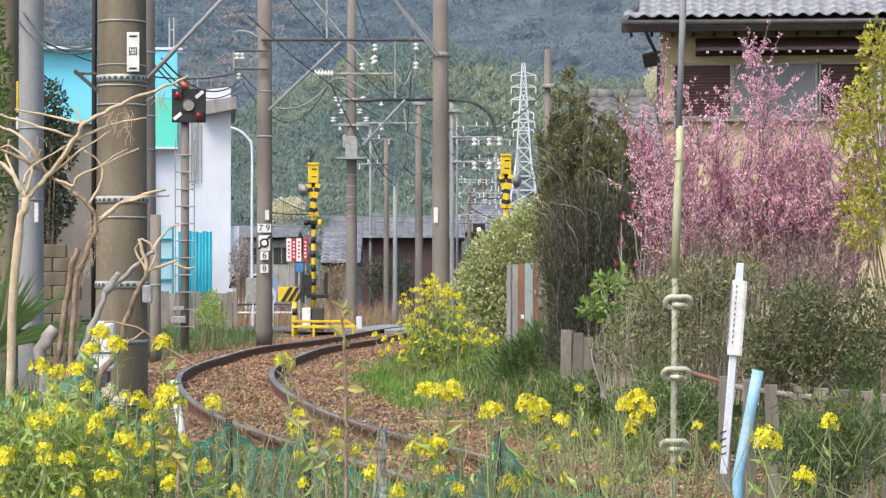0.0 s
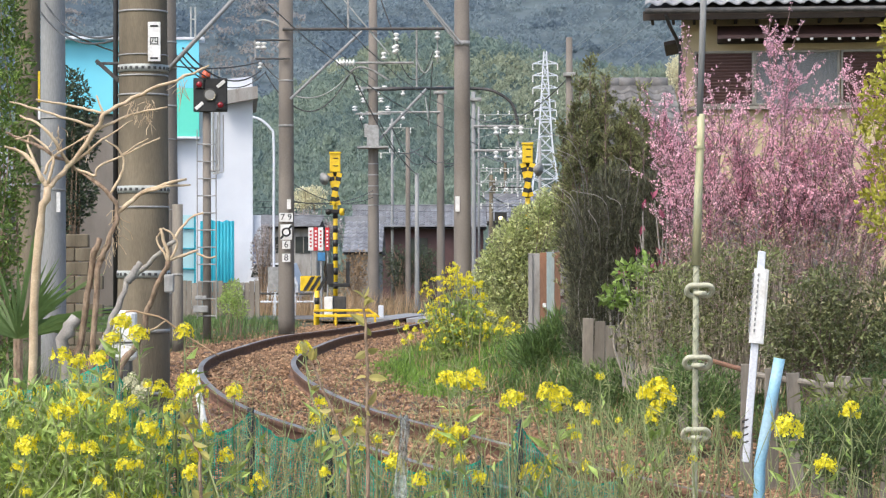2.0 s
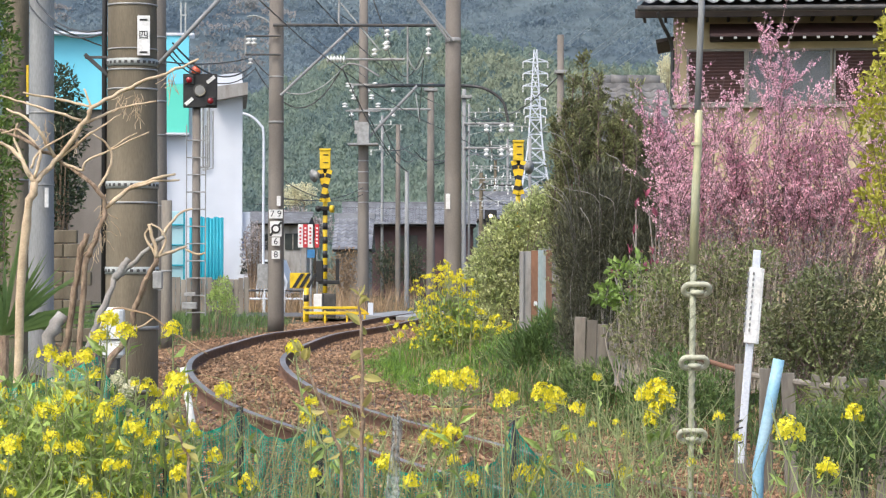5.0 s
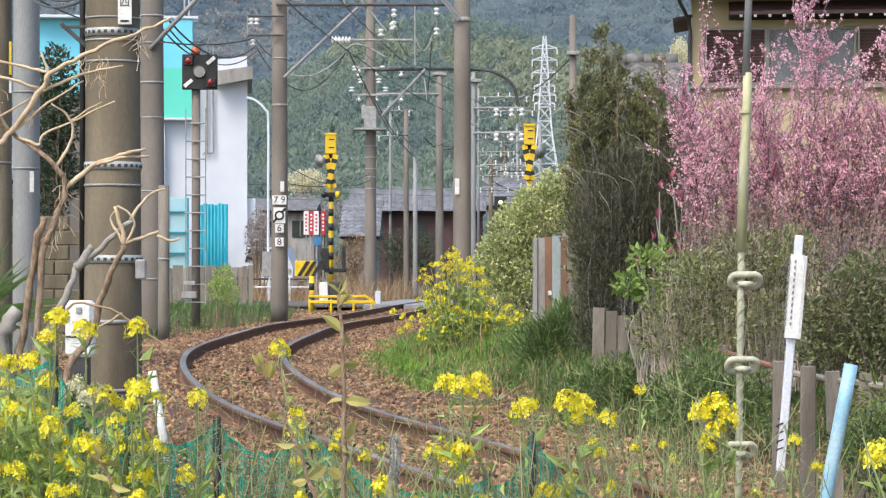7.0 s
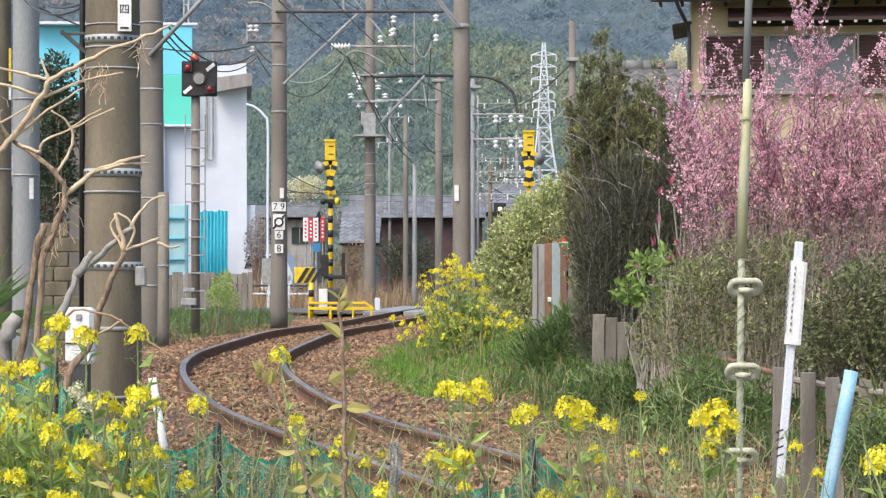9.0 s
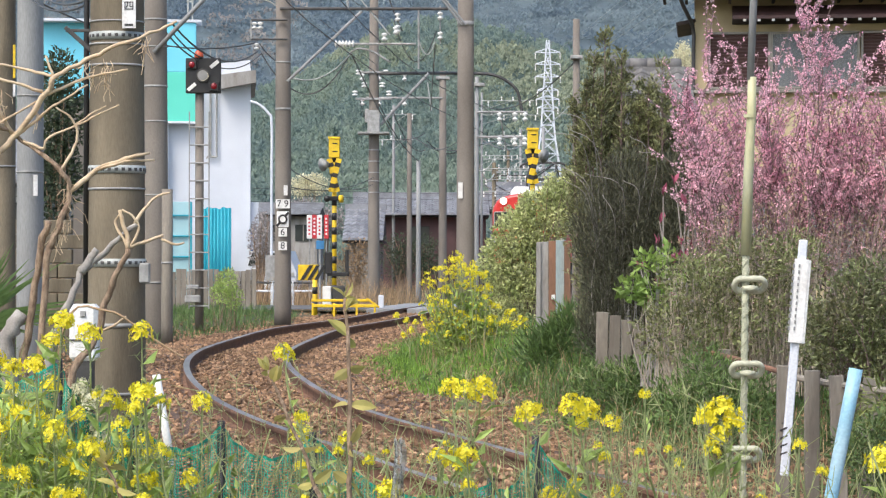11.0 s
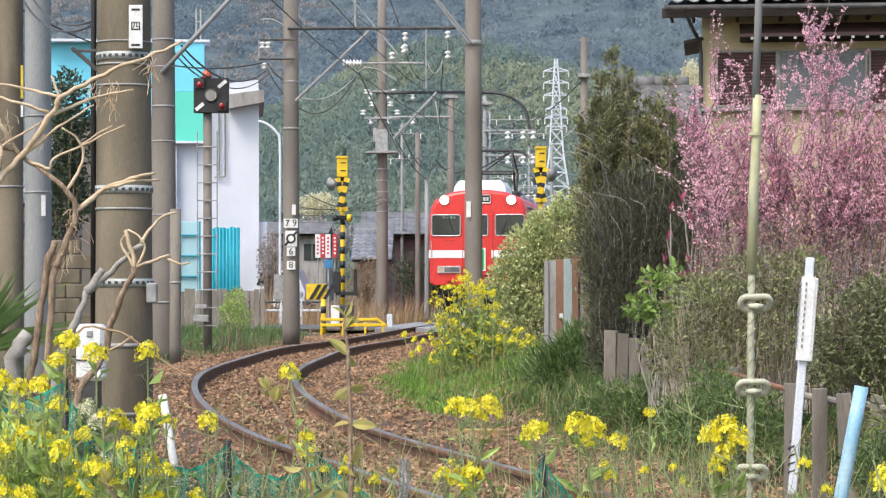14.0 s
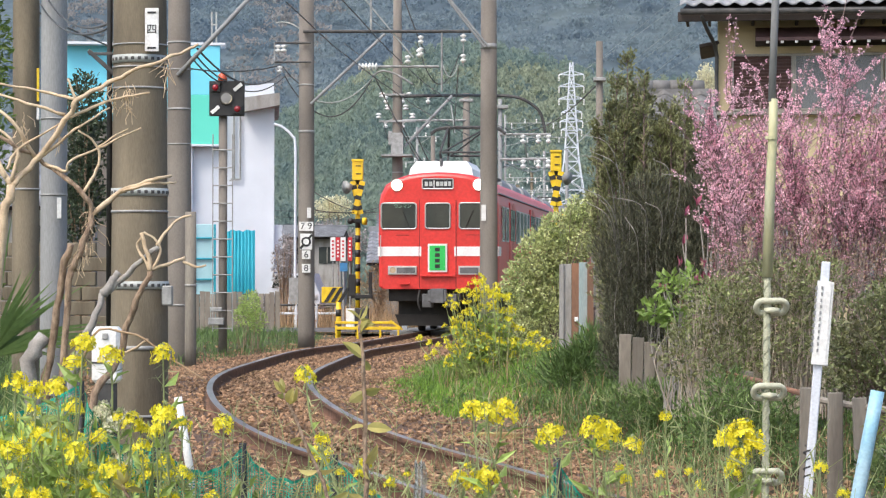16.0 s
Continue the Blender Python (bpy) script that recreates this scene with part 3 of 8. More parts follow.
    part("label_plate", Geo().box((-0.095, -0.18, 2.487 - zr), (0.084, 0.01, 0.294)), WHITE_PLATE, pr, "small white plate")
    for off in (0, 0.05):
        part("strut", Geo().tube([(-off * 1.5, -0.2, 5.553 - zr), (-1.365 - off, -0.2, 7.232 - zr + off)], 0.022, 8), CONCRETE_GREY, pr, "slanting grey strut")

    # mast with a transformer platform, beyond the crossing
    d = 66
    zb = 0.0
    pt = concrete_pole("utility_pole", -2.128, d, zb, 10.787, 0.181, 0.116, CONCRETE, "dark pole carrying a small transformer platform",
                       [(4.353, 0.03), (4.022, 0.03), (3.692, 0.03), (3.445, 0.03), (3.115, 0.03)])
    part("platform", Geo().box((0, -0.1, 4.831 - zb), (0.924, 0.8, 0.06)), STEEL, pt, "steel platform")
    part("transformer", Geo().box((0, -0.15, 5.178 - zb), (0.363, 0.4, 0.627)).box((-0.198, -0.15, 5.342 - zb), (0.12, 0.2, 0.4)), STEEL, pt, "grey transformer box")
    for v, w in ((133, 46), (180, 64)):
        part("cross_arm", Geo().box((0, -0.15, rise(v, d) - zb), (w / 4000 * d, 0.06, 0.06)), STEEL, pt)
    for u, v in ((-27, 133), (21, 133), (-17, 155), (15, 155), (-33, 170), (27, 170)):
        insulator(pt, (u / 4000 * d, -0.15, 1.3 + (455 - v - 5) / 4000 * d - zb), (u / 4000 * d, -0.15, 1.3 + (455 - v + 5) / 4000 * d - zb), 0.09, 2)

    # farther masts
    for u, d, v0, v1, w, m in ((718, 78, 540, 205, 10, CONCRETE), (734, 74, 530, 288, 9, CONCRETE_GREY), (777, 80, 540, 130, 15, CONCRETE), (837, 70, 540, 140, 9, CONCRETE_GREY),
                               (1013, 48, 560, 38, 15, CONCRETE), (872, 110, 520, 300, 8, CONCRETE_BROWN), (905, 130, 520, 310, 6, CONCRETE_GREY), (955, 120, 520, 230, 7, CONCRETE_GREY)):
        x, zt = bear(u, d), rise(v1, d)
        pl = concrete_pole("catenary_mast", x, d, -0.1, zt, w / 8000 * d, w / 8000 * d * 0.8, m, "slim concrete mast farther down the line", (), "far masts")
        if u in (777, 837, 872):
            reach = {777: 150, 837: 90, 872: 55}[u]
            side = {777: -1, 837: 1, 872: 1}[u]
            top = {777: 134, 837: 203, 872: 315}[u]
            for k, v in enumerate((top, top + 44)):
                z = rise(v, d) + 0.1
                part("arm", Geo().tube([(0, -0.1, z), (side * reach / 4000 * d * (1, 0.9)[k], -0.1, z)], 0.04, 6), STEEL if k or u == 837 else DARK_STEEL, pl, "galvanised arm")
                for f in (0.45, 0.75, 0.95):
                    insulator(pl, (side * reach * f / 4000 * d, -0.1, z), (side * reach * f / 4000 * d, -0.1, z - 0.3), 0.09, 2)
            part("collar", Geo().box((0, 0, zt - 0.15), (0.5, 0.3, 0.1)), STEEL, pl)
        if u == 1013:
            part("collar", Geo().box((0, -0.05, 5.488 + 0.1), (0.264, 0.25, 0.08)), STEEL, pl)
    d = 70
    cu = thing("curved_bracket", "bowed dark steel bracket over the line", "bracket", at=(0, 0, 0))
    part("bow", Geo().tube(arc([(-2.294, 66, 6.564), (-1.056, 66, 6.596), (0.63, 70, 6.917), (1.505, 70, 6.848), (2.117, 70, 6.462), (2.292, 70, 5.938), (2.328, 70, 5.692)]), 0.05, 8), DARK_STEEL, cu, smooth=True)
    part("stay", Geo().tube([(-0.528, 66, 6.596), (-1.931, 66, 5.095)], 0.045, 8), CONCRETE_GREY, cu)


def build_far_line():
    """Gantries and insulators of the line beyond the crossing."""
    for u, d, v1, w, arms in ((868, 96, 292, 9, ((-30, 62, 303), (-22, 55, 322), (-30, 60, 343))), (893, 118, 268, 7, ((-45, 48, 286), (-40, 44, 306), (-45, 46, 330))),
                              (915, 140, 232, 6, ((-40, 30, 244), (-36, 28, 262), (-30, 26, 300), (-30, 26, 318))), (846, 82, 168, 5, ((0, 92, 183), (0, 110, 208), (0, 78, 247), (0, 60, 280))), (690, 100, 190, 6, ((-35, 40, 207), (-30, 35, 252)))):
        k = d / 4000
        m = thing("line_mast", "slim far mast with pale cross arms and insulators", "utility pole", "far masts", at=((u - 784) * k, d, -0.1))
        z = lambda v: 1.4 + (455 - v) * k
        part("shaft", Geo().tube([(0, 0, -0.2), (0, 0, z(v1))], [w * k / 2, w * k * 0.4], 10), CONCRETE_BROWN if u in (868, 893) else CONCRETE_GREY, m, smooth=True)
        for a, b, v in arms:
            arm = part("cross_arm", Geo().tube([(a * k, -0.1, z(v)), (b * k, -0.1, z(v))], 0.8 * k, 6), PALE_WIRE, m, "pale galvanised arm")
            n = 4
            for i in range(n):
                x = (a + (b - a) * (i + 0.4 + 0.3 * rng.random()) / n) * k
                up = rng.random() < 0.5
                insulator(arm, (x, -0.1, z(v)), (x, -0.1, z(v) + (8 if up else -11) * k), 1.5 * k, 2)
            part("stay", Geo().tube([(0, -0.1, z(v + 16)), (b * 0.6 * k, -0.1, z(v))], 0.5 * k, 5), PALE_WIRE, m)
    for a, b, s, r in (((1.107, 82, 4.785), (2.016, 96, 4.732), 0.5, 0.03), ((1.25, 82, 5.502), (4.585, 140, 8.055), 0.3, 0.03), ((1.968, 82, 6.22), (3.216, 118, 6.757), 0.3, 0.03), ((1.584, 96, 4.3), (3.422, 118, 5.872), 0.6, 0.03),
                       ((-0.68, 80, 5.3), (1.271, 82, 6.22), 0.8, 0.02), ((4.585, 140, 9), (8.475, 150, 11.613), 0.6, 0.03), ((1.271, 82, 6.732), (2.748, 48, 5.44), 0.5, 0.014), ((-2.1, 100, 7.05), (1.271, 82, 5.298), 0.6, 0.02),
                       ((-3.124, 44, 3.005), (-2.128, 66, 3.362), 0.3, 0.01), ((-3.124, 44, 2.62), (-2.128, 66, 3.561), 0.2, 0.01), ((2.016, 96, 4.3), (5.28, 120, 4.75), 0.4, 0.025)):
        whole("overhead_wire", Geo().tube(sag(a, b, s), r, 5, False), PALE_WIRE if r > 0.025 else WIRE, "thin overhead wire between far masts", "overhead wire", "overhead wires", smooth=True)


def build_wires():
    def line(name, pts, r, m=WIRE, label="thin black overhead wire"):
        whole(name, Geo().tube(pts, r * 0.75, 6, False), m, label, "overhead wire", "overhead wires", smooth=True)
    # contact and messenger wires over the track
    for off, h, drop in ((-0.1, 5.0, 0.1), (0.05, 5.75, 0.35)):
        pts = []
        for d in np.arange(30, 200, 6):
            pts.append(Vector((float(track_x(d)) + off, d, h - drop * abs(math.sin(d * 0.09)))))
        line("contact_wire", pts, 0.012)
    for a, b, s, r in (((-3.696, 44, 5.425), (-6.33, 30, 5.163), 0.5, 0.018), ((-3.696, 44, 5.249), (-4.114, 34, 4.743), 0.35, 0.02), ((-4.114, 34, 4.615), (-4.104, 38, 4.596), 0.05, 0.016),
                       ((-4.242, 34, 4.657), (-4.17, 38, 4.559), 0.06, 0.016), ((-4.584, 24, 4.21), (-2.576, 16, 3.06), 0.15, 0.012), ((-4.524, 24, 4.3), (-2.556, 16, 3.1), 0.15, 0.012),
                       ((-3.914, 38, 4.463), (-3.619, 44, 5.205), 0.14, 0.014), ((-3.619, 44, 5.227), (-3.201, 44, 4.655), 0.05, 0.016), ((-3.652, 44, 5.403), (-3.212, 44, 5.007), 0.06, 0.016),
                       ((-3.124, 44, 4.6), (-1.859, 44, 5.26), 0.45, 0.018), ((-1.034, 44, 5.865), (-0.209, 44, 5.645), 0.7, 0.014),
                       ((-1.364, 44, 6.965), (-0.869, 44, 5.645), 0.06, 0.018), ((-1.914, 44, 6.305), (-1.56, 60, 7.525), 0.05, 0.01),
                       ((-0.231, 44, 5.37), (-0.435, 60, 5.125), 0.0, 0.014), ((-1.859, 44, 5.205), (-1.386, 66, 4.518), 0.1, 0.018), ((-2.046, 66, 5.838), (-0.907, 74, 4.353), 0.25, 0.02),
                       ((-2.464, 44, 5.865), (-2.046, 66, 6.828), 0.0, 0.01), ((-2.541, 66, 5.838), (-2.376, 66, 5.26), 0.05, 0.015), ((-1.551, 66, 5.425), (-0.78, 80, 5), 0.4, 0.018),
                       ((-0.76, 78, 5.064), (0.595, 70, 5.062), 0.3, 0.015), ((-1.386, 66, 4.683), (-0.76, 78, 5.492), 0.1, 0.02)):
        line("overhead_wire", sag(a, b, s), r)
    for a, b, s, r in (((-1.859, 44, 5.227), (-3.069, 44, 4.765), 0.25, 0.02), ((-3.069, 44, 5.865), (-3.784, 44, 6.25), -0.15, 0.02), ((-0.539, 44, 5.447), (-0.231, 44, 5.447), 0.25, 0.02),
                       ((-0.595, 70, 6.637), (-0.472, 70, 5.763), 0.02, 0.03), ((0.945, 70, 3.925), (1.505, 70, 4.362), 0.2, 0.03), ((1.067, 70, 4.713), (2.239, 74, 4.815), -0.12, 0.025)):
        line("jumper_cable", sag(a, b, s), r, PALE_WIRE, "pale grey bowed jumper cable")
    for k in range(6):
        a = Vector((30.15, 600, 56.05)) + Vector((0, 0, -7 * (k % 3)))
        line("power_line", sag(a, a + Vector((70 + 12 * (k // 3), -250, 55)), 4), 0.045, PALE_WIRE, "pale high-voltage line from the pylon")
    for v, d in ((330, 90), (345, 95), (318, 88)):
        a, b = (-16, d, rise(v, d)), (12, d + 12, 1.0 + (455 - v) / 4000 * d)
        line("overhead_wire", sag(a, b, 0.3), 0.014)


def build_pylon():
    d = 600
    py = thing("pylon", "white steel lattice power pylon before the hill", "pylon", at=(26.85, d, 0))
    zt, zb = 58.3, -2
    def half(z):
        f = (zt - z) / (zt - zb)
        return 0.35 + (1.5 * min(f / 0.42, 1) + 5.2 * max(f - 0.42, 0) / 0.58)
    m = WHITE_PAINT
    zs = list(np.linspace(zt, zb, 17))
    for sx in (-1, 1):
        for sy in (-1, 1):
            part("leg", Geo().tube([(sx * half(z), sy * half(z), z) for z in zs], 0.17, 5), m, py)
    for a, b in zip(zs[:-1], zs[1:]):
        g = Geo()
        for s in (-1, 1):
            g.tube([(-half(a), s * half(a), a), (half(b), s * half(b), b)], 0.1, 4).tube([(half(a), s * half(a), a), (-half(b), s * half(b), b)], 0.1, 4)
            g.tube([(s * half(a), -half(a), a), (s * half(b), half(b), b)], 0.1, 4).tube([(-half(b), s * half(b), b), (half(b), s * half(b), b)], 0.1, 4)
        part("lattice", g, m, py)
    for v, w in ((98, 22), (119, 22), (141, 22), (165, 18), (181, 20), (196, 18)):
        z = rise(v, d)
        g = Geo()
        for s in (-1, 1):
            e = s * w / 4000 * d
            g.tube([(0, -0.5, z), (e, 0, z + 0.2)], 0.16, 4).tube([(0, 0.5, z + 1.3), (e, 0, z + 0.2)], 0.13, 4).tube([(e * 0.55, 0, z), (e * 0.5, 0, z + 0.8)], 0.1, 4)
        arm = part("crossarm", g, m, py)
        for s in (-1, 1):
            insulator(arm, (s * w / 4000 * d, 0, z + 0.1), (s * w / 4000 * d, 0, z - 1.6), 0.22, 4)


# ---- buildings ----
def build_white_building():
    d = 70
    b = thing("white_building", "white building with sky-blue and turquoise cladding", "building", at=(0, 0, 0))
    x0, x1, zt = -12.67, -6.072, 8.422
    part("wall", Geo().box(((-8.768 + x1) / 2, d + 3, 7.075 / 2), (x1 - -8.768, 6, 7.075)), WHITE_PAINT, b, "white rendered wall")
    part("wall", Geo().box((-10.745, d + 3.2, zt / 2), (-8.855 - x0, 6, zt - 0.1)), CONCRETE, b, "grey-brown rendered wall")
    part("cladding", Geo().box((-10.71, d + 0.1, (zt + 6.112) / 2), (-8.768 - x0, 0.2, zt - 6.112)), CYAN, b, "sky-blue cladding")
    part("cladding", Geo().box((-8.295, d - 0.15, (zt + 6.9) / 2), (1.085, 0.5, zt - 6.9)), CYAN, b, "sky-blue cladding")
    part("cladding", Geo().box((-8.295, d - 0.15, (6.9 + 5.378) / 2), (1.085, 0.5, 1.522)), TURQUOISE, b, "turquoise cladding")
    part("cap", Geo().box((-10.132, d, zt + 0.04), (-7.683 - x0 + 0.1, 0.9, 0.09)), WHITE_PAINT, b, "white parapet cap")
    part("sill_band", Geo().box((-8.295, d - 0.18, 5.343), (1.12, 0.55, 0.07)), WHITE_PAINT, b)
    part("pilaster", Geo().box((-8.697, d - 0.1, 2.963), (0.2, 0.4, 4.8)), WHITE_PAINT, b)
    # stepped roof slab on the right
    part("roof_slab", Geo().prism([(-7.018, 6.375), (-5.915, 6.585), (-5.915, 6.97), (-7.018, 6.812)], "y", d - 0.6, d + 6), GREY_SHEET, b, "pale grey roof slab")
    part("parapet", Geo().prism([(-6.982, 6.812), (-6.09, 6.97), (-6.09, 7.303), (-6.982, 7.197)], "y", d - 0.2, d + 5.8), WHITE_PAINT, b)
    part("aerial", Geo().tube([(-8.033, d + 1, zt), (-8.033, d + 1, zt + 1.2)], 0.03, 6).tube([(-7.893, d + 1, zt), (-7.893, d + 1, zt + 1.2)], 0.03, 6).tube([(-8.068, d + 1, zt + 0.8), (-7.857, d + 1, zt + 0.8)], 0.025, 6), PALE_WIRE, b)
    for u in (366, 377):
        part("downpipe", Geo().tube([(0, 0, 0), (0, 0, 3.325)], 0.03, 8), STEEL, b).location = (bear(u, 70), d - 0.1, 4.31)
    part("pipe_bend", Geo().tube([(-7.42, d - 0.1, 4.31), (-7.122, d - 0.1, 4.31)], 0.03, 8), STEEL, b)
    # pale lower annex, teal sheets
    part("gate_panel", Geo().box((-8.173, d - 2, (2.875) / 2), (0.63, 0.1, 2.875)), mat("pale_blue_sheet", (0.42, 0.66, 0.70), (0.36, 0.58, 0.63), 0.5, scale=2, bump=0.05), b, "pale blue gate panel")
    for k in range(4):
        part("gate_rail", Geo().tube([(-8.47, d - 2.1, 0.6 + k * 0.62), (-7.84, d - 2.1, 0.6 + k * 0.62)], 0.03, 6), TEAL_SHEET, b)
    for u in (300, 335):
        part("gate_post", Geo().box((bear(u, 70), d - 2.1, 2.875 / 2), (0.06, 0.06, 2.875)), TEAL_SHEET, b)
    xs = np.linspace(-7.473, -6.44, 40)
    rows = [[(x, d - 2.5 - 0.05 * math.sin(k * 1.6), z + (0.035 * math.sin(x * 21) * math.cos(x * 7) if z > 1 else 0)) for k, x in enumerate(xs)] for z in (-0.1, 0.8, 2.683)]
    rows += [[(p[0], p[1] + 0.08, p[2]) for p in r] for r in rows[::-1]]
    whole("tarpaulin_screen", Geo().grid(rows), TEAL_SHEET, "teal tarpaulin screen against the white building", "screen", smooth=True)
    b.matrix_world = Matrix.Translation((x1, d, 0)) @ pose(0, 0, 0, 0, 0, 5.2) @ Matrix.Translation((-x1, -d, 0))
    # sign board in front
    sb = thing("mural_panel", "white panel painted with small blue shapes", "panel", at=(-6.066, 70.3, 0))
    part("board", Geo().box((0, 0, 1.913 / 1), (0.455, 0.08, 2.013)), WHITE_PAINT, sb)
    for k in range(9):
        part("painted_shape", Geo().box((rng.uniform(-0.16, 0.16), -0.05, 1.913 + rng.uniform(-0.8, 0.3)), (0.09, 0.01, rng.uniform(0.06, 0.2)), Euler((0, rng.uniform(-0.8, 0.8), 0)).to_matrix()), mat("blue_paint", (0.12, 0.2, 0.5), bump=0), sb)
    # lamp post
    lp = thing("street_lamp", "white curved street lamp post", "street lamp", at=(-4.805, 62, 0))
    part("post", Geo().tube([(0, 0, -0.1)] + arc([(0, 0, 0), (0, 0, 3), (0, 0, 4.865), (-0.093, 0, 5.175), (-0.341, 0, 5.407), (-0.589, 0, 5.5)]), 0.037, 10), WHITE_PAINT, lp, smooth=True)
    part("base_box", Geo().box((0.0, -0.1, 1.455 * 0.5 + 0.2), (0.3, 0.3, 0.7)), STEEL, lp)


def tiled_roof(parent, eave, width, rows, pitch, tw, tl, shear=0.0, material=None):
    """Rows of curved tiles from the eave upward; the slope rises away from the viewer."""
    n = 6
    g = Geo()
    top, bot = [], []
    for k in range(n + 1):
        u = k / n
        h = 0.038 * math.sin(2 * math.pi * (u - 0.08)) * (0.6 if u > 0.5 else 1)
        top.append((u * tw, h))
    vs, fs = [], []
    for y, lift in ((0, 0.028), (tl * 1.12, 0.0)):
        for x, h in top:
            vs.append((x, y, h + lift))
    for x, h in top:
        vs.append((x, 0, h + 0.028 - 0.03))
    for k in range(n):
        fs.append((k, k + 1, n + 2 + k, n + 1 + k))
        fs.append((2 * n + 2 + k, 2 * n + 3 + k, k + 1, k))
    g.add(vs, fs)
    me = g.mesh("roof_tile", material or ROOF_TILE, True)
    rot = Matrix.Translation(eave) @ Matrix.Rotation(pitch, 4, "X")
    for j in range(rows):
        for i in range(int(width / tw)):
            if i * tw + 0.05 < shear * j * tl:
                continue
            ob = new("roof_tile", me)
            ob.parent = parent
            ob.matrix_local = rot @ pose(i * tw, j * tl, rng.uniform(0, 0.006), 0, 0, rng.uniform(-0.5, 0.5))


def window_unit(parent, x0, x1, y, z0, z1, kind):
    w = part("window", Geo().box(((x0 + x1) / 2, y + 0.03, (z0 + z1) / 2), (x1 - x0, 0.06, z1 - z0)), {"shutter": SHUTTER, "glass": CURTAIN}[kind], parent,
             "closed maroon-brown shutter" if kind == "shutter" else "glass pane over a pale curtain")
    for a, b, c, e in ((x0, x1, z1 - 0.04, z1), (x0, x1, z0, z0 + 0.04), (x0, x0 + 0.04, z0, z1), (x1 - 0.04, x1, z0, z1)):
        part("window_frame", Geo().box(((a + b) / 2, y - 0.01, (c + e) / 2), (b - a, 0.06, e - c)), FRAME_METAL, w)
    if kind == "shutter":
        sl = Geo().box((0, 0, 0), (x1 - x0 - 0.08, 0.02, 0.045)).mesh("slat", SHUTTER)
        z = z0 + 0.07
        while z < z1 - 0.06:
            ob = new("slat", sl)
            ob.parent, ob.location, ob.rotation_euler = w, ((x0 + x1) / 2, y - 0.005, z), (0.5, 0, 0)
            z += 0.055
    else:
        part("pane", Geo().box(((x0 + x1) / 2, y - 0.004, (z0 + z1) / 2), (x1 - x0 - 0.08, 0.006, z1 - z0 - 0.08)), GLASS_PANE, w)


GLASS_PANE = glass_mat("window_pane", (0.2, 0.21, 0.22), 0.03)
GLASS_PANE.node_tree.nodes["Principled BSDF"].inputs["Alpha"].default_value = 0.35


def build_house():
    d = 38
    h = thing("house", "cream two-storey house with a grey tiled roof and brown shutters", "house")
    xw, ze = 4.161, 5.718
    part("wall", Geo().box((xw + 4.5, d + 3.5, ze / 2 + 0.1), (9, 7, ze - 0.2)), STUCCO, h, "cream stucco wall")
    roof = part("roof", Geo().add_slab([(3.572, d - 0.75, ze - 0.02), (xw + 9.6, d - 0.75, ze - 0.02), (xw + 9.6, d + 3.6, ze + 2.1), (3.572 + 1.25, d + 3.6, ze + 2.1)], 0.1).add_slab([(xw + 0.8, d + 3.6, ze + 2.1), (xw + 9.6, d + 3.6, ze + 2.1), (xw + 9.6, d + 7.2, ze + 0.3), (xw + 0.6, d + 7.2, ze + 0.3)], 0.1), EAVE_WOOD, h, "dark-edged roof deck")
    tiled_roof(roof, (3.543, d - 0.8, ze + 0.06), 6.6, 11, radians(26), 0.27, 0.25, 0.285)
    part("fascia", Geo().box((xw + 4.3, d - 0.72, ze - 0.12), (9.9, 0.05, 0.16)), EAVE_WOOD, h, "dark fascia board")
    part("gutter", Geo().tube([(3.553, d - 0.86, ze - 0.05), (xw + 9.4, d - 0.86, ze - 0.09)], 0.05, 10), DARK_STEEL, h, "dark rain gutter", smooth=True)
    part("downpipe", Geo().tube(arc([(3.904, d - 0.8, ze - 0.12), (3.98, d - 0.6, ze - 0.3), (4.133, d - 0.1, ze - 0.62), (4.142, d - 0.07, ze - 1.2), (4.142, d - 0.07, 2.0)]), 0.032, 10), DARK_STEEL, h, "dark downpipe", smooth=True)
    part("side_eave", Geo().box((4.028, d + 1, 5.214), (0.35, 2, 0.07), Euler((0, -0.2, 0)).to_matrix()), EAVE_WOOD, h)
    raf = Geo().box((0, 0, 0), (0.05, 0.7, 0.06)).mesh("rafter", EAVE_WOOD)
    for k in range(24):
        ob = new("rafter", raf)
        ob.parent, ob.location = h, (3.667 + k * 0.36, d - 0.35, ze - 0.18)
    # canopy over the windows
    xc = 4.788
    can = part("canopy", Geo().prism([(d - 0.55, 5.261), (d, 5.48), (d, 5.413), (d - 0.55, 5.204)], "x", xc, xw + 9), SHUTTER, h, "maroon canopy over the windows")
    knob = Geo().box((0, 0, 0), (0.05, 0.03, 0.05)).mesh("bracket_end", WHITE_PLATE)
    for k in range(18):
        ob = new("bracket_end", knob)
        ob.parent, ob.location = can, (xc + 0.2 + k * 0.235, d - 0.53, 5.223 - 0.035)
    part("lintel", Geo().box((xc + 4, d - 0.04, 5.242), (8, 0.08, 0.16)), EAVE_WOOD, h)
    for u0, u1, kind in ((1246, 1355, "shutter"), (1355, 1510, "glass"), (1512, 1610, "shutter"), (1632, 1720, "glass"), (1722, 1830, "shutter")):
        window_unit(h, bear(u0, d), bear(u1, d), d - 0.05, 4.074, 5.034, kind)
    part("sill", Geo().box((6.802, d - 0.08, 4.036), (5.32, 0.16, 0.06)), FRAME_METAL, h)
    part("downpipe", Geo().tube([(7.951, d - 0.1, 5.053), (7.951, d - 0.1, 2)], 0.035, 8), WHITE_PAINT, h, "white downpipe", smooth=True)
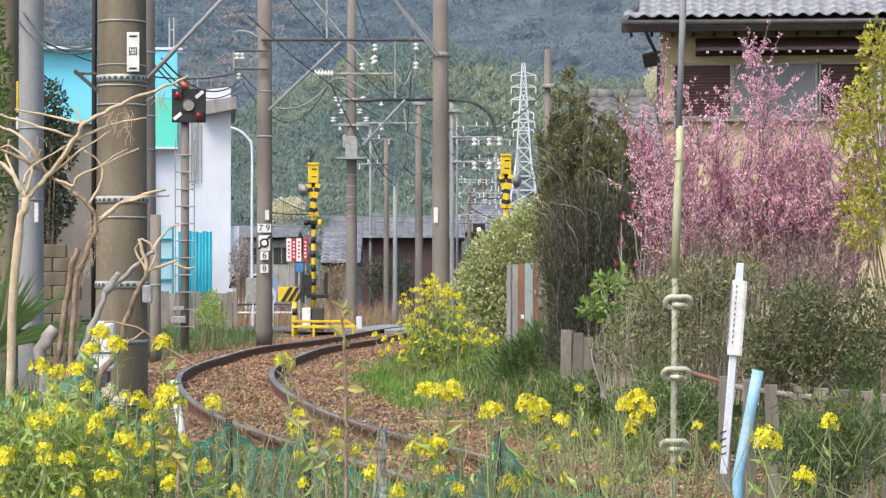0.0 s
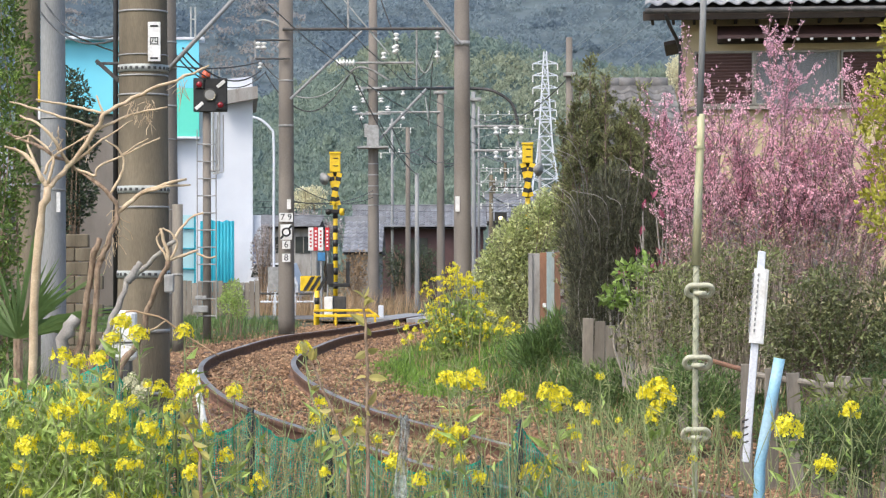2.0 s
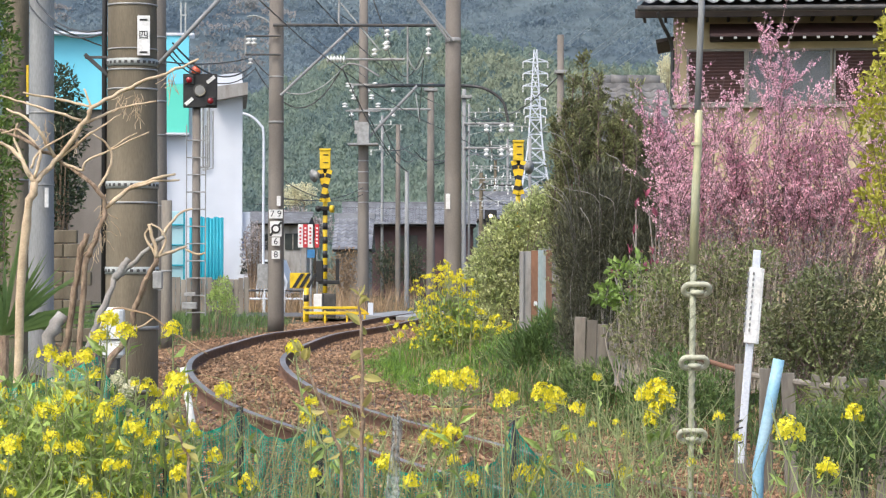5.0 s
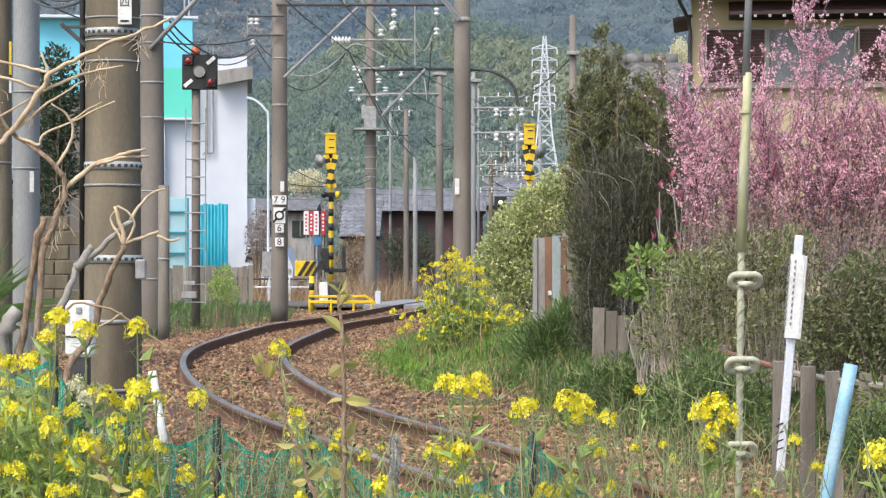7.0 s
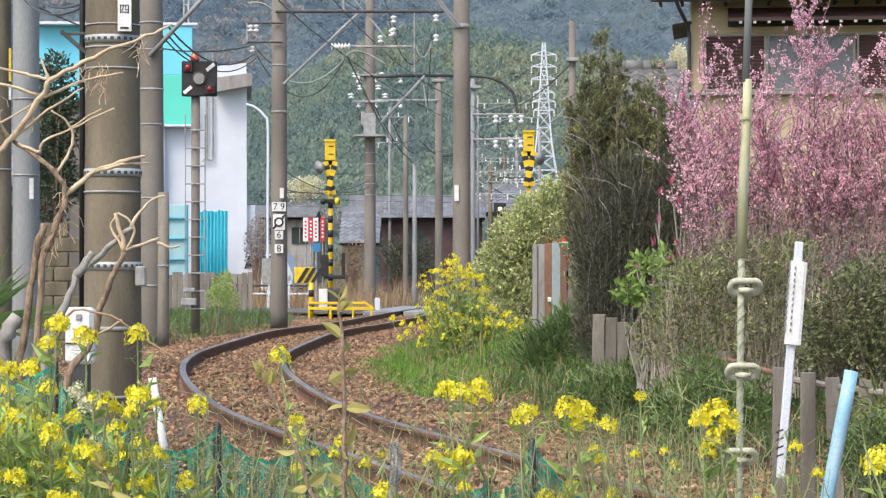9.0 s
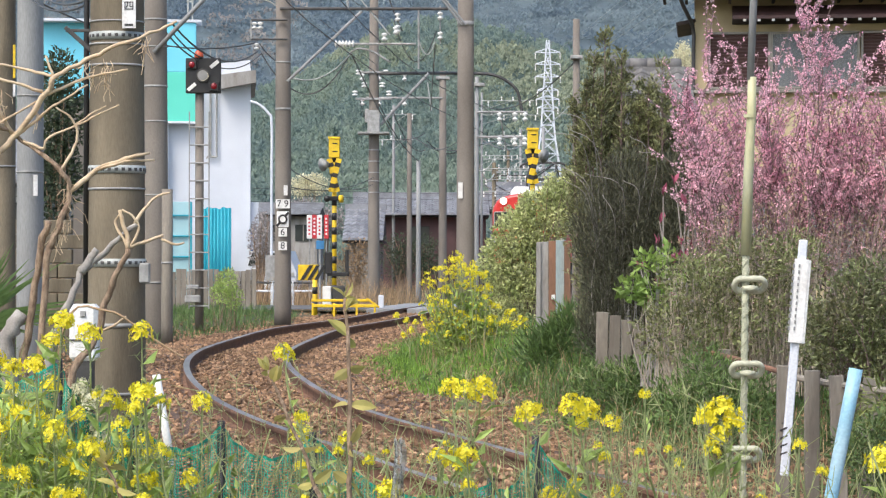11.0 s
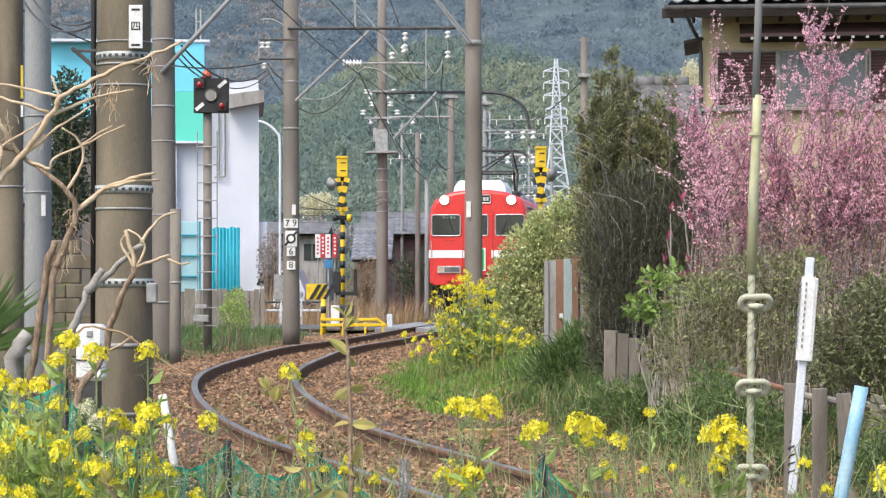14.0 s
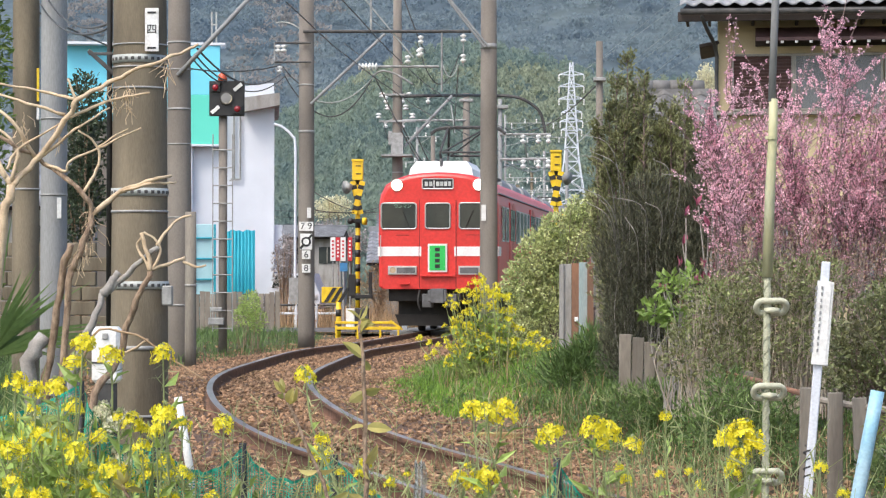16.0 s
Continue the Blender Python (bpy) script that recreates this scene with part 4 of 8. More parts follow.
    # ground floor openings behind the trees
    for u0, u1 in ((1280, 1380), (1420, 1530)):
        window_unit(h, bear(u0, d), bear(u1, d), d - 0.05, 0.9, 2.5, "glass")
    h.matrix_world = Matrix.Translation((xw, d, 0)) @ pose(0, 0, 0, 0, 0, -6.5) @ Matrix.Translation((-xw, -d, 0))
    # small outbuilding with a tiled hip
    d = 33
    s = thing("outbuilding", "small outbuilding with a weathered grey tiled gable", "outbuilding")
    xl, zr = 2.591, 4.08
    part("wall", Geo().box((xl + 0.55, d + 1.5, 1.1), (0.8, 2.6, 2.2)), STUCCO, s)
    ze2 = 3.115
    roof = part("roof", Geo().prism([(d - 0.3, ze2), (d + 1.5, zr), (d + 3.3, ze2), (d + 3.3, ze2 - 0.1), (d + 1.5, zr - 0.12), (d - 0.3, ze2 - 0.1)], "x", xl + 0.05, xl + 1.1), EAVE_WOOD, s)
    tiled_roof(roof, (xl, d - 0.32, ze2 + 0.05), 1.1, 8, math.atan2(zr - ze2, 1.8), 0.27, 0.26, 0.0, ROOF_DARK)
    for k in range(8):
        part("verge_tile", Geo().box((xl - 0.02, d - 0.2 + k * 0.232, ze2 + 0.06 + k * 0.125), (0.1, 0.27, 0.09), Euler((math.atan2(zr - ze2, 1.8) - 0.12, 0, 0)).to_matrix(), 0.03), ROOF_DARK, s)
    for k in range(4):
        part("ridge_tile", Geo().tube([(xl - 0.06 + k * 0.26, d + 1.5, zr + 0.12), (xl + 0.2 + k * 0.26, d + 1.5, zr + 0.12)], [0.11, 0.1], 12), ROOF_DARK, s, smooth=True)
    part("ridge_base", Geo().box((xl + 0.5, d + 1.5, zr + 0.02), (1.1, 0.2, 0.14)), ROOF_DARK, s)
    part("ridge_end", Geo().box((xl - 0.05, d + 1.45, zr + 0.1), (0.09, 0.3, 0.34), c_edge=0.03), ROOF_DARK, s, "ornamental ridge end tile")


def build_far_houses():
    for u0, u1, d, v_ridge, v_eave, v_wall, m, label in (
            (600, 672, 88, 372, 430, 470, GREY_SHEET, "far house with a grey tiled roof"),
            (615, 860, 100, 350, 385, 420, MAROON_WALL, "long far house with grey roof and maroon wall"),
            (440, 560, 110, 368, 384, 420, GREY_SHEET, "far low grey building behind the poles"),
            (860, 1010, 105, 330, 375, 430, GREY_SHEET, "far house with a grey roof beyond the crossing"),
            (-150, 70, 60, 200, 330, 520, GREY_SHEET, "grey garden building behind the poles")):
        h = thing("house", label, "house", "far houses")
        x0, x1 = bear(u0, d), bear(u1, d)
        zr, ze, zw = (rise(v, d) for v in (v_ridge, v_eave, v_wall))
        part("wall", Geo().box(((x0 + x1) / 2, d + 3, ze / 2 - 0.1), (x1 - x0 - 0.3, 5.4, ze + 0.2)), m, h)
        g = Geo()
        n = max(int((x1 - x0) / 0.3), 2)
        rows = 9
        for j in range(rows):
            f0, f1 = j / rows, (j + 1.1) / rows
            for i in range(n):
                xa = x0 + (x1 - x0) * i / n
                xb = x0 + (x1 - x0) * (i + 1) / n
                ya, yb = d - 0.2 + 3.2 * f0, d - 0.2 + 3.2 * f1
                za, zb = ze + (zr - ze) * f0, ze + (zr - ze) * f1
                xm = (xa + xb) / 2
                g.add([(xa, ya, za + 0.05), (xm, ya, za + 0.11), (xb, ya, za + 0.05), (xb, yb, zb), (xm, yb, zb + 0.06), (xa, yb, zb), (xa, ya, za), (xb, ya, za)],
                      [(0, 1, 4, 5), (1, 2, 3, 4), (6, 7, 2, 1, 0)])
        part("roof", g, ROOF_FAR, h, "grey tiled roof", kind="stuff")
        part("roof_deck", Geo().prism([(d - 0.15, ze - 0.1), (d + 3, zr - 0.08), (d + 6.2, ze - 0.1)], "x", x0 + 0.02, x1 - 0.02), EAVE_WOOD, h)
        part("ridge", Geo().box(((x0 + x1) / 2, d + 3, zr + 0.08), (x1 - x0 + 0.1, 0.3, 0.25)), ROOF_FAR, h)
        k = int((x1 - x0) / 1.6)
        for i in range(k):
            wx = x0 + (x1 - x0) * (i + 0.5) / k
            w = part("window", Geo().box((wx, d + 0.28, max(ze - 0.9, 0.6)), (0.8, 0.06, 0.8)), GLASS_DARK, h)
            part("window_frame", Geo().box((wx, d + 0.26, max(ze - 0.9, 0.6)), (0.05, 0.08, 0.8)), FRAME_METAL, w)


build_ground()
build_crossing_panels()
build_stones()
build_track()
build_hills()
build_poles()
build_wires()
build_far_line()
build_pylon()
build_white_building()
build_house()
build_far_houses()


# ---- signal beside the track ----
def build_signal():
    d = 38
    z0 = 0.132
    s = thing("obstruction_signal", "black square warning signal on a grey post with ladder", "railway signal", at=(-4.161, d, z0))
    zh = 4.293 - z0
    part("post", Geo().tube([(0, 0, -0.2), (0, 0, zh - 0.25)], 0.072, 16), CONCRETE, s, "grey steel post", smooth=True)
    ox = 0.076
    head = part("signal_head", Geo().box((ox, -0.1, zh), (0.589, 0.1, 0.589)), BLACK, s, "black square signal board")
    for sx, sz in ((-1, 1), (1, -1)):
        part("hood", Geo().box((ox + sx * 0.185, -0.17, zh + sz * 0.185), (0.16, 0.06, 0.15)), BLACK, head)
        part("red_lens", Geo().tube([(ox + sx * 0.185, -0.19, zh + sz * 0.18), (ox + sx * 0.185, -0.215, zh + sz * 0.18)], [0.06, 0.045], 16), RED_LENS, head, "unlit red lens", smooth=True)
    for sx, sz in ((1, 1), (-1, -1)):
        part("reflector", Geo().box((ox + sx * 0.19, -0.16, zh + sz * 0.19), (0.17, 0.012, 0.06), Euler((0, radians(-40), 0)).to_matrix()), WHITE_PLATE, head, "pale slanting bar")
    part("bezel", Geo().tube([(ox + 0.1 * math.cos(a), -0.16, zh + 0.1 * math.sin(a)) for a in np.linspace(0, 6.2832, 25)], 0.02, 8, False), DARK_STEEL, head)
    part("lamp_cap", Geo().tube([(0, -0.1, zh + 0.3), (0, -0.1, zh + 0.34), (0, -0.1, zh + 0.4), (0, -0.1, zh + 0.44)], [0.075, 0.08, 0.07, 0.02], 14), mat("orange_beacon", (0.55, 0.10, 0.04), (0.45, 0.08, 0.03), 0.3, bump=0), s, "orange-red beacon", smooth=True)
    g = Geo()
    g.slot = 0
    g.tube([(0, -0.018, 0), (0, -0.004, 0)], [0.088, 0.088], 24)
    g.slot = 1
    g.tube([(0, 0.004, 0), (0, 0.018, 0)], [0.088, 0.088], 24)
    lamp = part("rotating_lamp", g, [LIT_LENS, mat("unlit_lens", (0.30, 0.30, 0.29), (0.24, 0.24, 0.23), 0.3, bump=0)], s, "round flashing lamp")
    lamp.location = (ox, -0.19, zh)
    for k in range(11):
        part("rung", Geo().tube([(-0.16, -0.09, 0.3 + k * 0.3), (0.17, -0.09, 0.3 + k * 0.3)], 0.012, 6), STEEL, s)
    for sx in (-0.16, 0.17):
        part("ladder_rail", Geo().tube([(sx, -0.09, 0.25), (sx, -0.09, zh - 0.6)], 0.01, 6), STEEL, s)
    part("clamp", Geo().box((-0.1, -0.05, 0.42), (0.26, 0.2, 0.12)).box((-0.1, -0.05, 0.62), (0.2, 0.16, 0.07)), STEEL, s)
    part("guard_hoop", Geo().tube([(0.3, -0.1, zh - 0.35), (0.3, -0.1, zh - 1.35), (0.12, -0.1, zh - 1.38)], 0.012, 6), STEEL, s)
    part("guard_hoop", Geo().tube([(0.2, -0.1, zh - 0.35), (0.2, -0.1, zh - 1.37)], 0.012, 6), STEEL, s)
    f = thing("railway_signal", "small round black signal with a lit white lamp", "railway signal", at=(2.272, 90, 0))
    part("post", Geo().tube([(0, 0, -0.1), (0, 0, 3.438)], 0.06, 8), DARK_STEEL, f)
    part("signal_head", Geo().box((0, -0.1, 3.213), (0.495, 0.1, 0.495)), BLACK, f)
    part("lamp", Geo().tube([(0, -0.16, 3.213), (0, -0.2, 3.213)], [0.085, 0.06], 14), LIT_LENS, f, "lit white lamp", smooth=True)
    return lamp


def striped_post(parent, name, x, z0, z1, r, n):
    """A yellow post with black bands as parts of it."""
    post = part(name, Geo().tube([(x, 0, z0), (x, 0, z1)], r, 14), YELLOW_PAINT, parent, "yellow post with black bands", smooth=True)
    h = (z1 - z0) / n
    for i in range(1, n, 2):
        part("band", Geo().tube([(x, 0, z0 + h * i), (x, 0, z0 + h * (i + 1))], r + 0.003, 14), BLACK, post, smooth=True)


def crossing_post(u, d, v_box, v_end, flip, label):
    z = lambda v: rise(v, d)
    w = d / 4000
    c = thing("crossing_signal", label, "crossing signal", "level crossing signals", at=((u - 784) * w, d, 0))
    striped_post(c, "post", 0, -0.1, z(v_box + 30), 0.058, 22)
    box = part("light_box", Geo().box((0, 0, z(v_box + 17)), (19 * w, 0.26, 36 * w)), YELLOW_PAINT, c, "yellow warning box")
    part("box_edge", Geo().box((0, -0.005, z(v_box)), (21 * w, 0.3, 0.05)), YELLOW_PAINT, box)
    part("box_slot", Geo().box((0.02, -0.135, z(v_box + 10)), (9 * w, 0.01, 0.025)), BLACK, box)
    part("box_slot", Geo().box((0.02, -0.135, z(v_box + 24)), (9 * w, 0.01, 0.025)), BLACK, box)
    for sg in (-1, 1):
        rot = Euler((0, radians(sg * 14), 0)).to_matrix()
        mid = Vector((sg * 0.02, -0.1 - 0.02 * sg, z(v_box + 66)))
        board = part("cross_board", Geo().box(mid, (0.13, 0.02, 0.8), rot), YELLOW_PAINT, c, "yellow and black cross board")
        for i in (-1, 0, 1):
            part("stripe", Geo().box(mid + rot @ Vector((0, 0, i * 0.25)), (0.133, 0.026, 0.1), rot, 0.003), BLACK, board)
    horn = flip * 17 * w
    part("loudspeaker", Geo().tube([(horn * 0.3, 0, z(v_box + 44)), (horn * 0.7, -0.05, z(v_box + 45)), (horn * 1.0, -0.12, z(v_box + 47)), (horn * 1.2, -0.16, z(v_box + 48))], [0.05, 0.06, 0.11, 0.16], 14), STEEL, c, "grey horn loudspeaker", smooth=True)
    part("lamp_bar", Geo().box((0, -0.06, z(v_end)), (34 * w, 0.1, 0.1)).box((-12 * w, -0.1, z(v_end)), (0.1, 0.1, 0.11)), BLACK, c, "black lamp bar")
    for sg in (-1, 1):
        part("lamp", Geo().tube([(sg * 12 * w, -0.1, z(v_end)), (sg * 12 * w, -0.2, z(v_end) - 0.01)], [0.06, 0.075], 14), BLACK, c, "black hooded lamp", smooth=True)
    part("yellow_lamp", Geo().tube([(10 * w, -0.2, z(v_end + 1)), (16 * w, -0.22, z(v_end + 1))], 0.09, 12), YELLOW_PAINT, c, "yellow lamp housing", smooth=True)
    return c


def build_crossing():
    crossing_post(585, 53, 249, 356, -1, "yellow-black level crossing signal with horn")
    crossing_post(936, 51, 233, 350, 1, "yellow-black level crossing signal behind the bush")
    d = 52
    m = thing("barrier_machine", "yellow barrier machine with black striped board", "crossing barrier", at=(-2.912, d, 0))
    part("board", Geo().box((-3.185 - -2.912, 0, 0.884), (0.468, 0.05, 0.364)), YELLOW_PAINT, m, "yellow board with black stripes")
    for k in range(3):
        xs = -0.455 + k * 0.16
        part("stripe", Geo().prism([(xs, 0.715), (xs + 0.09, 0.715), (xs + 0.3, 1.053), (xs + 0.21, 1.053)], "y", -0.045, -0.028), BLACK, m)
    striped_post(m, "leg", -0.117, -0.1, 0.715, 0.06, 5)
    part("motor_box", Geo().box((0.16, 0.05, 0.32), (0.2, 0.3, 0.5)), WHITE_PLATE, m, "off-white motor box")
    part("motor_box", Geo().box((0.42, 0.1, 0.3), (0.3, 0.3, 0.55)), DARK_STEEL, m, "dark motor box")
    part("counterweight", Geo().box((0.2, -0.05, 1.105), (0.16, 0.14, 0.5)).box((0.42, -0.05, 0.845), (0.5, 0.1, 0.09)).box((0.62, -0.02, 1.105), (0.08, 0.1, 0.6)), BLACK, m, "black arm and counterweight")
    fr = thing("yellow_guard_rail", "low yellow steel guard frame beside the crossing", "guard rail", at=(-3.047, 51, 0))
    part("rail", Geo().box((0.74, 0, 0.14), (1.479, 0.06, 0.07)), YELLOW_PAINT, fr)
    part("rail", Geo().box((0.637, 0.5, 0.254), (1.339, 0.06, 0.06)), YELLOW_PAINT, fr)
    part("rail", Geo().box((1.377, 0.2, 0.204), (0.35, 0.05, 0.05), Euler((0, radians(35), 0)).to_matrix()), YELLOW_PAINT, fr)
    for u in (2, 40, 80, 112):
        part("post", Geo().box((u * 51 / 4000, 0, 0.05), (0.05, 0.05, 0.3)), YELLOW_PAINT, fr)
    wp = thing("marker_post", "short white marker post beside the road", "marker post", at=(-1.566, 54, 0))
    part("post", Geo().box((0, 0, 0.12), (0.13, 0.1, 0.42)), WHITE_PAINT, wp)
    # red and white banner signs
    for u, m2, lab in ((541, WHITE_PLATE, "white banner sign with small red lettering"), (550, RED_PAINT, "narrow red banner sign with white lettering"),
                       (559, WHITE_PLATE, "white banner sign with small red lettering"), (571, RED_PAINT, "narrow red banner sign with white lettering")):
        b = thing("banner_sign", lab, "sign", "banner signs", at=(bear(u, 60), 60, 0))
        wd = 0.135 if m2 is WHITE_PLATE else 0.12
        bd = part("board", Geo().box((0, 0, 2.035), (wd, 0.03, 0.63)), m2, b)
        part("post", Geo().tube([(0, 0.05, -0.1), (0, 0.05, 2.125)], 0.02, 6), STEEL, b)
        for k in range(5):
            part("text_bar", Geo().box((0, -0.02, 2.245 - k * 0.1), (0.05, 0.008, 0.05)), RED_PAINT if m2 is WHITE_PLATE else WHITE_PLATE, bd)
    bs = thing("blue_sign", "small blue direction sign on a thin post", "sign", at=(-3.248, 58, 0))
    part("board", Geo().box((0, 0, 1.546), (0.2, 0.02, 0.22)), mat("blue_sign", (0.05, 0.22, 0.45), bump=0), bs)
    part("post", Geo().tube([(0, 0.03, -0.1), (0, 0.03, 1.634)], 0.02, 6), STEEL, bs)
    # grey board fence before the white building
    f = thing("board_fence", "weathered grey board fence before the white building", "fence", at=(0, 0, 0))
    for k in range(16):
        u = 300 + k * 9.5
        part("board", Geo().box((bear(u, 56), 56 + rng.uniform(-0.03, 0.03), 0.4), (0.125, 0.03, 1.0 + rng.uniform(-0.08, 0.08))), FENCE_WOOD, f)
    part("rail", Geo().box((-5.768, 56.04, 0.6), (2.1, 0.03, 0.08)), FENCE_WOOD, f)
    # white guard rail and parked car behind the mast
    gr = thing("guard_rail", "white pipe guard rail along the road", "guard rail", at=(0, 0, 0))
    for v in (505, 520):
        part("pipe", Geo().tube([(-5.16, 60, rise(v, 60)), (-3.48, 60, rise(v, 60))], 0.03, 8), WHITE_PAINT if v > 510 else DARK_STEEL, gr)
    for u in (441, 476, 512, 548):
        part("post", Geo().tube([(bear(u, 60), 60, -0.1), (bear(u, 60), 60, 0.58)], 0.035, 8), WHITE_PAINT, gr)
    car = thing("parked_car", "white parked car half hidden behind the mast", "car", at=(-5.181, 66, 0))
    part("body", Geo().prism([(-0.75, 0.25), (0.75, 0.25), (0.8, 0.75), (0.72, 0.95), (0.55, 1.4), (-0.55, 1.4), (-0.72, 0.95), (-0.8, 0.75)], "y", 0, 3.2), WHITE_PAINT, car, smooth=False)
    part("windscreen", Geo().prism([(-0.62, 0.97), (0.62, 0.97), (0.5, 1.34), (-0.5, 1.34)], "y", -0.02, 0.0), GLASS_DARK, car)
    for sx in (-0.62, 0.62):
        part("headlight", Geo().box((sx, -0.02, 0.72), (0.2, 0.05, 0.12)), CHROME, car)
        for y in (0.6, 2.6):
            part("wheel", Geo().tube([(sx * 1.1 - 0.08, y, 0.22), (sx * 1.1 + 0.08, y, 0.22)], 0.26, 16), TRAIN_BLACK, car, smooth=True)
    part("bumper", Geo().box((0, -0.05, 0.4), (1.5, 0.1, 0.16)), WHITE_PLATE, car)


# ---- the train ----
def rounded(cx, cz, w, h, r, n=5):
    out = []
    for sx, sz, a0 in ((1, 1, 0), (-1, 1, 90), (-1, -1, 180), (1, -1, 270)):
        for k in range(n + 1):
            a = radians(a0 + 90 * k / n)
            out.append((cx + sx * (w / 2 - r) + r * math.cos(a), cz + sz * (h / 2 - r) + r * math.sin(a)))
    return out


def framed(name, cx, cz, w, h, r, parent, glass, y=0.0, label=""):
    o = rounded(cx, cz, w, h, r)
    pane = part(name, Geo().prism(o, "y", y - 0.012, y + 0.02), glass, parent, label)
    loop = [(u, y - 0.014, v) for u, v in o]
    part("window_frame", Geo().tube(loop + loop[:2], 0.018, 6, False), CHROME, pane, smooth=True)
    return pane


def side_panel(name, y0, y1, z0, z1, sx, parent, m, out=0.012):
    return part(name, Geo().box((sx * (1.375 + out / 2), (y0 + y1) / 2, (z0 + z1) / 2), (out + 0.02, y1 - y0, z1 - z0), None, 0.005), m, parent)


def build_car(front):
    car = thing("train_car", "red electric train car with white stripe and lit headlights" if front else "red electric train car with grey roof", "train car", "train")
    prof = [(1.30, 0.98), (1.37, 1.04), (1.38, 2.0), (1.37, 2.9), (1.33, 3.12), (1.22, 3.33), (1.02, 3.47), (0.7, 3.57), (0.35, 3.615), (0, 3.63)]
    prof = prof + [(-x, z) for x, z in prof[-2::-1]]
    rings = []
    for y, k in ((0, 0.10), (0.03, 0.05), (0.1, 0.015), (0.2, 0), (17.8, 0), (18.0, 0.06)):
        rings.append([(x * (1 - k / 1.38), y, 1.0 + (z - 1.0) * (1 - k / 2.6) if z > 1 else z) for x, z in prof])
    g = Geo()
    n = len(prof)
    for r0, r1 in zip(rings[:-1], rings[1:]):
        for k in range(n):
            a, b = k, (k + 1) % n
            zc = (r0[a][2] + r0[b][2]) / 2
            g.slot = 1 if zc > 3.46 and r0[a][1] > 0.15 else 0
            g.add([r0[a], r0[b], r1[b], r1[a]], [(0, 1, 2, 3)])
    g.slot = 0
    g.add(rings[0], [tuple(range(n))])
    g.add(rings[-1], [tuple(range(n))[::-1]])
    body = part("body", g, [TRAIN_RED, TRAIN_ROOF], car, "glossy red body", smooth=False)
    part("underframe", Geo().box((0, 9, 0.85), (2.3, 17.6, 0.3)), TRAIN_BLACK, car, "black underframe")
    for y in (5.5, 8.2, 10.6, 12.8):
        for sx in (-1, 1):
            part("equipment_box", Geo().box((sx * 0.8, y, 0.6), (0.7, 1.6, 0.5)), TRAIN_GREY, car)
    for y in (2.4, 15.6):
        bogie = part("bogie", Geo().box((-0.95, y, 0.45), (0.12, 2.6, 0.28)).box((0.95, y, 0.45), (0.12, 2.6, 0.28)).box((0, y, 0.5), (1.9, 0.5, 0.3)), TRAIN_BLACK, car, "black bogie")
        for dy in (-1.05, 1.05):
            for sx in (-1, 1):
                part("wheel", Geo().tube([(sx * 0.6, y + dy, 0.43), (sx * 0.48, y + dy, 0.43)], [0.43, 0.43], 24), TRAIN_BLACK, bogie, smooth=True)
            part("axle", Geo().tube([(-0.6, y + dy, 0.43), (0.6, y + dy, 0.43)], 0.07, 10), TRAIN_BLACK, bogie)
    # side doors and windows
    for sx in (-1, 1):
        for y in (2.6, 8.2, 13.9):
            door = side_panel("door", y, y + 1.3, 1.15, 3.0, sx, body, TRAIN_RED, 0.01)
            for k in (0.08, 0.7):
                side_panel("door_window", y + k, y + k + 0.5, 2.1, 2.85, sx, door, GLASS_DARK, 0.018)
            side_panel("door_seam", y + 0.635, y + 0.665, 1.15, 3.0, sx, door, TRAIN_BLACK, 0.016)
        for y0, y1 in ((0.75, 1.3), (1.6, 2.3), (4.2, 5.1), (5.2, 6.1), (6.2, 7.1), (7.2, 7.9), (9.8, 10.7), (10.8, 11.7), (11.8, 12.7), (12.8, 13.6), (15.5, 16.4), (16.5, 17.2)):
            w = side_panel("side_window", y0, y1, 2.08, 2.85, sx, body, GLASS_DARK, 0.01)
            for a, b in ((y0, y0 + 0.03), (y1 - 0.03, y1)):
                side_panel("window_frame", a, b, 2.06, 2.87, sx, w, CHROME, 0.018)
            side_panel("window_frame", y0, y1, 2.06, 2.09, sx, w, CHROME, 0.018)
            side_panel("window_frame", y0, y1, 2.84, 2.87, sx, w, CHROME, 0.018)
        part("rain_gutter", Geo().box((sx * 1.35, 9, 3.14), (0.05, 17.4, 0.035)), TRAIN_ROOF, body)
    for y in (1.5, 5.2, 8.9, 12.6, 16.2) if not front else (1.7, 8.6, 11.6, 15.0):
        head_unit = front and y < 2
        part("air_conditioner", Geo().add_taper((0, y, 3.56), 0.74, 1.15, 0.34 if head_unit else 0.26), TRAIN_WHITE if head_unit else TRAIN_ROOF, car, "white rooftop air conditioner" if head_unit else "grey rooftop air conditioner")
    if front:
        part("aerial", Geo().box((0, 0.62, 3.78), (0.07, 0.05, 0.34)).box((0, 0.62, 3.63), (0.22, 0.1, 0.06)), TRAIN_GREY, car, "short grey roof aerial")
        build_pantograph(car, 6.0)
        build_cab(car, body)
    else:
        part("gangway", Geo().box((0, -0.12, 2.1), (1.0, 0.3, 2.1)), TRAIN_BLACK, car, "black gangway bellows")
    return car


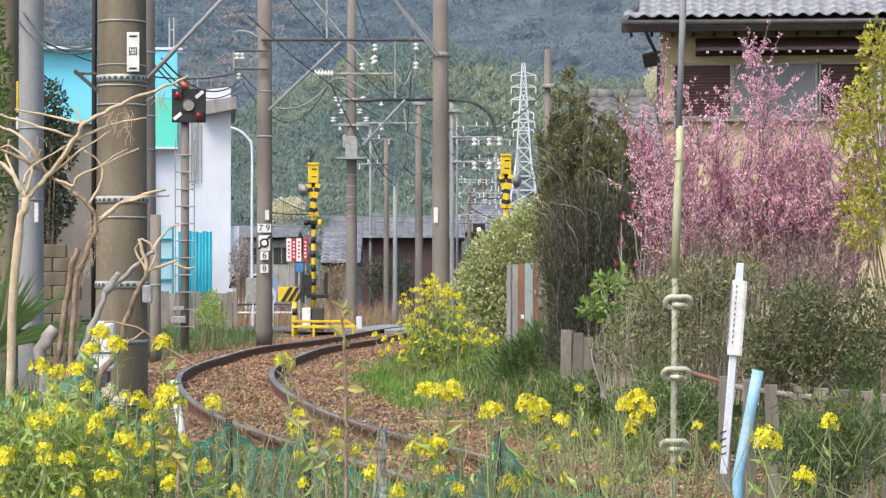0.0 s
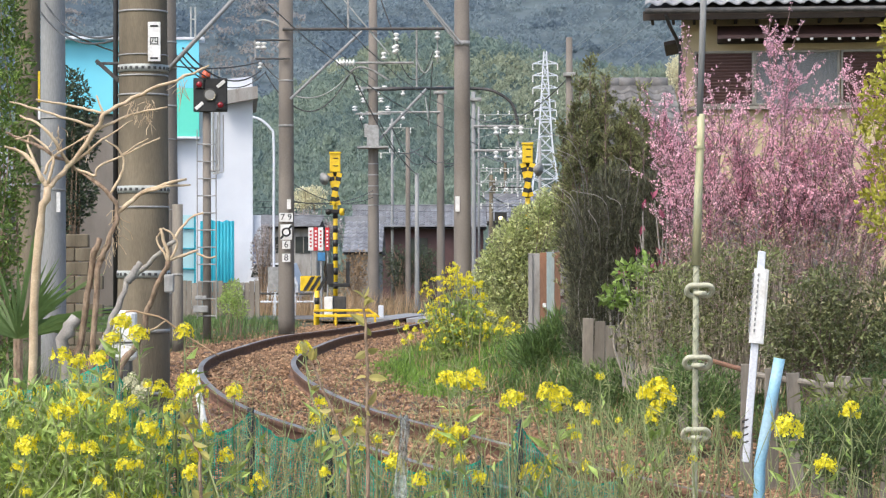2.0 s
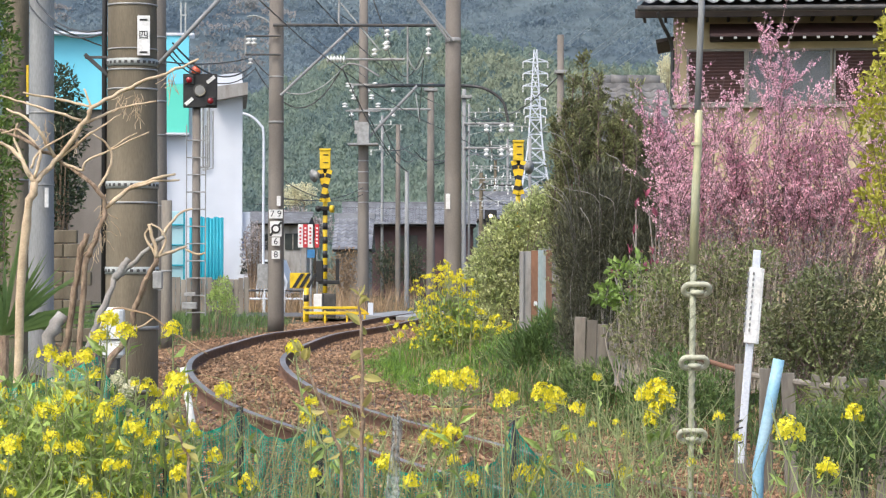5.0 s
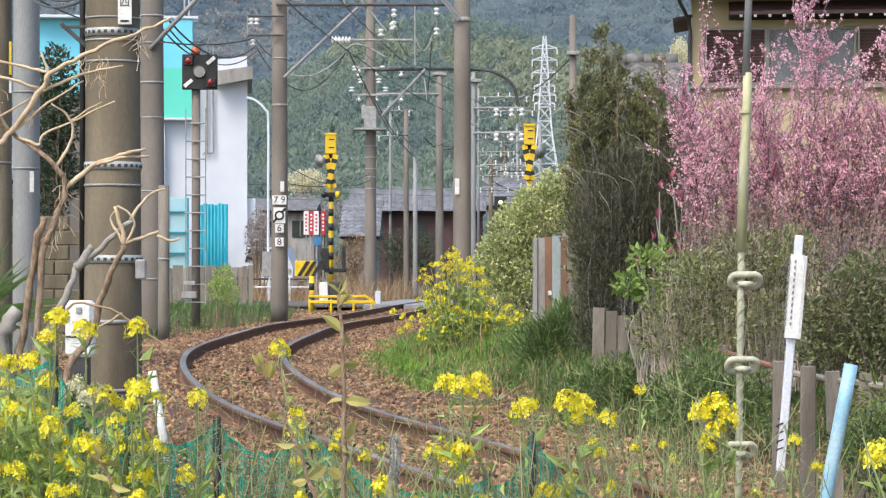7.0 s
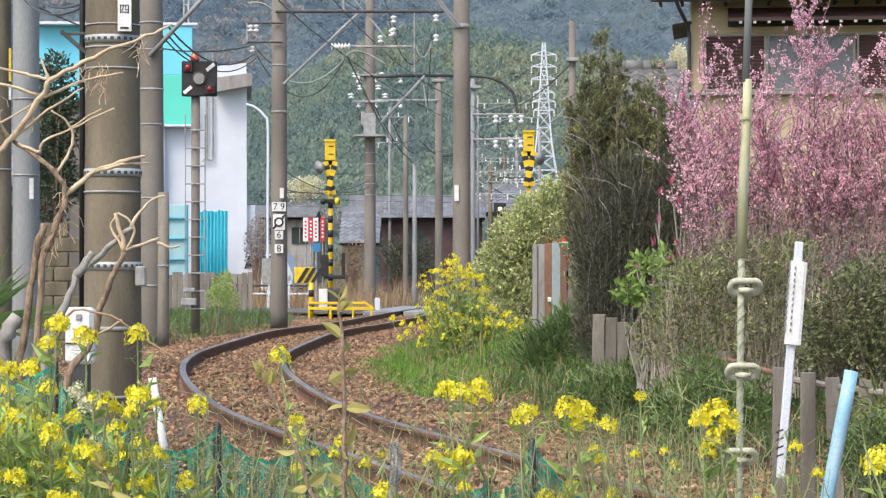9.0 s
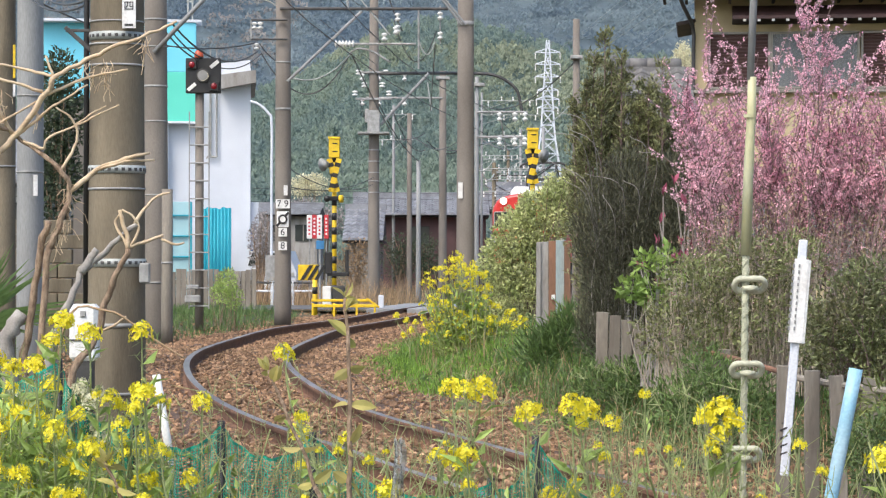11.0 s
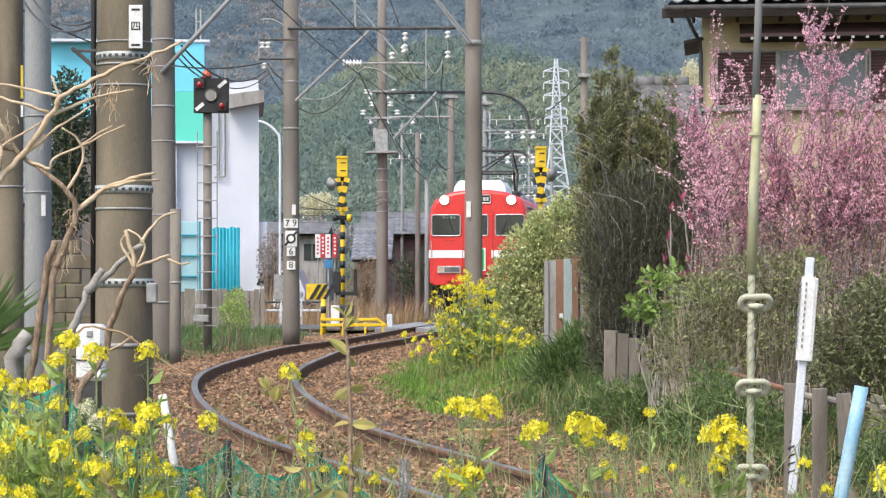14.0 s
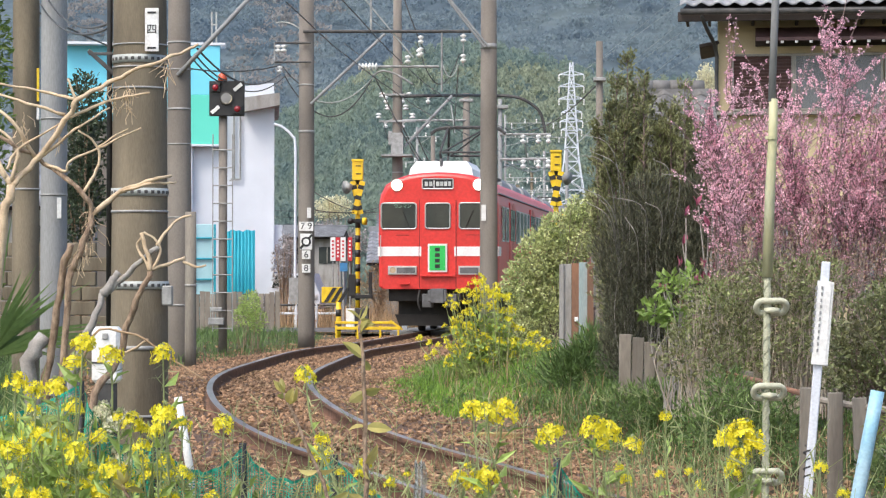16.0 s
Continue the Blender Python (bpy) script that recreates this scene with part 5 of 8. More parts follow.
def add_taper(self, c, hx, hy, h):
    """A box that narrows towards its top, with a sloping front."""
    x, y, z = c
    lo = [(-hx, -hy), (hx, -hy), (hx, hy), (-hx, hy)]
    v = [(x + a, y + b, z) for a, b in lo] + [(x + a * 0.95, y + b * 0.98, z + h * 0.5) for a, b in lo] + [(x + a * 0.78, y + b * 0.9, z + h) for a, b in lo]
    f = [(0, 1, 5, 4), (1, 2, 6, 5), (2, 3, 7, 6), (3, 0, 4, 7), (4, 5, 9, 8), (5, 6, 10, 9), (6, 7, 11, 10), (7, 4, 8, 11), (8, 9, 10, 11)]
    self.add(v, f)
    return self


Geo.add_taper = add_taper


def build_pantograph(car, y):
    p = part("pantograph", Geo().box((0, y, 3.72), (1.5, 1.7, 0.08)).box((-0.6, y, 3.66), (0.12, 1.7, 0.14)).box((0.6, y, 3.66), (0.12, 1.7, 0.14)), DARK_STEEL, car, "dark steel diamond pantograph")
    for s in (-1, 1):
        for sx in (-1, 1):
            part("lower_arm", Geo().tube([(sx * 0.6, y + s * 0.25, 3.78), (sx * 0.6, y + s * 0.85, 4.35)], 0.034, 6), DARK_STEEL, p)
            part("upper_arm", Geo().tube([(sx * 0.6, y + s * 0.85, 4.35), (sx * 0.5, y + s * 0.1, 4.98)], 0.03, 6), DARK_STEEL, p)
        part("cross_tube", Geo().tube([(-0.55, y + s * 0.85, 4.35), (0.55, y + s * 0.85, 4.35)], 0.03, 6), DARK_STEEL, p)
        part("diagonal", Geo().tube([(-0.55, y + s * 0.85, 4.35), (0.45, y + s * 0.1, 4.98)], 0.022, 6), DARK_STEEL, p)
    part("contact_strip", Geo().tube(arc([(-0.95, y, 4.86), (-0.7, y, 5.0), (0, y, 5.02), (0.7, y, 5.0), (0.95, y, 4.86)]), 0.045, 6), DARK_STEEL, p)


def build_cab(car, body):
    glass = GLASS_DARK
    framed("front_window", -0.89, 2.63, 0.8, 0.58, 0.06, body, glass, 0, "curved front window")
    framed("front_window", 0.89, 2.63, 0.8, 0.58, 0.06, body, glass, 0, "curved front window")
    door = part("end_door", Geo().prism(rounded(0, 2.0, 0.82, 1.98, 0.03), "y", -0.012, 0.01), TRAIN_RED, body, "red front end door")
    for sx in (-1, 1):
        part("door_seam", Geo().box((sx * 0.415, -0.008, 2.0), (0.012, 0.012, 1.98)), TRAIN_BLACK, door)
    framed("front_window", 0, 2.63, 0.56, 0.57, 0.06, door, glass, -0.014, "door window")
    part("door_step", Geo().box((0, -0.06, 1.28), (0.75, 0.12, 0.04)), TRAIN_RED, door)
    sign = part("destination_sign", Geo().prism(rounded(0, 3.355, 0.7, 0.2, 0.03), "y", -0.016, 0.02), BLACK, body, "dark destination sign")
    loop = [(u, -0.018, v) for u, v in rounded(0, 3.355, 0.7, 0.22, 0.03)]
    part("window_frame", Geo().tube(loop + loop[:2], 0.016, 6, False), CHROME, sign)
    for x, w in ((-0.26, 0.07), (-0.16, 0.07), (0.0, 0.07), (0.09, 0.07), (0.18, 0.07), (0.27, 0.06)):
        part("text_bar", Geo().box((x, -0.02, 3.355), (w, 0.008, 0.1)), mat("sign_text", (0.6, 0.62, 0.6), bump=0), sign)
    part("text_divider", Geo().box((-0.085, -0.02, 3.355), (0.02, 0.008, 0.17)), WHITE_PLATE, sign)
    letters("ワンマン", 0.1, (-0.8, -0.02, 2.85), (90, 0, 0), mat("pale_green_text", (0.35, 0.6, 0.45), bump=0), body)
    for sx in (-1, 1):
        part("stripe", Geo().box((sx * 0.9, -0.002, 1.83), (0.93, 0.02, 0.215), None, 0.004), TRAIN_WHITE, body, "white stripe")
        part("stripe", Geo().box((sx * 1.372, 0.32, 1.83), (0.03, 0.46, 0.215), None, 0.004), TRAIN_WHITE, body, "white stripe")
        part("stripe", Geo().box((sx * 0.395, -0.018, 1.83), (0.04, 0.01, 0.215), None, 0.002), TRAIN_WHITE, body)
        lamp = part("headlight", Geo().tube([(sx * 0.93, 0.06, 3.33), (sx * 0.93, -0.02, 3.33), (sx * 0.93, -0.05, 3.33)], [0.12, 0.11, 0.085], 20), HEADLIGHT, body, "lit round headlight", smooth=True)
        part("headlight_ring", Geo().tube([(sx * 0.93 + 0.125 * math.cos(a), -0.02, 3.33 + 0.125 * math.sin(a)) for a in np.linspace(0, 6.2832, 25)], 0.018, 6, False), CHROME, lamp)
        box = part("marker_light_box", Geo().box((sx * 0.8, -0.02, 1.4), (0.66, 0.07, 0.2)), CHROME, body, "aluminium marker light box")
        part("marker_lens", Geo().tube([(sx * 1.02, -0.055, 1.41), (sx * 1.02, -0.07, 1.41)], 0.07, 14), mat("amber_lens", (0.6, 0.45, 0.3), bump=0, rough=0.2), box)
        part("grille", Geo().box((sx * 0.72, -0.058, 1.4), (0.42, 0.01, 0.13)), TRAIN_GREY, box)
        part("handrail", Geo().tube([(sx * 1.3, -0.05, 1.7), (sx * 1.3, -0.05, 2.2)], 0.012, 6), CHROME, body)
        part("wiper", Geo().tube([(sx * 0.62, -0.03, 2.34), (sx * 0.8, -0.035, 2.75)], 0.01, 5), TRAIN_BLACK, body)
        part("seam", Geo().box((sx * 0.8, -0.006, 2.2), (0.3, 0.01, 0.008)), TRAIN_BLACK, body)
    part("step_plate", Geo().box((-0.75, -0.05, 1.1), (0.22, 0.08, 0.03)), TRAIN_RED, body)
    part("step_plate", Geo().box((0.75, -0.05, 1.1), (0.22, 0.08, 0.03)), TRAIN_RED, body)
    head = part("headboard", Geo().box((0, -0.05, 1.68), (0.44, 0.03, 0.64)), WHITE_PLATE, car, "green headboard with a white border")
    part("headboard_face", Geo().box((0, -0.07, 1.68), (0.36, 0.012, 0.56)), GREEN_SIGN, head, "green face")
    for k in range(4):
        part("text_bar", Geo().box((0, -0.08, 1.87 - k * 0.125), (0.11, 0.008, 0.085)), BLACK, head)
    # coupler and pilot under the front
    part("coupler", Geo().box((0.05, -0.25, 0.83), (0.3, 0.6, 0.32)).box((0.05, -0.45, 0.83), (0.42, 0.16, 0.26)), TRAIN_GREY, car, "grey automatic coupler")
    for x in (-0.2, 0.35):
        part("coupler_box", Geo().box((x, -0.2, 0.72), (0.22, 0.3, 0.3)), TRAIN_GREY, car)
    part("snow_plough", Geo().prism([(-0.95, 0.14), (0.95, 0.14), (1.05, 0.4), (-1.05, 0.4)], "y", 0.5, 0.56), TRAIN_BLACK, car, "black rail guard plate")
    part("air_hose", Geo().tube(arc([(-0.4, -0.1, 0.95), (-0.42, -0.22, 0.7), (-0.36, -0.2, 0.5)]), 0.025, 8), TRAIN_BLACK, car, smooth=True)
    part("air_hose", Geo().tube(arc([(0.5, -0.1, 0.95), (0.52, -0.22, 0.7), (0.46, -0.2, 0.5)]), 0.025, 8), TRAIN_BLACK, car, smooth=True)
    part("front_bogie_mass", Geo().box((0, 0.9, 0.55), (2.0, 0.4, 0.55)), TRAIN_BLACK, car)


flash_lamp = build_signal()
build_crossing()
front_car, second_car = build_car(True), build_car(False)


# ---- plants ----
def leaf_mat(name, a, b, island=0.4, leaf=0.3, rough=0.5):
    return mat(name, a, b, rough, scale=3, fine=30, bump=0, island=island, leaf=leaf)


GRASS = leaf_mat("grass", (0.16, 0.27, 0.045), (0.11, 0.20, 0.04))
GRASS_DARK = leaf_mat("long_grass", (0.14, 0.215, 0.065), (0.095, 0.16, 0.05))
STRAW = leaf_mat("dry_straw", (0.44, 0.30, 0.17), (0.32, 0.21, 0.115), leaf=0.15)
RAPE_LEAF = leaf_mat("rape_leaf", (0.37, 0.47, 0.13), (0.25, 0.36, 0.09))
RAPE_STEM = leaf_mat("rape_stem", (0.36, 0.41, 0.18), (0.27, 0.30, 0.14), 0.3)
RAPE_FLOWER = leaf_mat("rape_petal", (0.88, 0.80, 0.05), (0.82, 0.70, 0.03), 0.2, 0.35)
PALE_FLOWER = leaf_mat("pale_cream_petal", (0.78, 0.75, 0.55), (0.66, 0.62, 0.40), 0.2, 0.3)
PEACH = leaf_mat("peach_blossom", (0.93, 0.63, 0.70), (0.74, 0.39, 0.49), 0.4, 0.35)
PEACH_TWIG = mat("peach_twig", (0.25, 0.18, 0.165), (0.16, 0.11, 0.10), 0.85, scale=12)
CYPRESS = leaf_mat("dark_conifer_leaf", (0.26, 0.27, 0.12), (0.16, 0.17, 0.08), 0.5, 0.25)
DRY_LEAF = leaf_mat("dull_old_needle", (0.125, 0.13, 0.08), (0.08, 0.08, 0.05), 0.5, 0.1, 0.8)
EUONYMUS = leaf_mat("yellow_green_leaf", (0.62, 0.62, 0.32), (0.34, 0.39, 0.15), 0.5, 0.25, 0.4)
SHRUB = leaf_mat("shrub_leaf", (0.17, 0.20, 0.08), (0.13, 0.125, 0.06), 0.5, 0.2, 0.4)
BRIGHT = leaf_mat("fresh_leaf", (0.27, 0.38, 0.09), (0.19, 0.30, 0.07), 0.35, 0.35)
YOUNG = leaf_mat("young_yellow_leaf", (0.50, 0.46, 0.06), (0.36, 0.36, 0.06), 0.3, 0.35)
BUD_LEAF = leaf_mat("opening_bud_leaf", (0.52, 0.50, 0.14), (0.42, 0.34, 0.12), 0.3, 0.45)
PALE_BUD = leaf_mat("pale_cherry_bud", (0.42, 0.38, 0.37), (0.30, 0.27, 0.26), 0.35, 0.2)
RED_BUD = leaf_mat("magnolia_bud", (0.34, 0.08, 0.14), (0.26, 0.06, 0.10), 0.3, 0.2)
DARK_TREE = leaf_mat("dark_evergreen_leaf", (0.065, 0.09, 0.045), (0.04, 0.06, 0.03), 0.45, 0.15)
DEAD_WOOD = mat("dead_branch", (0.62, 0.49, 0.33), (0.46, 0.34, 0.22), 0.85, scale=14, fine=120, bump=0.3)
BROWN_BARK = mat("brown_bark", (0.40, 0.29, 0.20), (0.20, 0.135, 0.09), 0.9, scale=45, fine=220, bump=0.9, stretch=(1, 1, 0.4))
GREY_BARK = mat("grey_bark", (0.36, 0.34, 0.31), (0.24, 0.22, 0.20), 0.9, scale=14, fine=120, bump=0.4)
NET = mat("green_net", (0.02, 0.40, 0.27), (0.015, 0.31, 0.2), 0.6, scale=5, bump=0, leaf=0.2)


def unit():
    while True:
        v = Vector((rng.uniform(-1, 1), rng.uniform(-1, 1), rng.uniform(-1, 1)))
        if 0.05 < v.length < 1:
            return v.normalized()


def leaf(g, p, way, length, width, curl=0.15):
    """A folded leaf from p along way."""
    side = way.cross(unit())
    if side.length < 0.05:
        return
    side.normalize()
    up = side.cross(way)
    m = p + way * length * 0.5
    g.add([p, m + side * width / 2 + up * width * 0.25, p + way * length - up * length * curl, m - side * width / 2 + up * width * 0.25, m],
          [(0, 1, 4), (1, 2, 4), (2, 3, 4), (3, 0, 4)])


def round_leaf(g, p, way, length, width):
    """A broad leaf with a rounded outline, cupped along its midrib."""
    side = way.cross(unit())
    if side.length < 0.05:
        return
    side.normalize()
    up = side.cross(way)
    spine = [p + way * length * f - up * length * 0.25 * f * f for f in (0, 0.25, 0.5, 0.75, 1)]
    wid = (0.12, 0.8, 1, 0.7, 0)
    verts = []
    for q, k in zip(spine, wid):
        verts += [q + side * width * k / 2 + up * width * k * 0.2, q, q - side * width * k / 2 + up * width * k * 0.2]
    faces = []
    for i in range(4):
        a = 3 * i
        faces += [(a, a + 1, a + 4, a + 3), (a + 1, a + 2, a + 5, a + 4)]
    g.add(verts, faces)


def blade(g, p, h, w, lean):
    """A bent grass blade."""
    a = rng.random() * 6.283
    s = Vector((math.cos(a), math.sin(a), 0)) * w / 2
    mid, tip = p + Vector((lean.x * 0.3, lean.y * 0.3, h * 0.6)), p + Vector((lean.x, lean.y, h))
    g.add([p - s, p + s, mid + s * 0.7, mid - s * 0.7, tip], [(0, 1, 2, 3), (3, 2, 4)])


def grass_field(name, label, material, n, spots, h, w, keep=None, lean=0.35, inner=1.75):
    """Blades scattered over stretches (x0, x1, y0, y1) of the ground."""
    g = Geo()
    total = sum((b - a) * (d - c) for a, b, c, d in spots)
    for a, b, c, d in spots:
        for i in range(int(n * (b - a) * (d - c) / total)):
            x, y = rng.uniform(a, b), rng.uniform(c, d)
            e = x - float(np.interp(y, SD, SX))
            if -1.75 < e < inner or (keep and not keep(x, y, e)):
                continue
            k = rng.uniform(*h) * (0.55 + 0.9 * (0.5 + 0.5 * noise.noise((x * 0.9, y * 0.5, 1))))
            blade(g, Vector((x, y, ground_z(x, y) - 0.03)), k, rng.uniform(*w), Vector((rng.gauss(0, lean), rng.gauss(0, lean), 0)) * k)
    whole(name, g, material, label, "grass", kind="stuff")


def twig(g, path, r0, r1, n=5):
    pts = arc(path, 5) if len(path) > 2 else [Vector(p) for p in path]
    k = len(pts) - 1
    if r0 > 0.0045 and n > 6:
        pts = [p + Vector((noise.noise(p * 23), 0, noise.noise(p * 19 + Vector((5, 0, 0))))) * r0 * 0.8 if i else p for i, p in enumerate(pts)]
        g.tube(pts, [(r0 + (r1 - r0) * i / k) * (1 + 0.25 * noise.noise(pts[i] * 60)) for i in range(k + 1)], n)
        return pts
    g.tube(pts, [r0 + (r1 - r0) * i / k for i in range(k + 1)], n)
    return pts


def shrub(name, label, category, lumps, n, size, material, stems, stem_mat, base, upright=0.3, r_stem=0.012, feet=0.0):
    """A shrub: stems from its base into uneven lumps of leaves."""
    t = thing(name, label, category, at=base)
    base = Vector(base)
    g = Geo()
    for i in range(stems):
        c, r = lumps[i % len(lumps)]
        c, r = Vector(c), Vector(r)
        tip = c + Vector((r.x * rng.uniform(-0.8, 0.8), r.y * rng.uniform(-0.8, 0.8), r.z * rng.uniform(0.1, 0.95))) - base
        foot = Vector((tip.x * feet + rng.gauss(0, 0.08), rng.gauss(0, 0.08), -0.05))
        mid = foot.lerp(tip, 0.5) + Vector((rng.gauss(0, 0.05), rng.gauss(0, 0.05), 0.08))
        twig(g, [foot, mid, tip], r_stem, r_stem * 0.25)
    part("twig_mass", g, stem_mat, t, kind="stuff")
    vol = sum(Vector(r).x * Vector(r).z for c, r in lumps)
    for c, r in lumps:
        g = Geo()
        c, r = Vector(c), Vector(r)
        for i in range(int(n * r.x * r.z / vol)):
            u = unit()
            k = rng.random() ** 0.4 * (1 + 0.25 * noise.noise(u * 2.5 + c))
            p = c + Vector((u.x * r.x, u.y * r.y, u.z * r.z)) * k - base
            way = (u * 0.7 + unit() * 0.8 + Vector((0, 0, upright))).normalized()
            s = rng.uniform(0.6, 1.25)
            leaf(g, p, way, size[0] * s, size[1] * s)
        part("crown", g, material, t, kind="stuff")
    return t


def conifer(name, label, base, spires, n, material, length=0.11, width=0.028, spread=0.16):
    """An upright evergreen: pointed leaders with short rising side shoots clad in small leaves."""
    t = thing(name, label, "evergreen shrub", at=base)
    base = Vector(base)
    for tip in spires:
        tip = Vector(tip) - base
        wide = spread * rng.uniform(0.7, 1.3)
        foot = Vector((tip.x * 0.3, tip.y * 0.3, 0))
        mid = foot.lerp(tip, 0.5) + Vector((tip.x * 0.3, 0, 0))
        wood = Geo()
        pts = twig(wood, [foot, mid, tip], 0.022, 0.003)
        g = Geo()
        last = len(pts) - 1
        for i in range(int(n * tip.z)):
            f = 0.15 + 0.85 * rng.random() ** 0.8
            k = min(int(f * last), last - 1)
            p = pts[k].lerp(pts[k + 1], f * last - k)
            a = rng.random() * 6.283
            out = Vector((math.cos(a), math.sin(a), rng.uniform(0.5, 1.5))).normalized()
            reach = wide * (1.12 - f) ** 0.6 * rng.uniform(0.5, 1.6) + 0.03
            q = p + out * reach
            wood.tube([p, q], [0.003, 0.0015], 3, False)
            for j in range(int(8 + reach * 60)):
                c = p.lerp(q, rng.random() ** 0.6) + unit() * 0.022
                leaf(g, c, (out + unit() * 0.9 + Vector((0, 0, 0.35))).normalized(), length * rng.uniform(0.6, 1.3), width * rng.uniform(0.7, 1.4))
        part("leader", wood, PEACH_TWIG, t)
        part("spray", g, material, t, kind="stuff")
    return t


def build_peach():
    base = Vector((2.849, 18.5, 0.35))
    t = thing("peach_tree", "peach tree covered in deep pink blossom", "tree", at=base)
    bloom = [Geo() for _ in range(6)]
    tips = []
    low = [(1178 + 12 * k + 13 * (k % 3), 215 + 37 * (k % 5)) for k in range(40)]
    for u, v in ((1255, 70), (1275, 95), (1195, 150), (1215, 210), (1310, 130), (1350, 170), (1405, 25), (1425, 15), (1440, 60), (1385, 80), (1460, 90), (1500, 130),
                 (1530, 150), (1560, 95), (1590, 130), (1630, 120), (1670, 180), (1330, 210), (1240, 260), (1480, 200), (1550, 220), (1610, 230), (1220, 310), (1290, 330), (1370, 260), (1440, 300), (1520, 330), (1650, 300), *low):
        tips.append(Vector((bear(u, 18.5), 18.5 + rng.uniform(-0.6, 0.6), rise(v, 18.5))) - base)
    for tip in tips:
        foot = Vector((tip.x * 0.35 + rng.gauss(0, 0.05), rng.gauss(0, 0.15), -0.1))
        wood = Geo()
        pts = twig(wood, [foot, foot.lerp(tip, 0.45) + Vector((tip.x * 0.14, 0, 0)), foot.lerp(tip, 0.8) + unit() * 0.09, tip], 0.012, 0.003)
        for k in range(28):
            i = rng.randrange(len(pts) // 4, len(pts) - 1)
            p = pts[i]
            way = Vector((rng.gauss(0, 0.5), rng.gauss(0, 0.45), rng.uniform(0.5, 1.2)))
            q = p + way.normalized() * rng.uniform(0.15, 0.5)
            sub = twig(wood, [p, p.lerp(q, 0.5) + unit() * 0.03, q], 0.0055, 0.0022, 4)
            full = min(max((p.z - 0.45) / 1.0, 0.06), 1) * rng.uniform(0.25, 1.15)
            for j in range(int(27 * full)):
                # blossoms sit in small bunches along the shoot
                c = sub[rng.randrange(len(sub))] + unit() * 0.016
                gg = rng.choice(bloom)
                for m in range(3):
                    leaf(gg, c + unit() * 0.009, unit(), 0.019 * rng.uniform(0.7, 1.2), 0.017, 0)
        for j in range(16):
            i = rng.randrange(len(pts) // 2, len(pts))
            c = pts[i] + unit() * 0.02
            for m in range(4):
                leaf(rng.choice(bloom), c + unit() * 0.009, unit(), 0.019, 0.017, 0)
        part("branch", wood, PEACH_TWIG, t, "dark twiggy branch")
    for g in bloom:
        part("blossom", g, PEACH, t, "deep pink blossom", kind="stuff")


def flower_head(g, c, r, n):
    """A loose, flat-topped cluster of four-petalled flowers on short stalks."""
    for i in range(n):
        a, f = rng.random() * 6.283, rng.random() ** 0.55
        u = Vector((math.cos(a) * f, math.sin(a) * f, 0.55 - 0.5 * f + rng.uniform(-0.35, 0.35))).normalized()
        p = c + Vector((math.cos(a) * f * 1.1, math.sin(a) * f * 1.1, 0.7 - 0.75 * f * f + rng.uniform(-0.85, 0.15))) * r
        s = r * rng.uniform(0.28, 0.44)
        side = u.cross(unit())
        if side.length < 0.05:
            continue
        side.normalize()
        up = u.cross(side)
        for k in range(4):
            b = k * 1.5708
            d0 = side * math.cos(b) + up * math.sin(b)
            d1 = side * math.cos(b + 0.55) + up * math.sin(b + 0.55)
            d2 = side * math.cos(b - 0.55) + up * math.sin(b - 0.55)
            cup = rng.uniform(0.1, 0.5)
            g.add([p, p + d2 * s * 0.75 + u * s * cup * 0.6, p + d0 * s + u * s * cup * 0.5, p + d1 * s * 0.75 + u * s * cup * 0.6], [(0, 1, 2, 3)])


def rape_plant(top, r, pale=False, bare=False):
    """A flowering rape stem from the ground up to its flower head."""
    top = Vector(top)
    foot = Vector((top.x + rng.gauss(0, 0.08), top.y + rng.uniform(-0.1, 0.25), ground_z(top.x, top.y) - 0.05))
    t = thing("rape_plant", "pale cream flowering rape plant" if pale else "flowering rape plant with yellow flower head", "flower", "rape flowers", at=foot)
    tip = top - foot
    path = [Vector((0, 0, 0)), Vector((rng.gauss(0, 0.03), 0.0, tip.z * 0.5)), tip.lerp(Vector((0, 0, tip.z)), 0.2) + Vector((0, 0, -tip.z * 0.2)), tip]
    g = Geo()
    k = min(top.y / 5, 1.7)
    pts = twig(g, path, 0.0038 * k, 0.0018 * k, 6)
    part("stem", g, RAPE_STEM, t, smooth=True)
    h = Geo()
    flower_head(h, tip, r * 1.05, rng.randint(34, 46))
    part("flower_head", h, PALE_FLOWER if pale else RAPE_FLOWER, t, "cluster of yellow petals" if not pale else "cluster of cream petals", kind="stuff")
    b = Geo()
    for i in range(9):
        leaf(b, tip + Vector((0, 0, r * 0.3)) + unit() * r * 0.4, (unit() * 0.5 + Vector((0, 0, 1))).normalized(), 0.012 * k, 0.006 * k)
    for i in range(14):
        q = tip.lerp(pts[-4], rng.random()) + Vector((0, 0, -r * 0.4))
        way = (unit() + Vector((0, 0, 0.2))).normalized()
        leaf(b, q, way, 0.04 * k, 0.003 * k, 0)
    part("bud_tuft", b, RAPE_STEM, t, kind="stuff")
    if not bare:
        lv = Geo()
        for i in range(5):
            p = pts[rng.randrange(len(pts) // 3, len(pts) - 2)]
            a = rng.random() * 6.283
            leaf(lv, p, Vector((math.cos(a), math.sin(a), 0.7)).normalized(), rng.uniform(0.03, 0.08) * k, rng.uniform(0.01, 0.022) * k, 0.25)
        part("foliage", lv, RAPE_LEAF, t, kind="stuff")


sway = {}


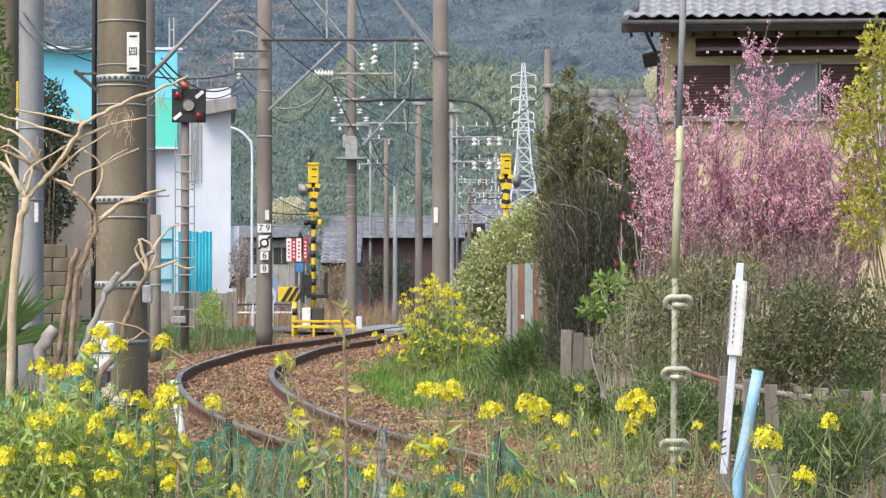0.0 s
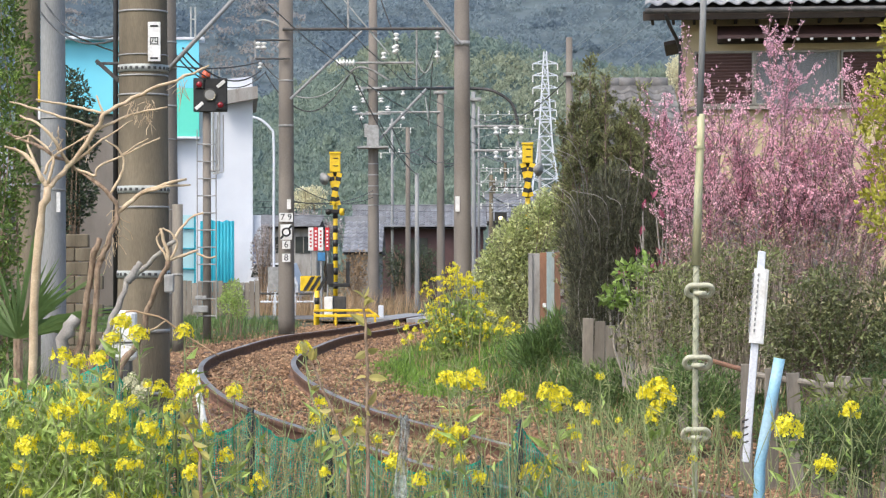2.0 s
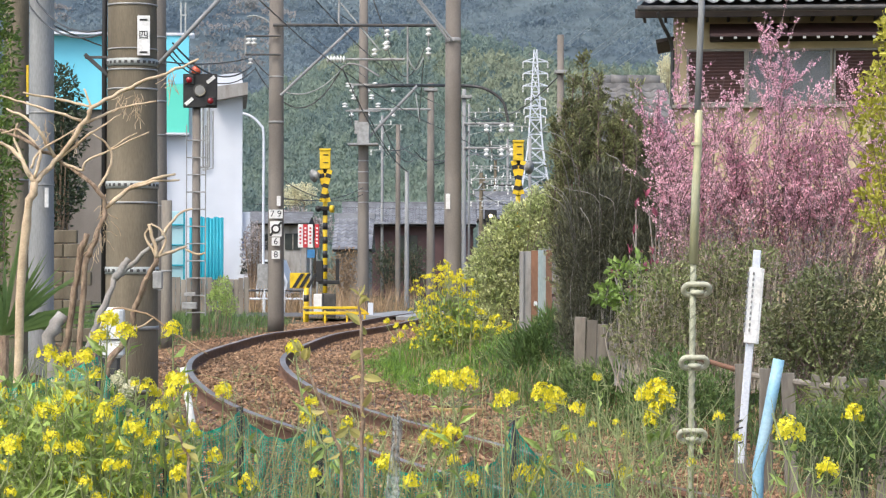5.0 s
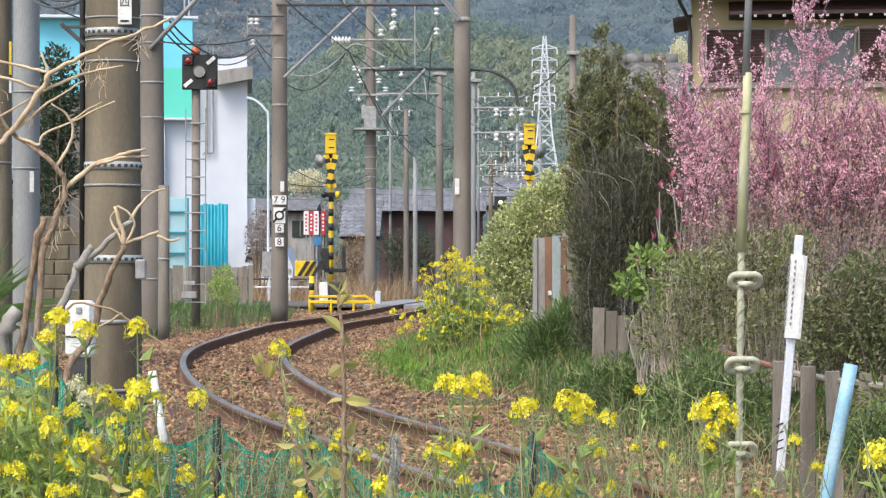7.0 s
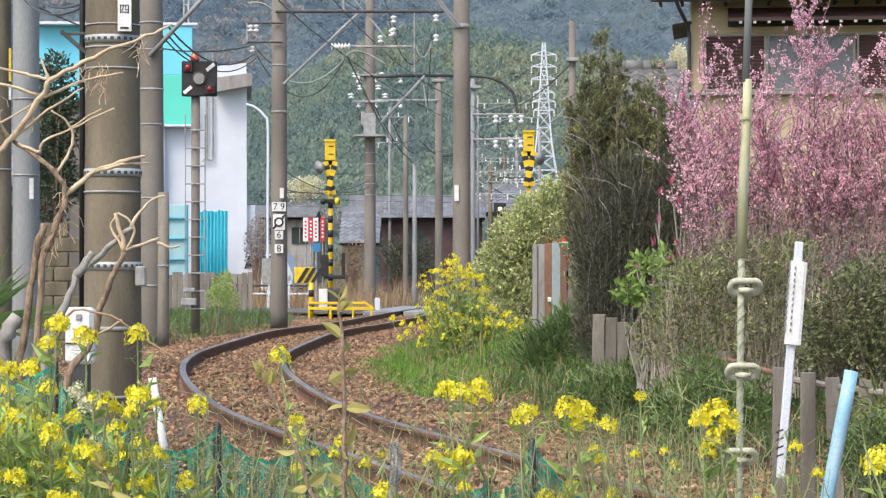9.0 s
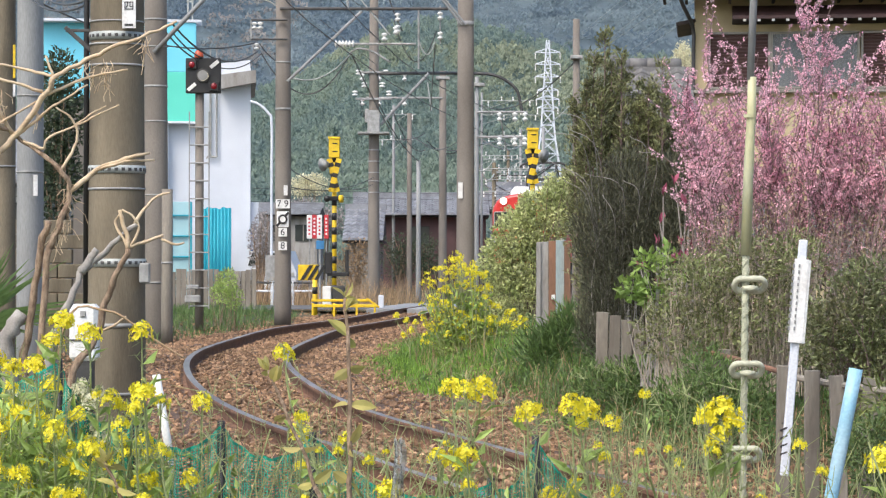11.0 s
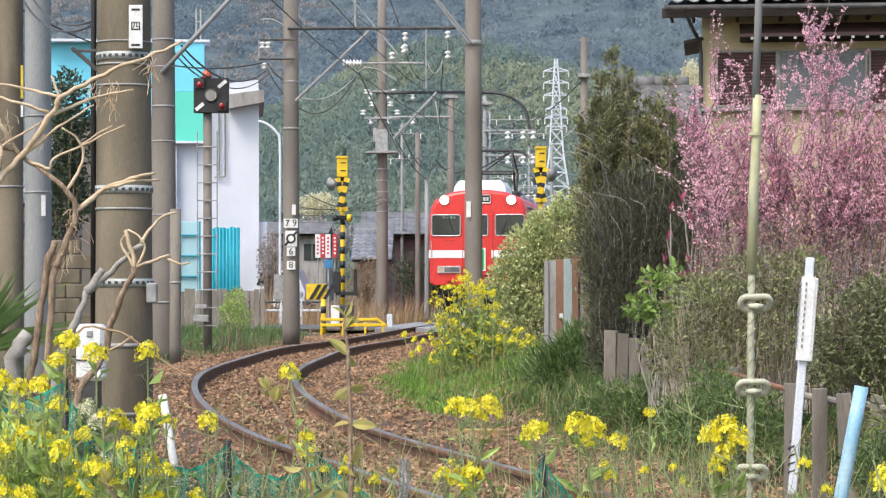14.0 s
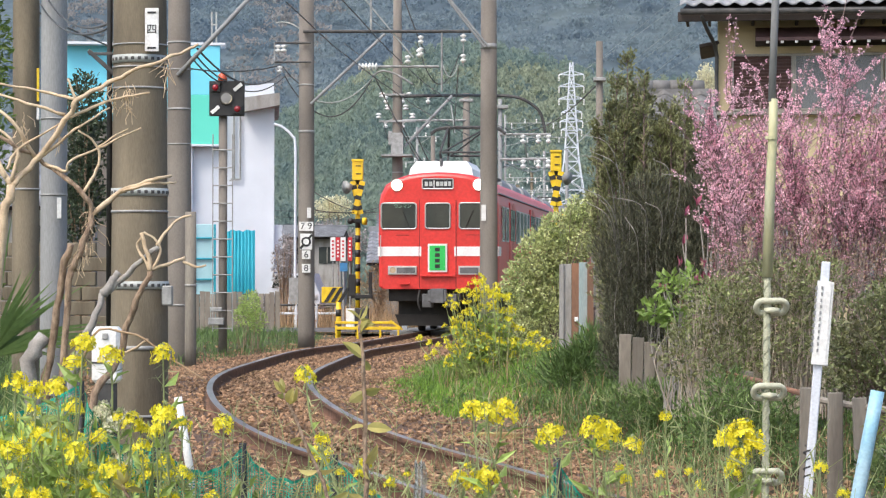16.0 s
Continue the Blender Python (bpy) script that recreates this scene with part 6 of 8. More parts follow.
def verge(u):
    """Distance of the flowering strip before the net; it runs closer to the camera beside the track."""
    return rng.uniform(7.9, 9.3) if u < 1120 else rng.uniform(5.6, 6.6)


def build_foreground():
    near = [(100, 572, 40), (150, 592, 40), (242, 590, 38), (85, 607, 38), (52, 650, 38), (82, 684, 34), (187, 708, 32), (245, 695, 44), (15, 655, 34),
            (15, 738, 48), (55, 725, 34), (78, 772, 24), (220, 802, 36), (110, 790, 28), (250, 852, 36), (268, 873, 34), (185, 805, 24), (130, 738, 30), (10, 690, 26), (5, 815, 40),
            (72, 812, 22), (330, 850, 32), (350, 712, 34), (494, 626, 34), (522, 770, 40), (525, 742, 26), (790, 688, 40), (815, 694, 36), (845, 690, 46), (925, 732, 40), (940, 727, 26), (1005, 722, 46), (1030, 728, 40),
            (1017, 748, 30), (1074, 750, 34), (1132, 700, 20), (765, 812, 34), (800, 815, 44), (818, 806, 36), (680, 874, 46), (1010, 858, 26), (1080, 874, 30), (965, 884, 40), (1000, 880, 30), (1190, 905, 40), (1698, 782, 46), (1640, 900, 46),
            (-20, 640, 40), (-30, 760, 46), (30, 870, 40), (130, 885, 34), (60, 905, 40), (400, 905, 40), (590, 800, 18), (735, 905, 34), (860, 900, 34)]
    for u, v, w in near:
        d = verge(u)
        rape_plant((bear(u, d), d, rise(v, d)), w / 2 / 4000 * d)
    for u, v, w in ((1240, 738, 46), (1270, 725, 46), (1290, 745, 40), (1262, 768, 40), (1250, 798, 30), (1556, 815, 60)):
        d = 6.0
        rape_plant((bear(u, d), d, rise(v, d)), w / 2 / 4000 * d)
    for u, v, w in ((135, 690, 34), (150, 710, 34), (120, 705, 30), (165, 640 + 60, 26), (12, 700, 30), (170, 780, 40), (160, 765, 30)):
        d = 9.2
        rape_plant((bear(u, d), d, rise(v, d)), w / 2 / 4000 * d, True)
    for i in range(46):
        u, v, d = rng.uniform(-60, 290), rng.uniform(690, 890), verge(0)
        rape_plant((bear(u, d), d, rise(v, d)), rng.uniform(8, 16) / 4000 * d)
    for i in range(75):
        u, v, d = rng.uniform(-330, 250), rng.uniform(720, 1080), verge(0) - 0.5
        rape_plant((bear(u, d), d, rise(v, d)), rng.uniform(12, 22) / 4000 * d)
    for i in range(18):
        u, v = rng.uniform(420, 1560), rng.uniform(770, 890)
        d = verge(u)
        rape_plant((bear(u, d), d, rise(v, d)), rng.uniform(6, 13) / 4000 * d, bare=True)
    # the green mass of leaves and stalks under the flowers
    g, s = Geo(), Geo()
    for i in range(32000):
        u = rng.uniform(-260, 1800)
        dense = 0.6 * step(190, 20, u) + 0.035
        if rng.random() > dense:
            continue
        d = verge(u)
        k = d / 5
        lim = 795 - 90 * step(150, 0, u) + 40 * noise.noise((u * 0.01, d, 0)) + 25 * step(350, 600, u)
        v = lim + 330 * rng.random() ** 0.8 if rng.random() < 0.75 else rng.uniform(lim + 300, 1600)
        p = Vector((bear(u, d), d, rise(v, d)))
        if rng.random() < (0.85 if u < 420 else 0.25):
            way = (unit() * 0.8 + Vector((0, 0, 0.7))).normalized()
            leaf(g, p, way, rng.uniform(0.02, 0.06) * k, rng.uniform(0.008, 0.018) * k, 0.2)
        else:
            q = p + Vector((rng.gauss(0, 0.045), rng.gauss(0, 0.03), rng.uniform(0.05, 0.15))) * k
            s.tube([p, p.lerp(q, 0.5) + unit() * 0.008 * k, q], [0.0015 * k, 0.0013 * k, 0.0007 * k], 3, False)
    for i in range(7000):
        u, d = rng.uniform(-260, 190), verge(0) + 0.3
        lim = 770 + 110 * step(60, 190, u) + 50 * noise.noise((u * 0.02, d * 2, 4))
        v = lim + 260 * rng.random()
        p = Vector((bear(u, d), d, rise(v, d)))
        leaf(g, p, (unit() * 0.9 + Vector((0, 0, 0.4))).normalized(), rng.uniform(0.02, 0.07), rng.uniform(0.008, 0.022), 0.2)
    for i in range(120):
        u, d = (rng.uniform(-260, 1800) if rng.random() < 0.6 else rng.uniform(-200, 250)), 0
        d = verge(u)
        x = bear(u, d)
        z1 = 1.3 + (455 - rng.uniform(690 if u < 300 else 760, 960)) / 4000 * d
        z0 = ground_z(x, d) - 0.05
        s.tube(arc([(x, d, z0), (x + rng.gauss(0, 0.06), d, (z0 + z1) / 2), (x + rng.gauss(0, 0.14), d + rng.gauss(0, 0.05), z1)], 3), 0.0028, 4, False)
    # fine seed stalks with short side pods
    for i in range(170):
        u = rng.uniform(330, 1330)
        d = verge(u)
        x = bear(u, d)
        z1 = rise(rng.uniform(650, 860) + 40 * step(900, 1300, u), d)
        z0 = ground_z(x, d) - 0.05
        lean = rng.gauss(0, 0.1)
        path = arc([(x, d, z0), (x + lean * 0.3, d, (z0 + z1) / 2), (x + lean, d, z1)], 6)
        s.tube(path, [0.0024 - 0.0016 * j / (len(path) - 1) for j in range(len(path))], 4, False)
        for j in range(12):
            p = path[rng.randrange(len(path) // 2, len(path))]
            q = p + Vector((rng.gauss(0, 0.045), rng.gauss(0, 0.03), rng.uniform(0.01, 0.07)))
            s.tube([p, q], [0.0014, 0.0007], 3, False)
    whole("rape_leaves", g, RAPE_LEAF, "mass of fresh green rape leaves along the fence", "leaves", kind="stuff")
    whole("rape_stalks", s, RAPE_STEM, "thin green rape stalks and seed pods", "stalks", kind="stuff")
    # young shoots with opening leaves, close to the camera
    for path, r in (([(605, 1000, 4.6), (608, 820, 4.6), (606, 700, 4.6), (603, 600, 4.6), (598, 530, 4.6)], 0.0068), ([(560, 990, 4.6), (545, 860, 4.6), (505, 760, 4.6), (462, 660, 4.6)], 0.0062), ([(215, 1000, 4.8), (200, 880, 4.8), (175, 820, 4.8)], 0.0062)):
        pts = [Vector((bear(u, d), d, rise(v, d))) for u, v, d in path]
        base = Vector((pts[0].x, pts[0].y, ground_z(pts[0].x, pts[0].y) - 0.05))
        t = sway[len(sway)] = thing("young_shoot", "thin brown shoot with opening yellow-green leaves", "shoot", "young shoots", at=base)
        g = Geo()
        line = twig(g, [Vector((0, 0, 0))] + [p - base for p in pts], r, r * 0.5, 8)
        part("stem", g, BROWN_BARK, t, smooth=True)
        lv = Geo()
        for i in range(len(line) // 3, len(line), 3):
            a = rng.random() * 6.283
            for s in (0, 1):
                way = Vector((math.cos(a + s * 2.6), 0.4 * math.sin(a), rng.uniform(-0.7, 0.7))).normalized()
                round_leaf(lv, line[i], way, rng.uniform(0.03, 0.056), rng.uniform(0.018, 0.028))
        for k in range(5):
            round_leaf(lv, line[-1], (unit() + Vector((0, 0, 0.6))).normalized(), 0.034, 0.014)
        part("foliage", lv, BUD_LEAF, t)


def build_branches():
    d = 10

    def P(c):
        return Vector((bear(c[0], d), d + 0.04 * math.sin(c[0] * 0.05), rise(c[1], d)))

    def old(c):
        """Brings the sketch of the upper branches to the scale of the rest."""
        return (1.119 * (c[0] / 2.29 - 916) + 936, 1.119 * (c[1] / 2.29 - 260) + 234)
    t = thing("pruned_tree", "bare pruned tree with pale forked branches", "bare tree", at=(-2.135, d, ground_z(-2.135, d)))
    base = t.location.copy()
    trunk = [(75, 1300), (80, 1008), (130, 720)]
    for path, r0, r1 in ((trunk, 0.02, 0.016), ([(130, 720), (60, 610), (0, 560), (-60, 540)], 0.012, 0.005), ([(130, 720), (205, 630), (340, 460), (365, 405), (500, 330), (600, 290), (756, 225), (800, 200)], 0.012, 0.004),
                         ([(365, 405), (340, 350), (330, 330)], 0.005, 0.003), ([(365, 405), (240, 375), (80, 345)], 0.006, 0.004), ([(320, 460), (150, 410), (30, 370), (-40, 350)], 0.006, 0.003),
                         ([(205, 610), (130, 480), (0, 410)], 0.009, 0.004), ([(205, 630), (300, 560), (360, 515), (480, 430)], 0.007, 0.003), ([(340, 470), (480, 405), (630, 380)], 0.006, 0.003),
                         ([(130, 700), (150, 590), (60, 500), (-20, 510)], 0.007, 0.003), ([(110, 690), (40, 540), (55, 470)], 0.007, 0.003), ([(115, 660), (150, 590), (300, 490)], 0.006, 0.003)):
        g = Geo()
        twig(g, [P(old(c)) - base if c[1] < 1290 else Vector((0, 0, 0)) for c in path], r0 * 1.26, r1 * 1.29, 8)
        part("branch", g, DEAD_WOOD, t, smooth=True)
    t2 = thing("brown_stem", "twisted brown bare stem with shredded bark", "bare tree", at=(-1.86, d, ground_z(-1.86, d)))
    base = t2.location.copy()
    for path, r0, r1, m in (([(330, 1300), (330, 1150), (360, 1008), (400, 900), (420, 820), (380, 740), (240, 635), (120, 560), (0, 505), (-60, 480)], 0.014, 0.005, BROWN_BARK),
                            ([(240, 635), (320, 665), (340, 630), (440, 580), (600, 510)], 0.006, 0.003, DEAD_WOOD), ([(420, 820), (520, 740), (640, 700), (705, 678)], 0.010, 0.005, DEAD_WOOD),
                            ([(520, 740), (620, 715), (720, 705)], 0.006, 0.004, DEAD_WOOD), ([(390, 745), (440, 640), (430, 560), (370, 518)], 0.006, 0.003, DEAD_WOOD),
                            ([(440, 575), (500, 530), (545, 510)], 0.004, 0.002, DEAD_WOOD)):
        g = Geo()
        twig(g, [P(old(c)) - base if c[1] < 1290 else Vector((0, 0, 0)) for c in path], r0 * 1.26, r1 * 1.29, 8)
        part("branch", g, m, t2, smooth=True)
    shred = Geo()
    for i in range(110):
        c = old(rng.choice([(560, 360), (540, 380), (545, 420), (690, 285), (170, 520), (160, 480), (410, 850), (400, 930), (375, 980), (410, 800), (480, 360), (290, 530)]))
        p = P((c[0] + rng.gauss(0, 6), c[1] + rng.gauss(0, 10))) - base
        q = p + Vector((rng.gauss(0, 0.025), rng.gauss(0, 0.015), -rng.uniform(0.015, 0.1)))
        shred.tube([p, p.lerp(q, 0.5) + unit() * 0.013, q], 0.0019, 3, False)
    part("loose_bark", shred, DEAD_WOOD, t2, "hanging pale bark shreds", kind="stuff")
    t3 = thing("leaning_branch", "grey and brown cut branches leaning by the pole", "bare tree", at=(-1.707, d, ground_z(-1.707, d)))
    base = t3.location.copy()
    for path, r0, r1, m in (([(70, 1100), (75, 700), (100, 580), (135, 490), (165, 462), (235, 400)], 0.015, 0.007, GREY_BARK), ([(135, 490), (150, 460), (160, 448)], 0.013, 0.011, GREY_BARK),
                            ([(120, 1000), (118, 690), (150, 620), (178, 545), (200, 490), (222, 445)], 0.013, 0.008, BROWN_BARK), ([(222, 445), (214, 410), (205, 378)], 0.007, 0.005, DEAD_WOOD),
                            ([(222, 445), (210, 425), (195, 400), (205, 385)], 0.004, 0.003, DEAD_WOOD), ([(224, 442), (250, 432), (278, 420)], 0.006, 0.004, DEAD_WOOD), ([(275, 428), (300, 437), (318, 435)], 0.004, 0.003, DEAD_WOOD),
                            ([(225, 440), (238, 410), (230, 390), (210, 376)], 0.004, 0.003, DEAD_WOOD), ([(232, 400), (250, 372), (270, 350), (290, 345)], 0.005, 0.003, DEAD_WOOD),
                            ([(170, 590), (195, 580), (218, 566)], 0.004, 0.003, DEAD_WOOD), ([(30, 1000), (5, 640), (30, 560)], 0.026, 0.02, GREY_BARK), ([(60, 1000), (30, 700), (45, 560), (62, 450), (80, 400)], 0.012, 0.01, BROWN_BARK)):
        g = Geo()
        twig(g, [P(c) - base for c in path], r0 * 1.6, r1 * 1.6, 8)
        part("branch", g, m, t3, smooth=True)
    lg = thing("dry_stalk", "long pale dry stalk arching past the pole", "stalk", at=(0, 0, 0))
    lg.location = (-1.738, 9.6, ground_z(-1.738, 9.6))
    g = Geo()
    base = lg.location.copy()
    twig(g, [Vector((0, 0, 0)), Vector((-1.642, 9.6, 0.953)) - base, Vector((-1.450, 9.6, 1.060)) - base, Vector((-1.270, 9.6, 0.953)) - base, Vector((-1.114, 9.6, 0.855)) - base], 0.0064, 0.0032, 6)
    part("stem", g, STRAW, lg, smooth=True)


def build_net():
    net = thing("garden_net_fence", "sagging green plastic net on dark stakes", "net fence")
    stakes = [(95, 640, 9.2), (232, 742, 9.2), (383, 750, 9.2), (545, 770, 9.2), (860, 850, 9.2), (940, 775, 9.2), (1150, 890, 9.2)]
    tops = []
    for u, v, dd in stakes:
        x, z = bear(u, dd), rise(v, dd)
        g0 = ground_z(x, dd) - 0.1
        part("stake", Geo().tube([(x + 0.01, dd, g0), (x, dd, z)], 0.017, 8), BLACK, net, "dark stake", smooth=True)
        tops.append(Vector((x, dd - 0.014, z - 0.02)))
    tops = [Vector((tops[0].x - 1.2, 9.2, tops[0].z + 0.03))] + tops
    for a, b in zip(tops[:-1], tops[1:]):
        g = Geo()
        nu, nv = max(int((b - a).length / 0.0137), 6), 38
        drop = 0.08 + 0.08 * (b - a).length

        def pt(i, j):
            f, e = i / nu, j / nv
            p = a.lerp(b, f) + Vector((0, 0, -drop * 4 * f * (1 - f) * (1 - 0.55 * e)))
            p.z -= e * 0.5
            p.y += 0.05 * math.sin(f * 31 + e * 4) + 0.03 * noise.noise((f * 5, e * 5, a.x))
            return p
        for i in range(nu + 1):
            for j in range(nv):
                p, q = pt(i, j), pt(i, j + 1)
                s = Vector((0.0019, 0, 0))
                g.add([p - s, p + s, q + s, q - s], [(0, 1, 2, 3)])
        for j in range(nv + 1):
            for i in range(nu):
                p, q = pt(i, j), pt(i + 1, j)
                s = Vector((0, 0, 0.0019 if j else 0.0065))
                g.add([p - s, p + s, q + s, q - s], [(0, 1, 2, 3)])
        part("net", g, NET, net, "green plastic net", kind="stuff")
    st = thing("white_stake", "slim white plastic stake taped in the middle", "stake", at=(-1.138, 9.4, ground_z(-1.138, 9.4)))
    base = st.location.copy()
    part("pole", Geo().tube([(0.03, 0, -0.1), Vector((-1.160, 9.4, 0.490)) - base, Vector((-1.212, 9.4, 0.799)) - base], 0.017, 10), WHITE_PLATE, st, smooth=True)
    part("tape", Geo().tube([Vector((-1.159, 9.4, 0.475)) - base, Vector((-1.164, 9.4, 0.499)) - base], 0.019, 10), STEEL, st)
    bp = thing("blue_pipe", "faded sky-blue plastic pipe leaning in the weeds", "pipe", at=(1.248, 7.5, ground_z(1.248, 7.5)))
    base = bp.location.copy()
    part("pipe", Geo().tube([(0, 0, -0.1), Vector((1.272, 7.5, 0.503)) - base, Vector((1.323, 7.5, 0.766)) - base, Vector((1.353, 7.5, 0.923)) - base], 0.023, 16), mat("faded_blue_plastic", (0.22, 0.44, 0.58), (0.36, 0.53, 0.62), 0.5, scale=9, fine=90, bump=0.1), bp, smooth=True)
    bag = thing("plastic_bag", "crumpled clear plastic film beside the rail", "plastic bag", at=(-0.157, 6.75, ground_z(-0.157, 6.75)))
    film = mat("clear_film", (0.55, 0.58, 0.57), (0.30, 0.31, 0.30), 0.15, scale=60, fine=160, bump=0.6, edge=(0.45, 0.55))
    film.node_tree.nodes["Principled BSDF"].inputs["Alpha"].default_value = 0.55
    top = 0.747 - bag.location.z
    rows = []
    for i in range(26):
        a = i / 25
        rows.append([(0.02 * (a - 0.5) + (j / 18 - 0.5) * (0.03 + 0.06 * (1 - a)) + 0.02 * noise.noise((a * 9, j * 0.4, 1)), 0.035 * noise.noise((a * 8, j * 0.5, 5)), -0.05 + (top + 0.05) * a + 0.02 * noise.noise((a * 7, j * 0.6, 9))) for j in range(19)])
    part("film", Geo().grid(rows), film, bag)
    mb = thing("meter_box", "off-white plastic cabinet at the foot of the pole", "cabinet", at=(-1.926, 12, ground_z(-1.926, 12)))
    zb = 1.045 - mb.location.z
    part("body", Geo().box((0, 0, zb - 0.16), (0.15, 0.12, 0.3), None, 0.02), WHITE_PLATE, mb, "off-white plastic body")
    part("lid_seam", Geo().box((0, -0.062, zb - 0.2), (0.15, 0.006, 0.01)), DARK_STEEL, mb)
    part("latch", Geo().box((0.0, -0.064, zb - 0.06), (0.03, 0.01, 0.03)), STEEL, mb)
    part("foot", Geo().box((0, 0, (zb - 0.3) / 2), (0.1, 0.08, max(zb - 0.3, 0.1))), DARK_STEEL, mb)


def build_guy():
    d = 9
    g = thing("guy_wire", "yellowed guy wire guard with paired insulator rings", "guy wire", at=(1.175, d, ground_z(1.175, d)))
    base = g.location.copy()

    def P(u, v):
        return Vector((bear(u, d), d, rise(v, d))) - base
    part("upper_tube", Geo().tube([P(1319, 145), P(1327, -60), P(1335, -400)], 0.015, 12), CONCRETE_GREY, g, "grey plastic tube", smooth=True)
    aged = mat("yellowed_plastic", (0.50, 0.46, 0.22), (0.42, 0.43, 0.30), 0.55, scale=6, fine=60, stretch=(1, 1, 0.3), bump=0.1)
    rope = mat("aged_rope", (0.40, 0.40, 0.29), (0.28, 0.29, 0.20), 0.8, scale=14, fine=160, bump=0.5)
    part("guard_tube", Geo().tube([P(1311, 455), P(1316, 300), P(1321, 205), P(1322, 140)], [0.021, 0.02, 0.018, 0.0175], 14), aged, g, "yellowed guard tube", smooth=True)
    part("clip", Geo().tube([P(1318, 212), P(1318, 206)], 0.025, 12), aged, g)
    part("wire", Geo().tube([(0, 0, -0.1), P(1306, 900), P(1308, 700), P(1311, 455)], 0.014, 10), rope, g, "thick greenish wire", smooth=True)
    twist = Geo()
    for k in range(2):
        pts = []
        for i in range(90):
            f = i / 89
            a = f * 60 + k * 3.14
            p = P(1306 + 5 * f, 900 - 445 * f)
            pts.append(p + Vector((math.cos(a) * 0.0096, math.sin(a) * 0.0096, 0)))
        twist.tube(pts, 0.007, 5, False)
    part("strand", twist, rope, g, "twisted strands")
    ring_mat = mat("weathered_ring", (0.52, 0.51, 0.38), (0.38, 0.38, 0.28), 0.5, scale=20, fine=90, bump=0.2)
    for u, v in ((1318, 508), (1313, 658), (1309, 808)):
        c = P(u, v)
        loop = []
        for k in range(41):
            q = 2 * math.pi * k / 40
            sx = 0.034 if math.cos(q) > 0 else -0.034
            loop.append(c + Vector((sx + 0.026 * math.cos(q), -0.018 * math.sin(q), 0.025 * math.sin(q))))
        ring = part("insulator_ring", Geo().tube(loop, 0.0125, 10, False), ring_mat, g, "weathered oval ring", smooth=True)
        part("ring_clasp", Geo().tube([c + Vector((-0.03, -0.018, -0.012)), c + Vector((0, -0.024, -0.014)), c + Vector((0.03, -0.018, -0.012))], [0.008, 0.014, 0.008], 8), ring_mat, ring, smooth=True)


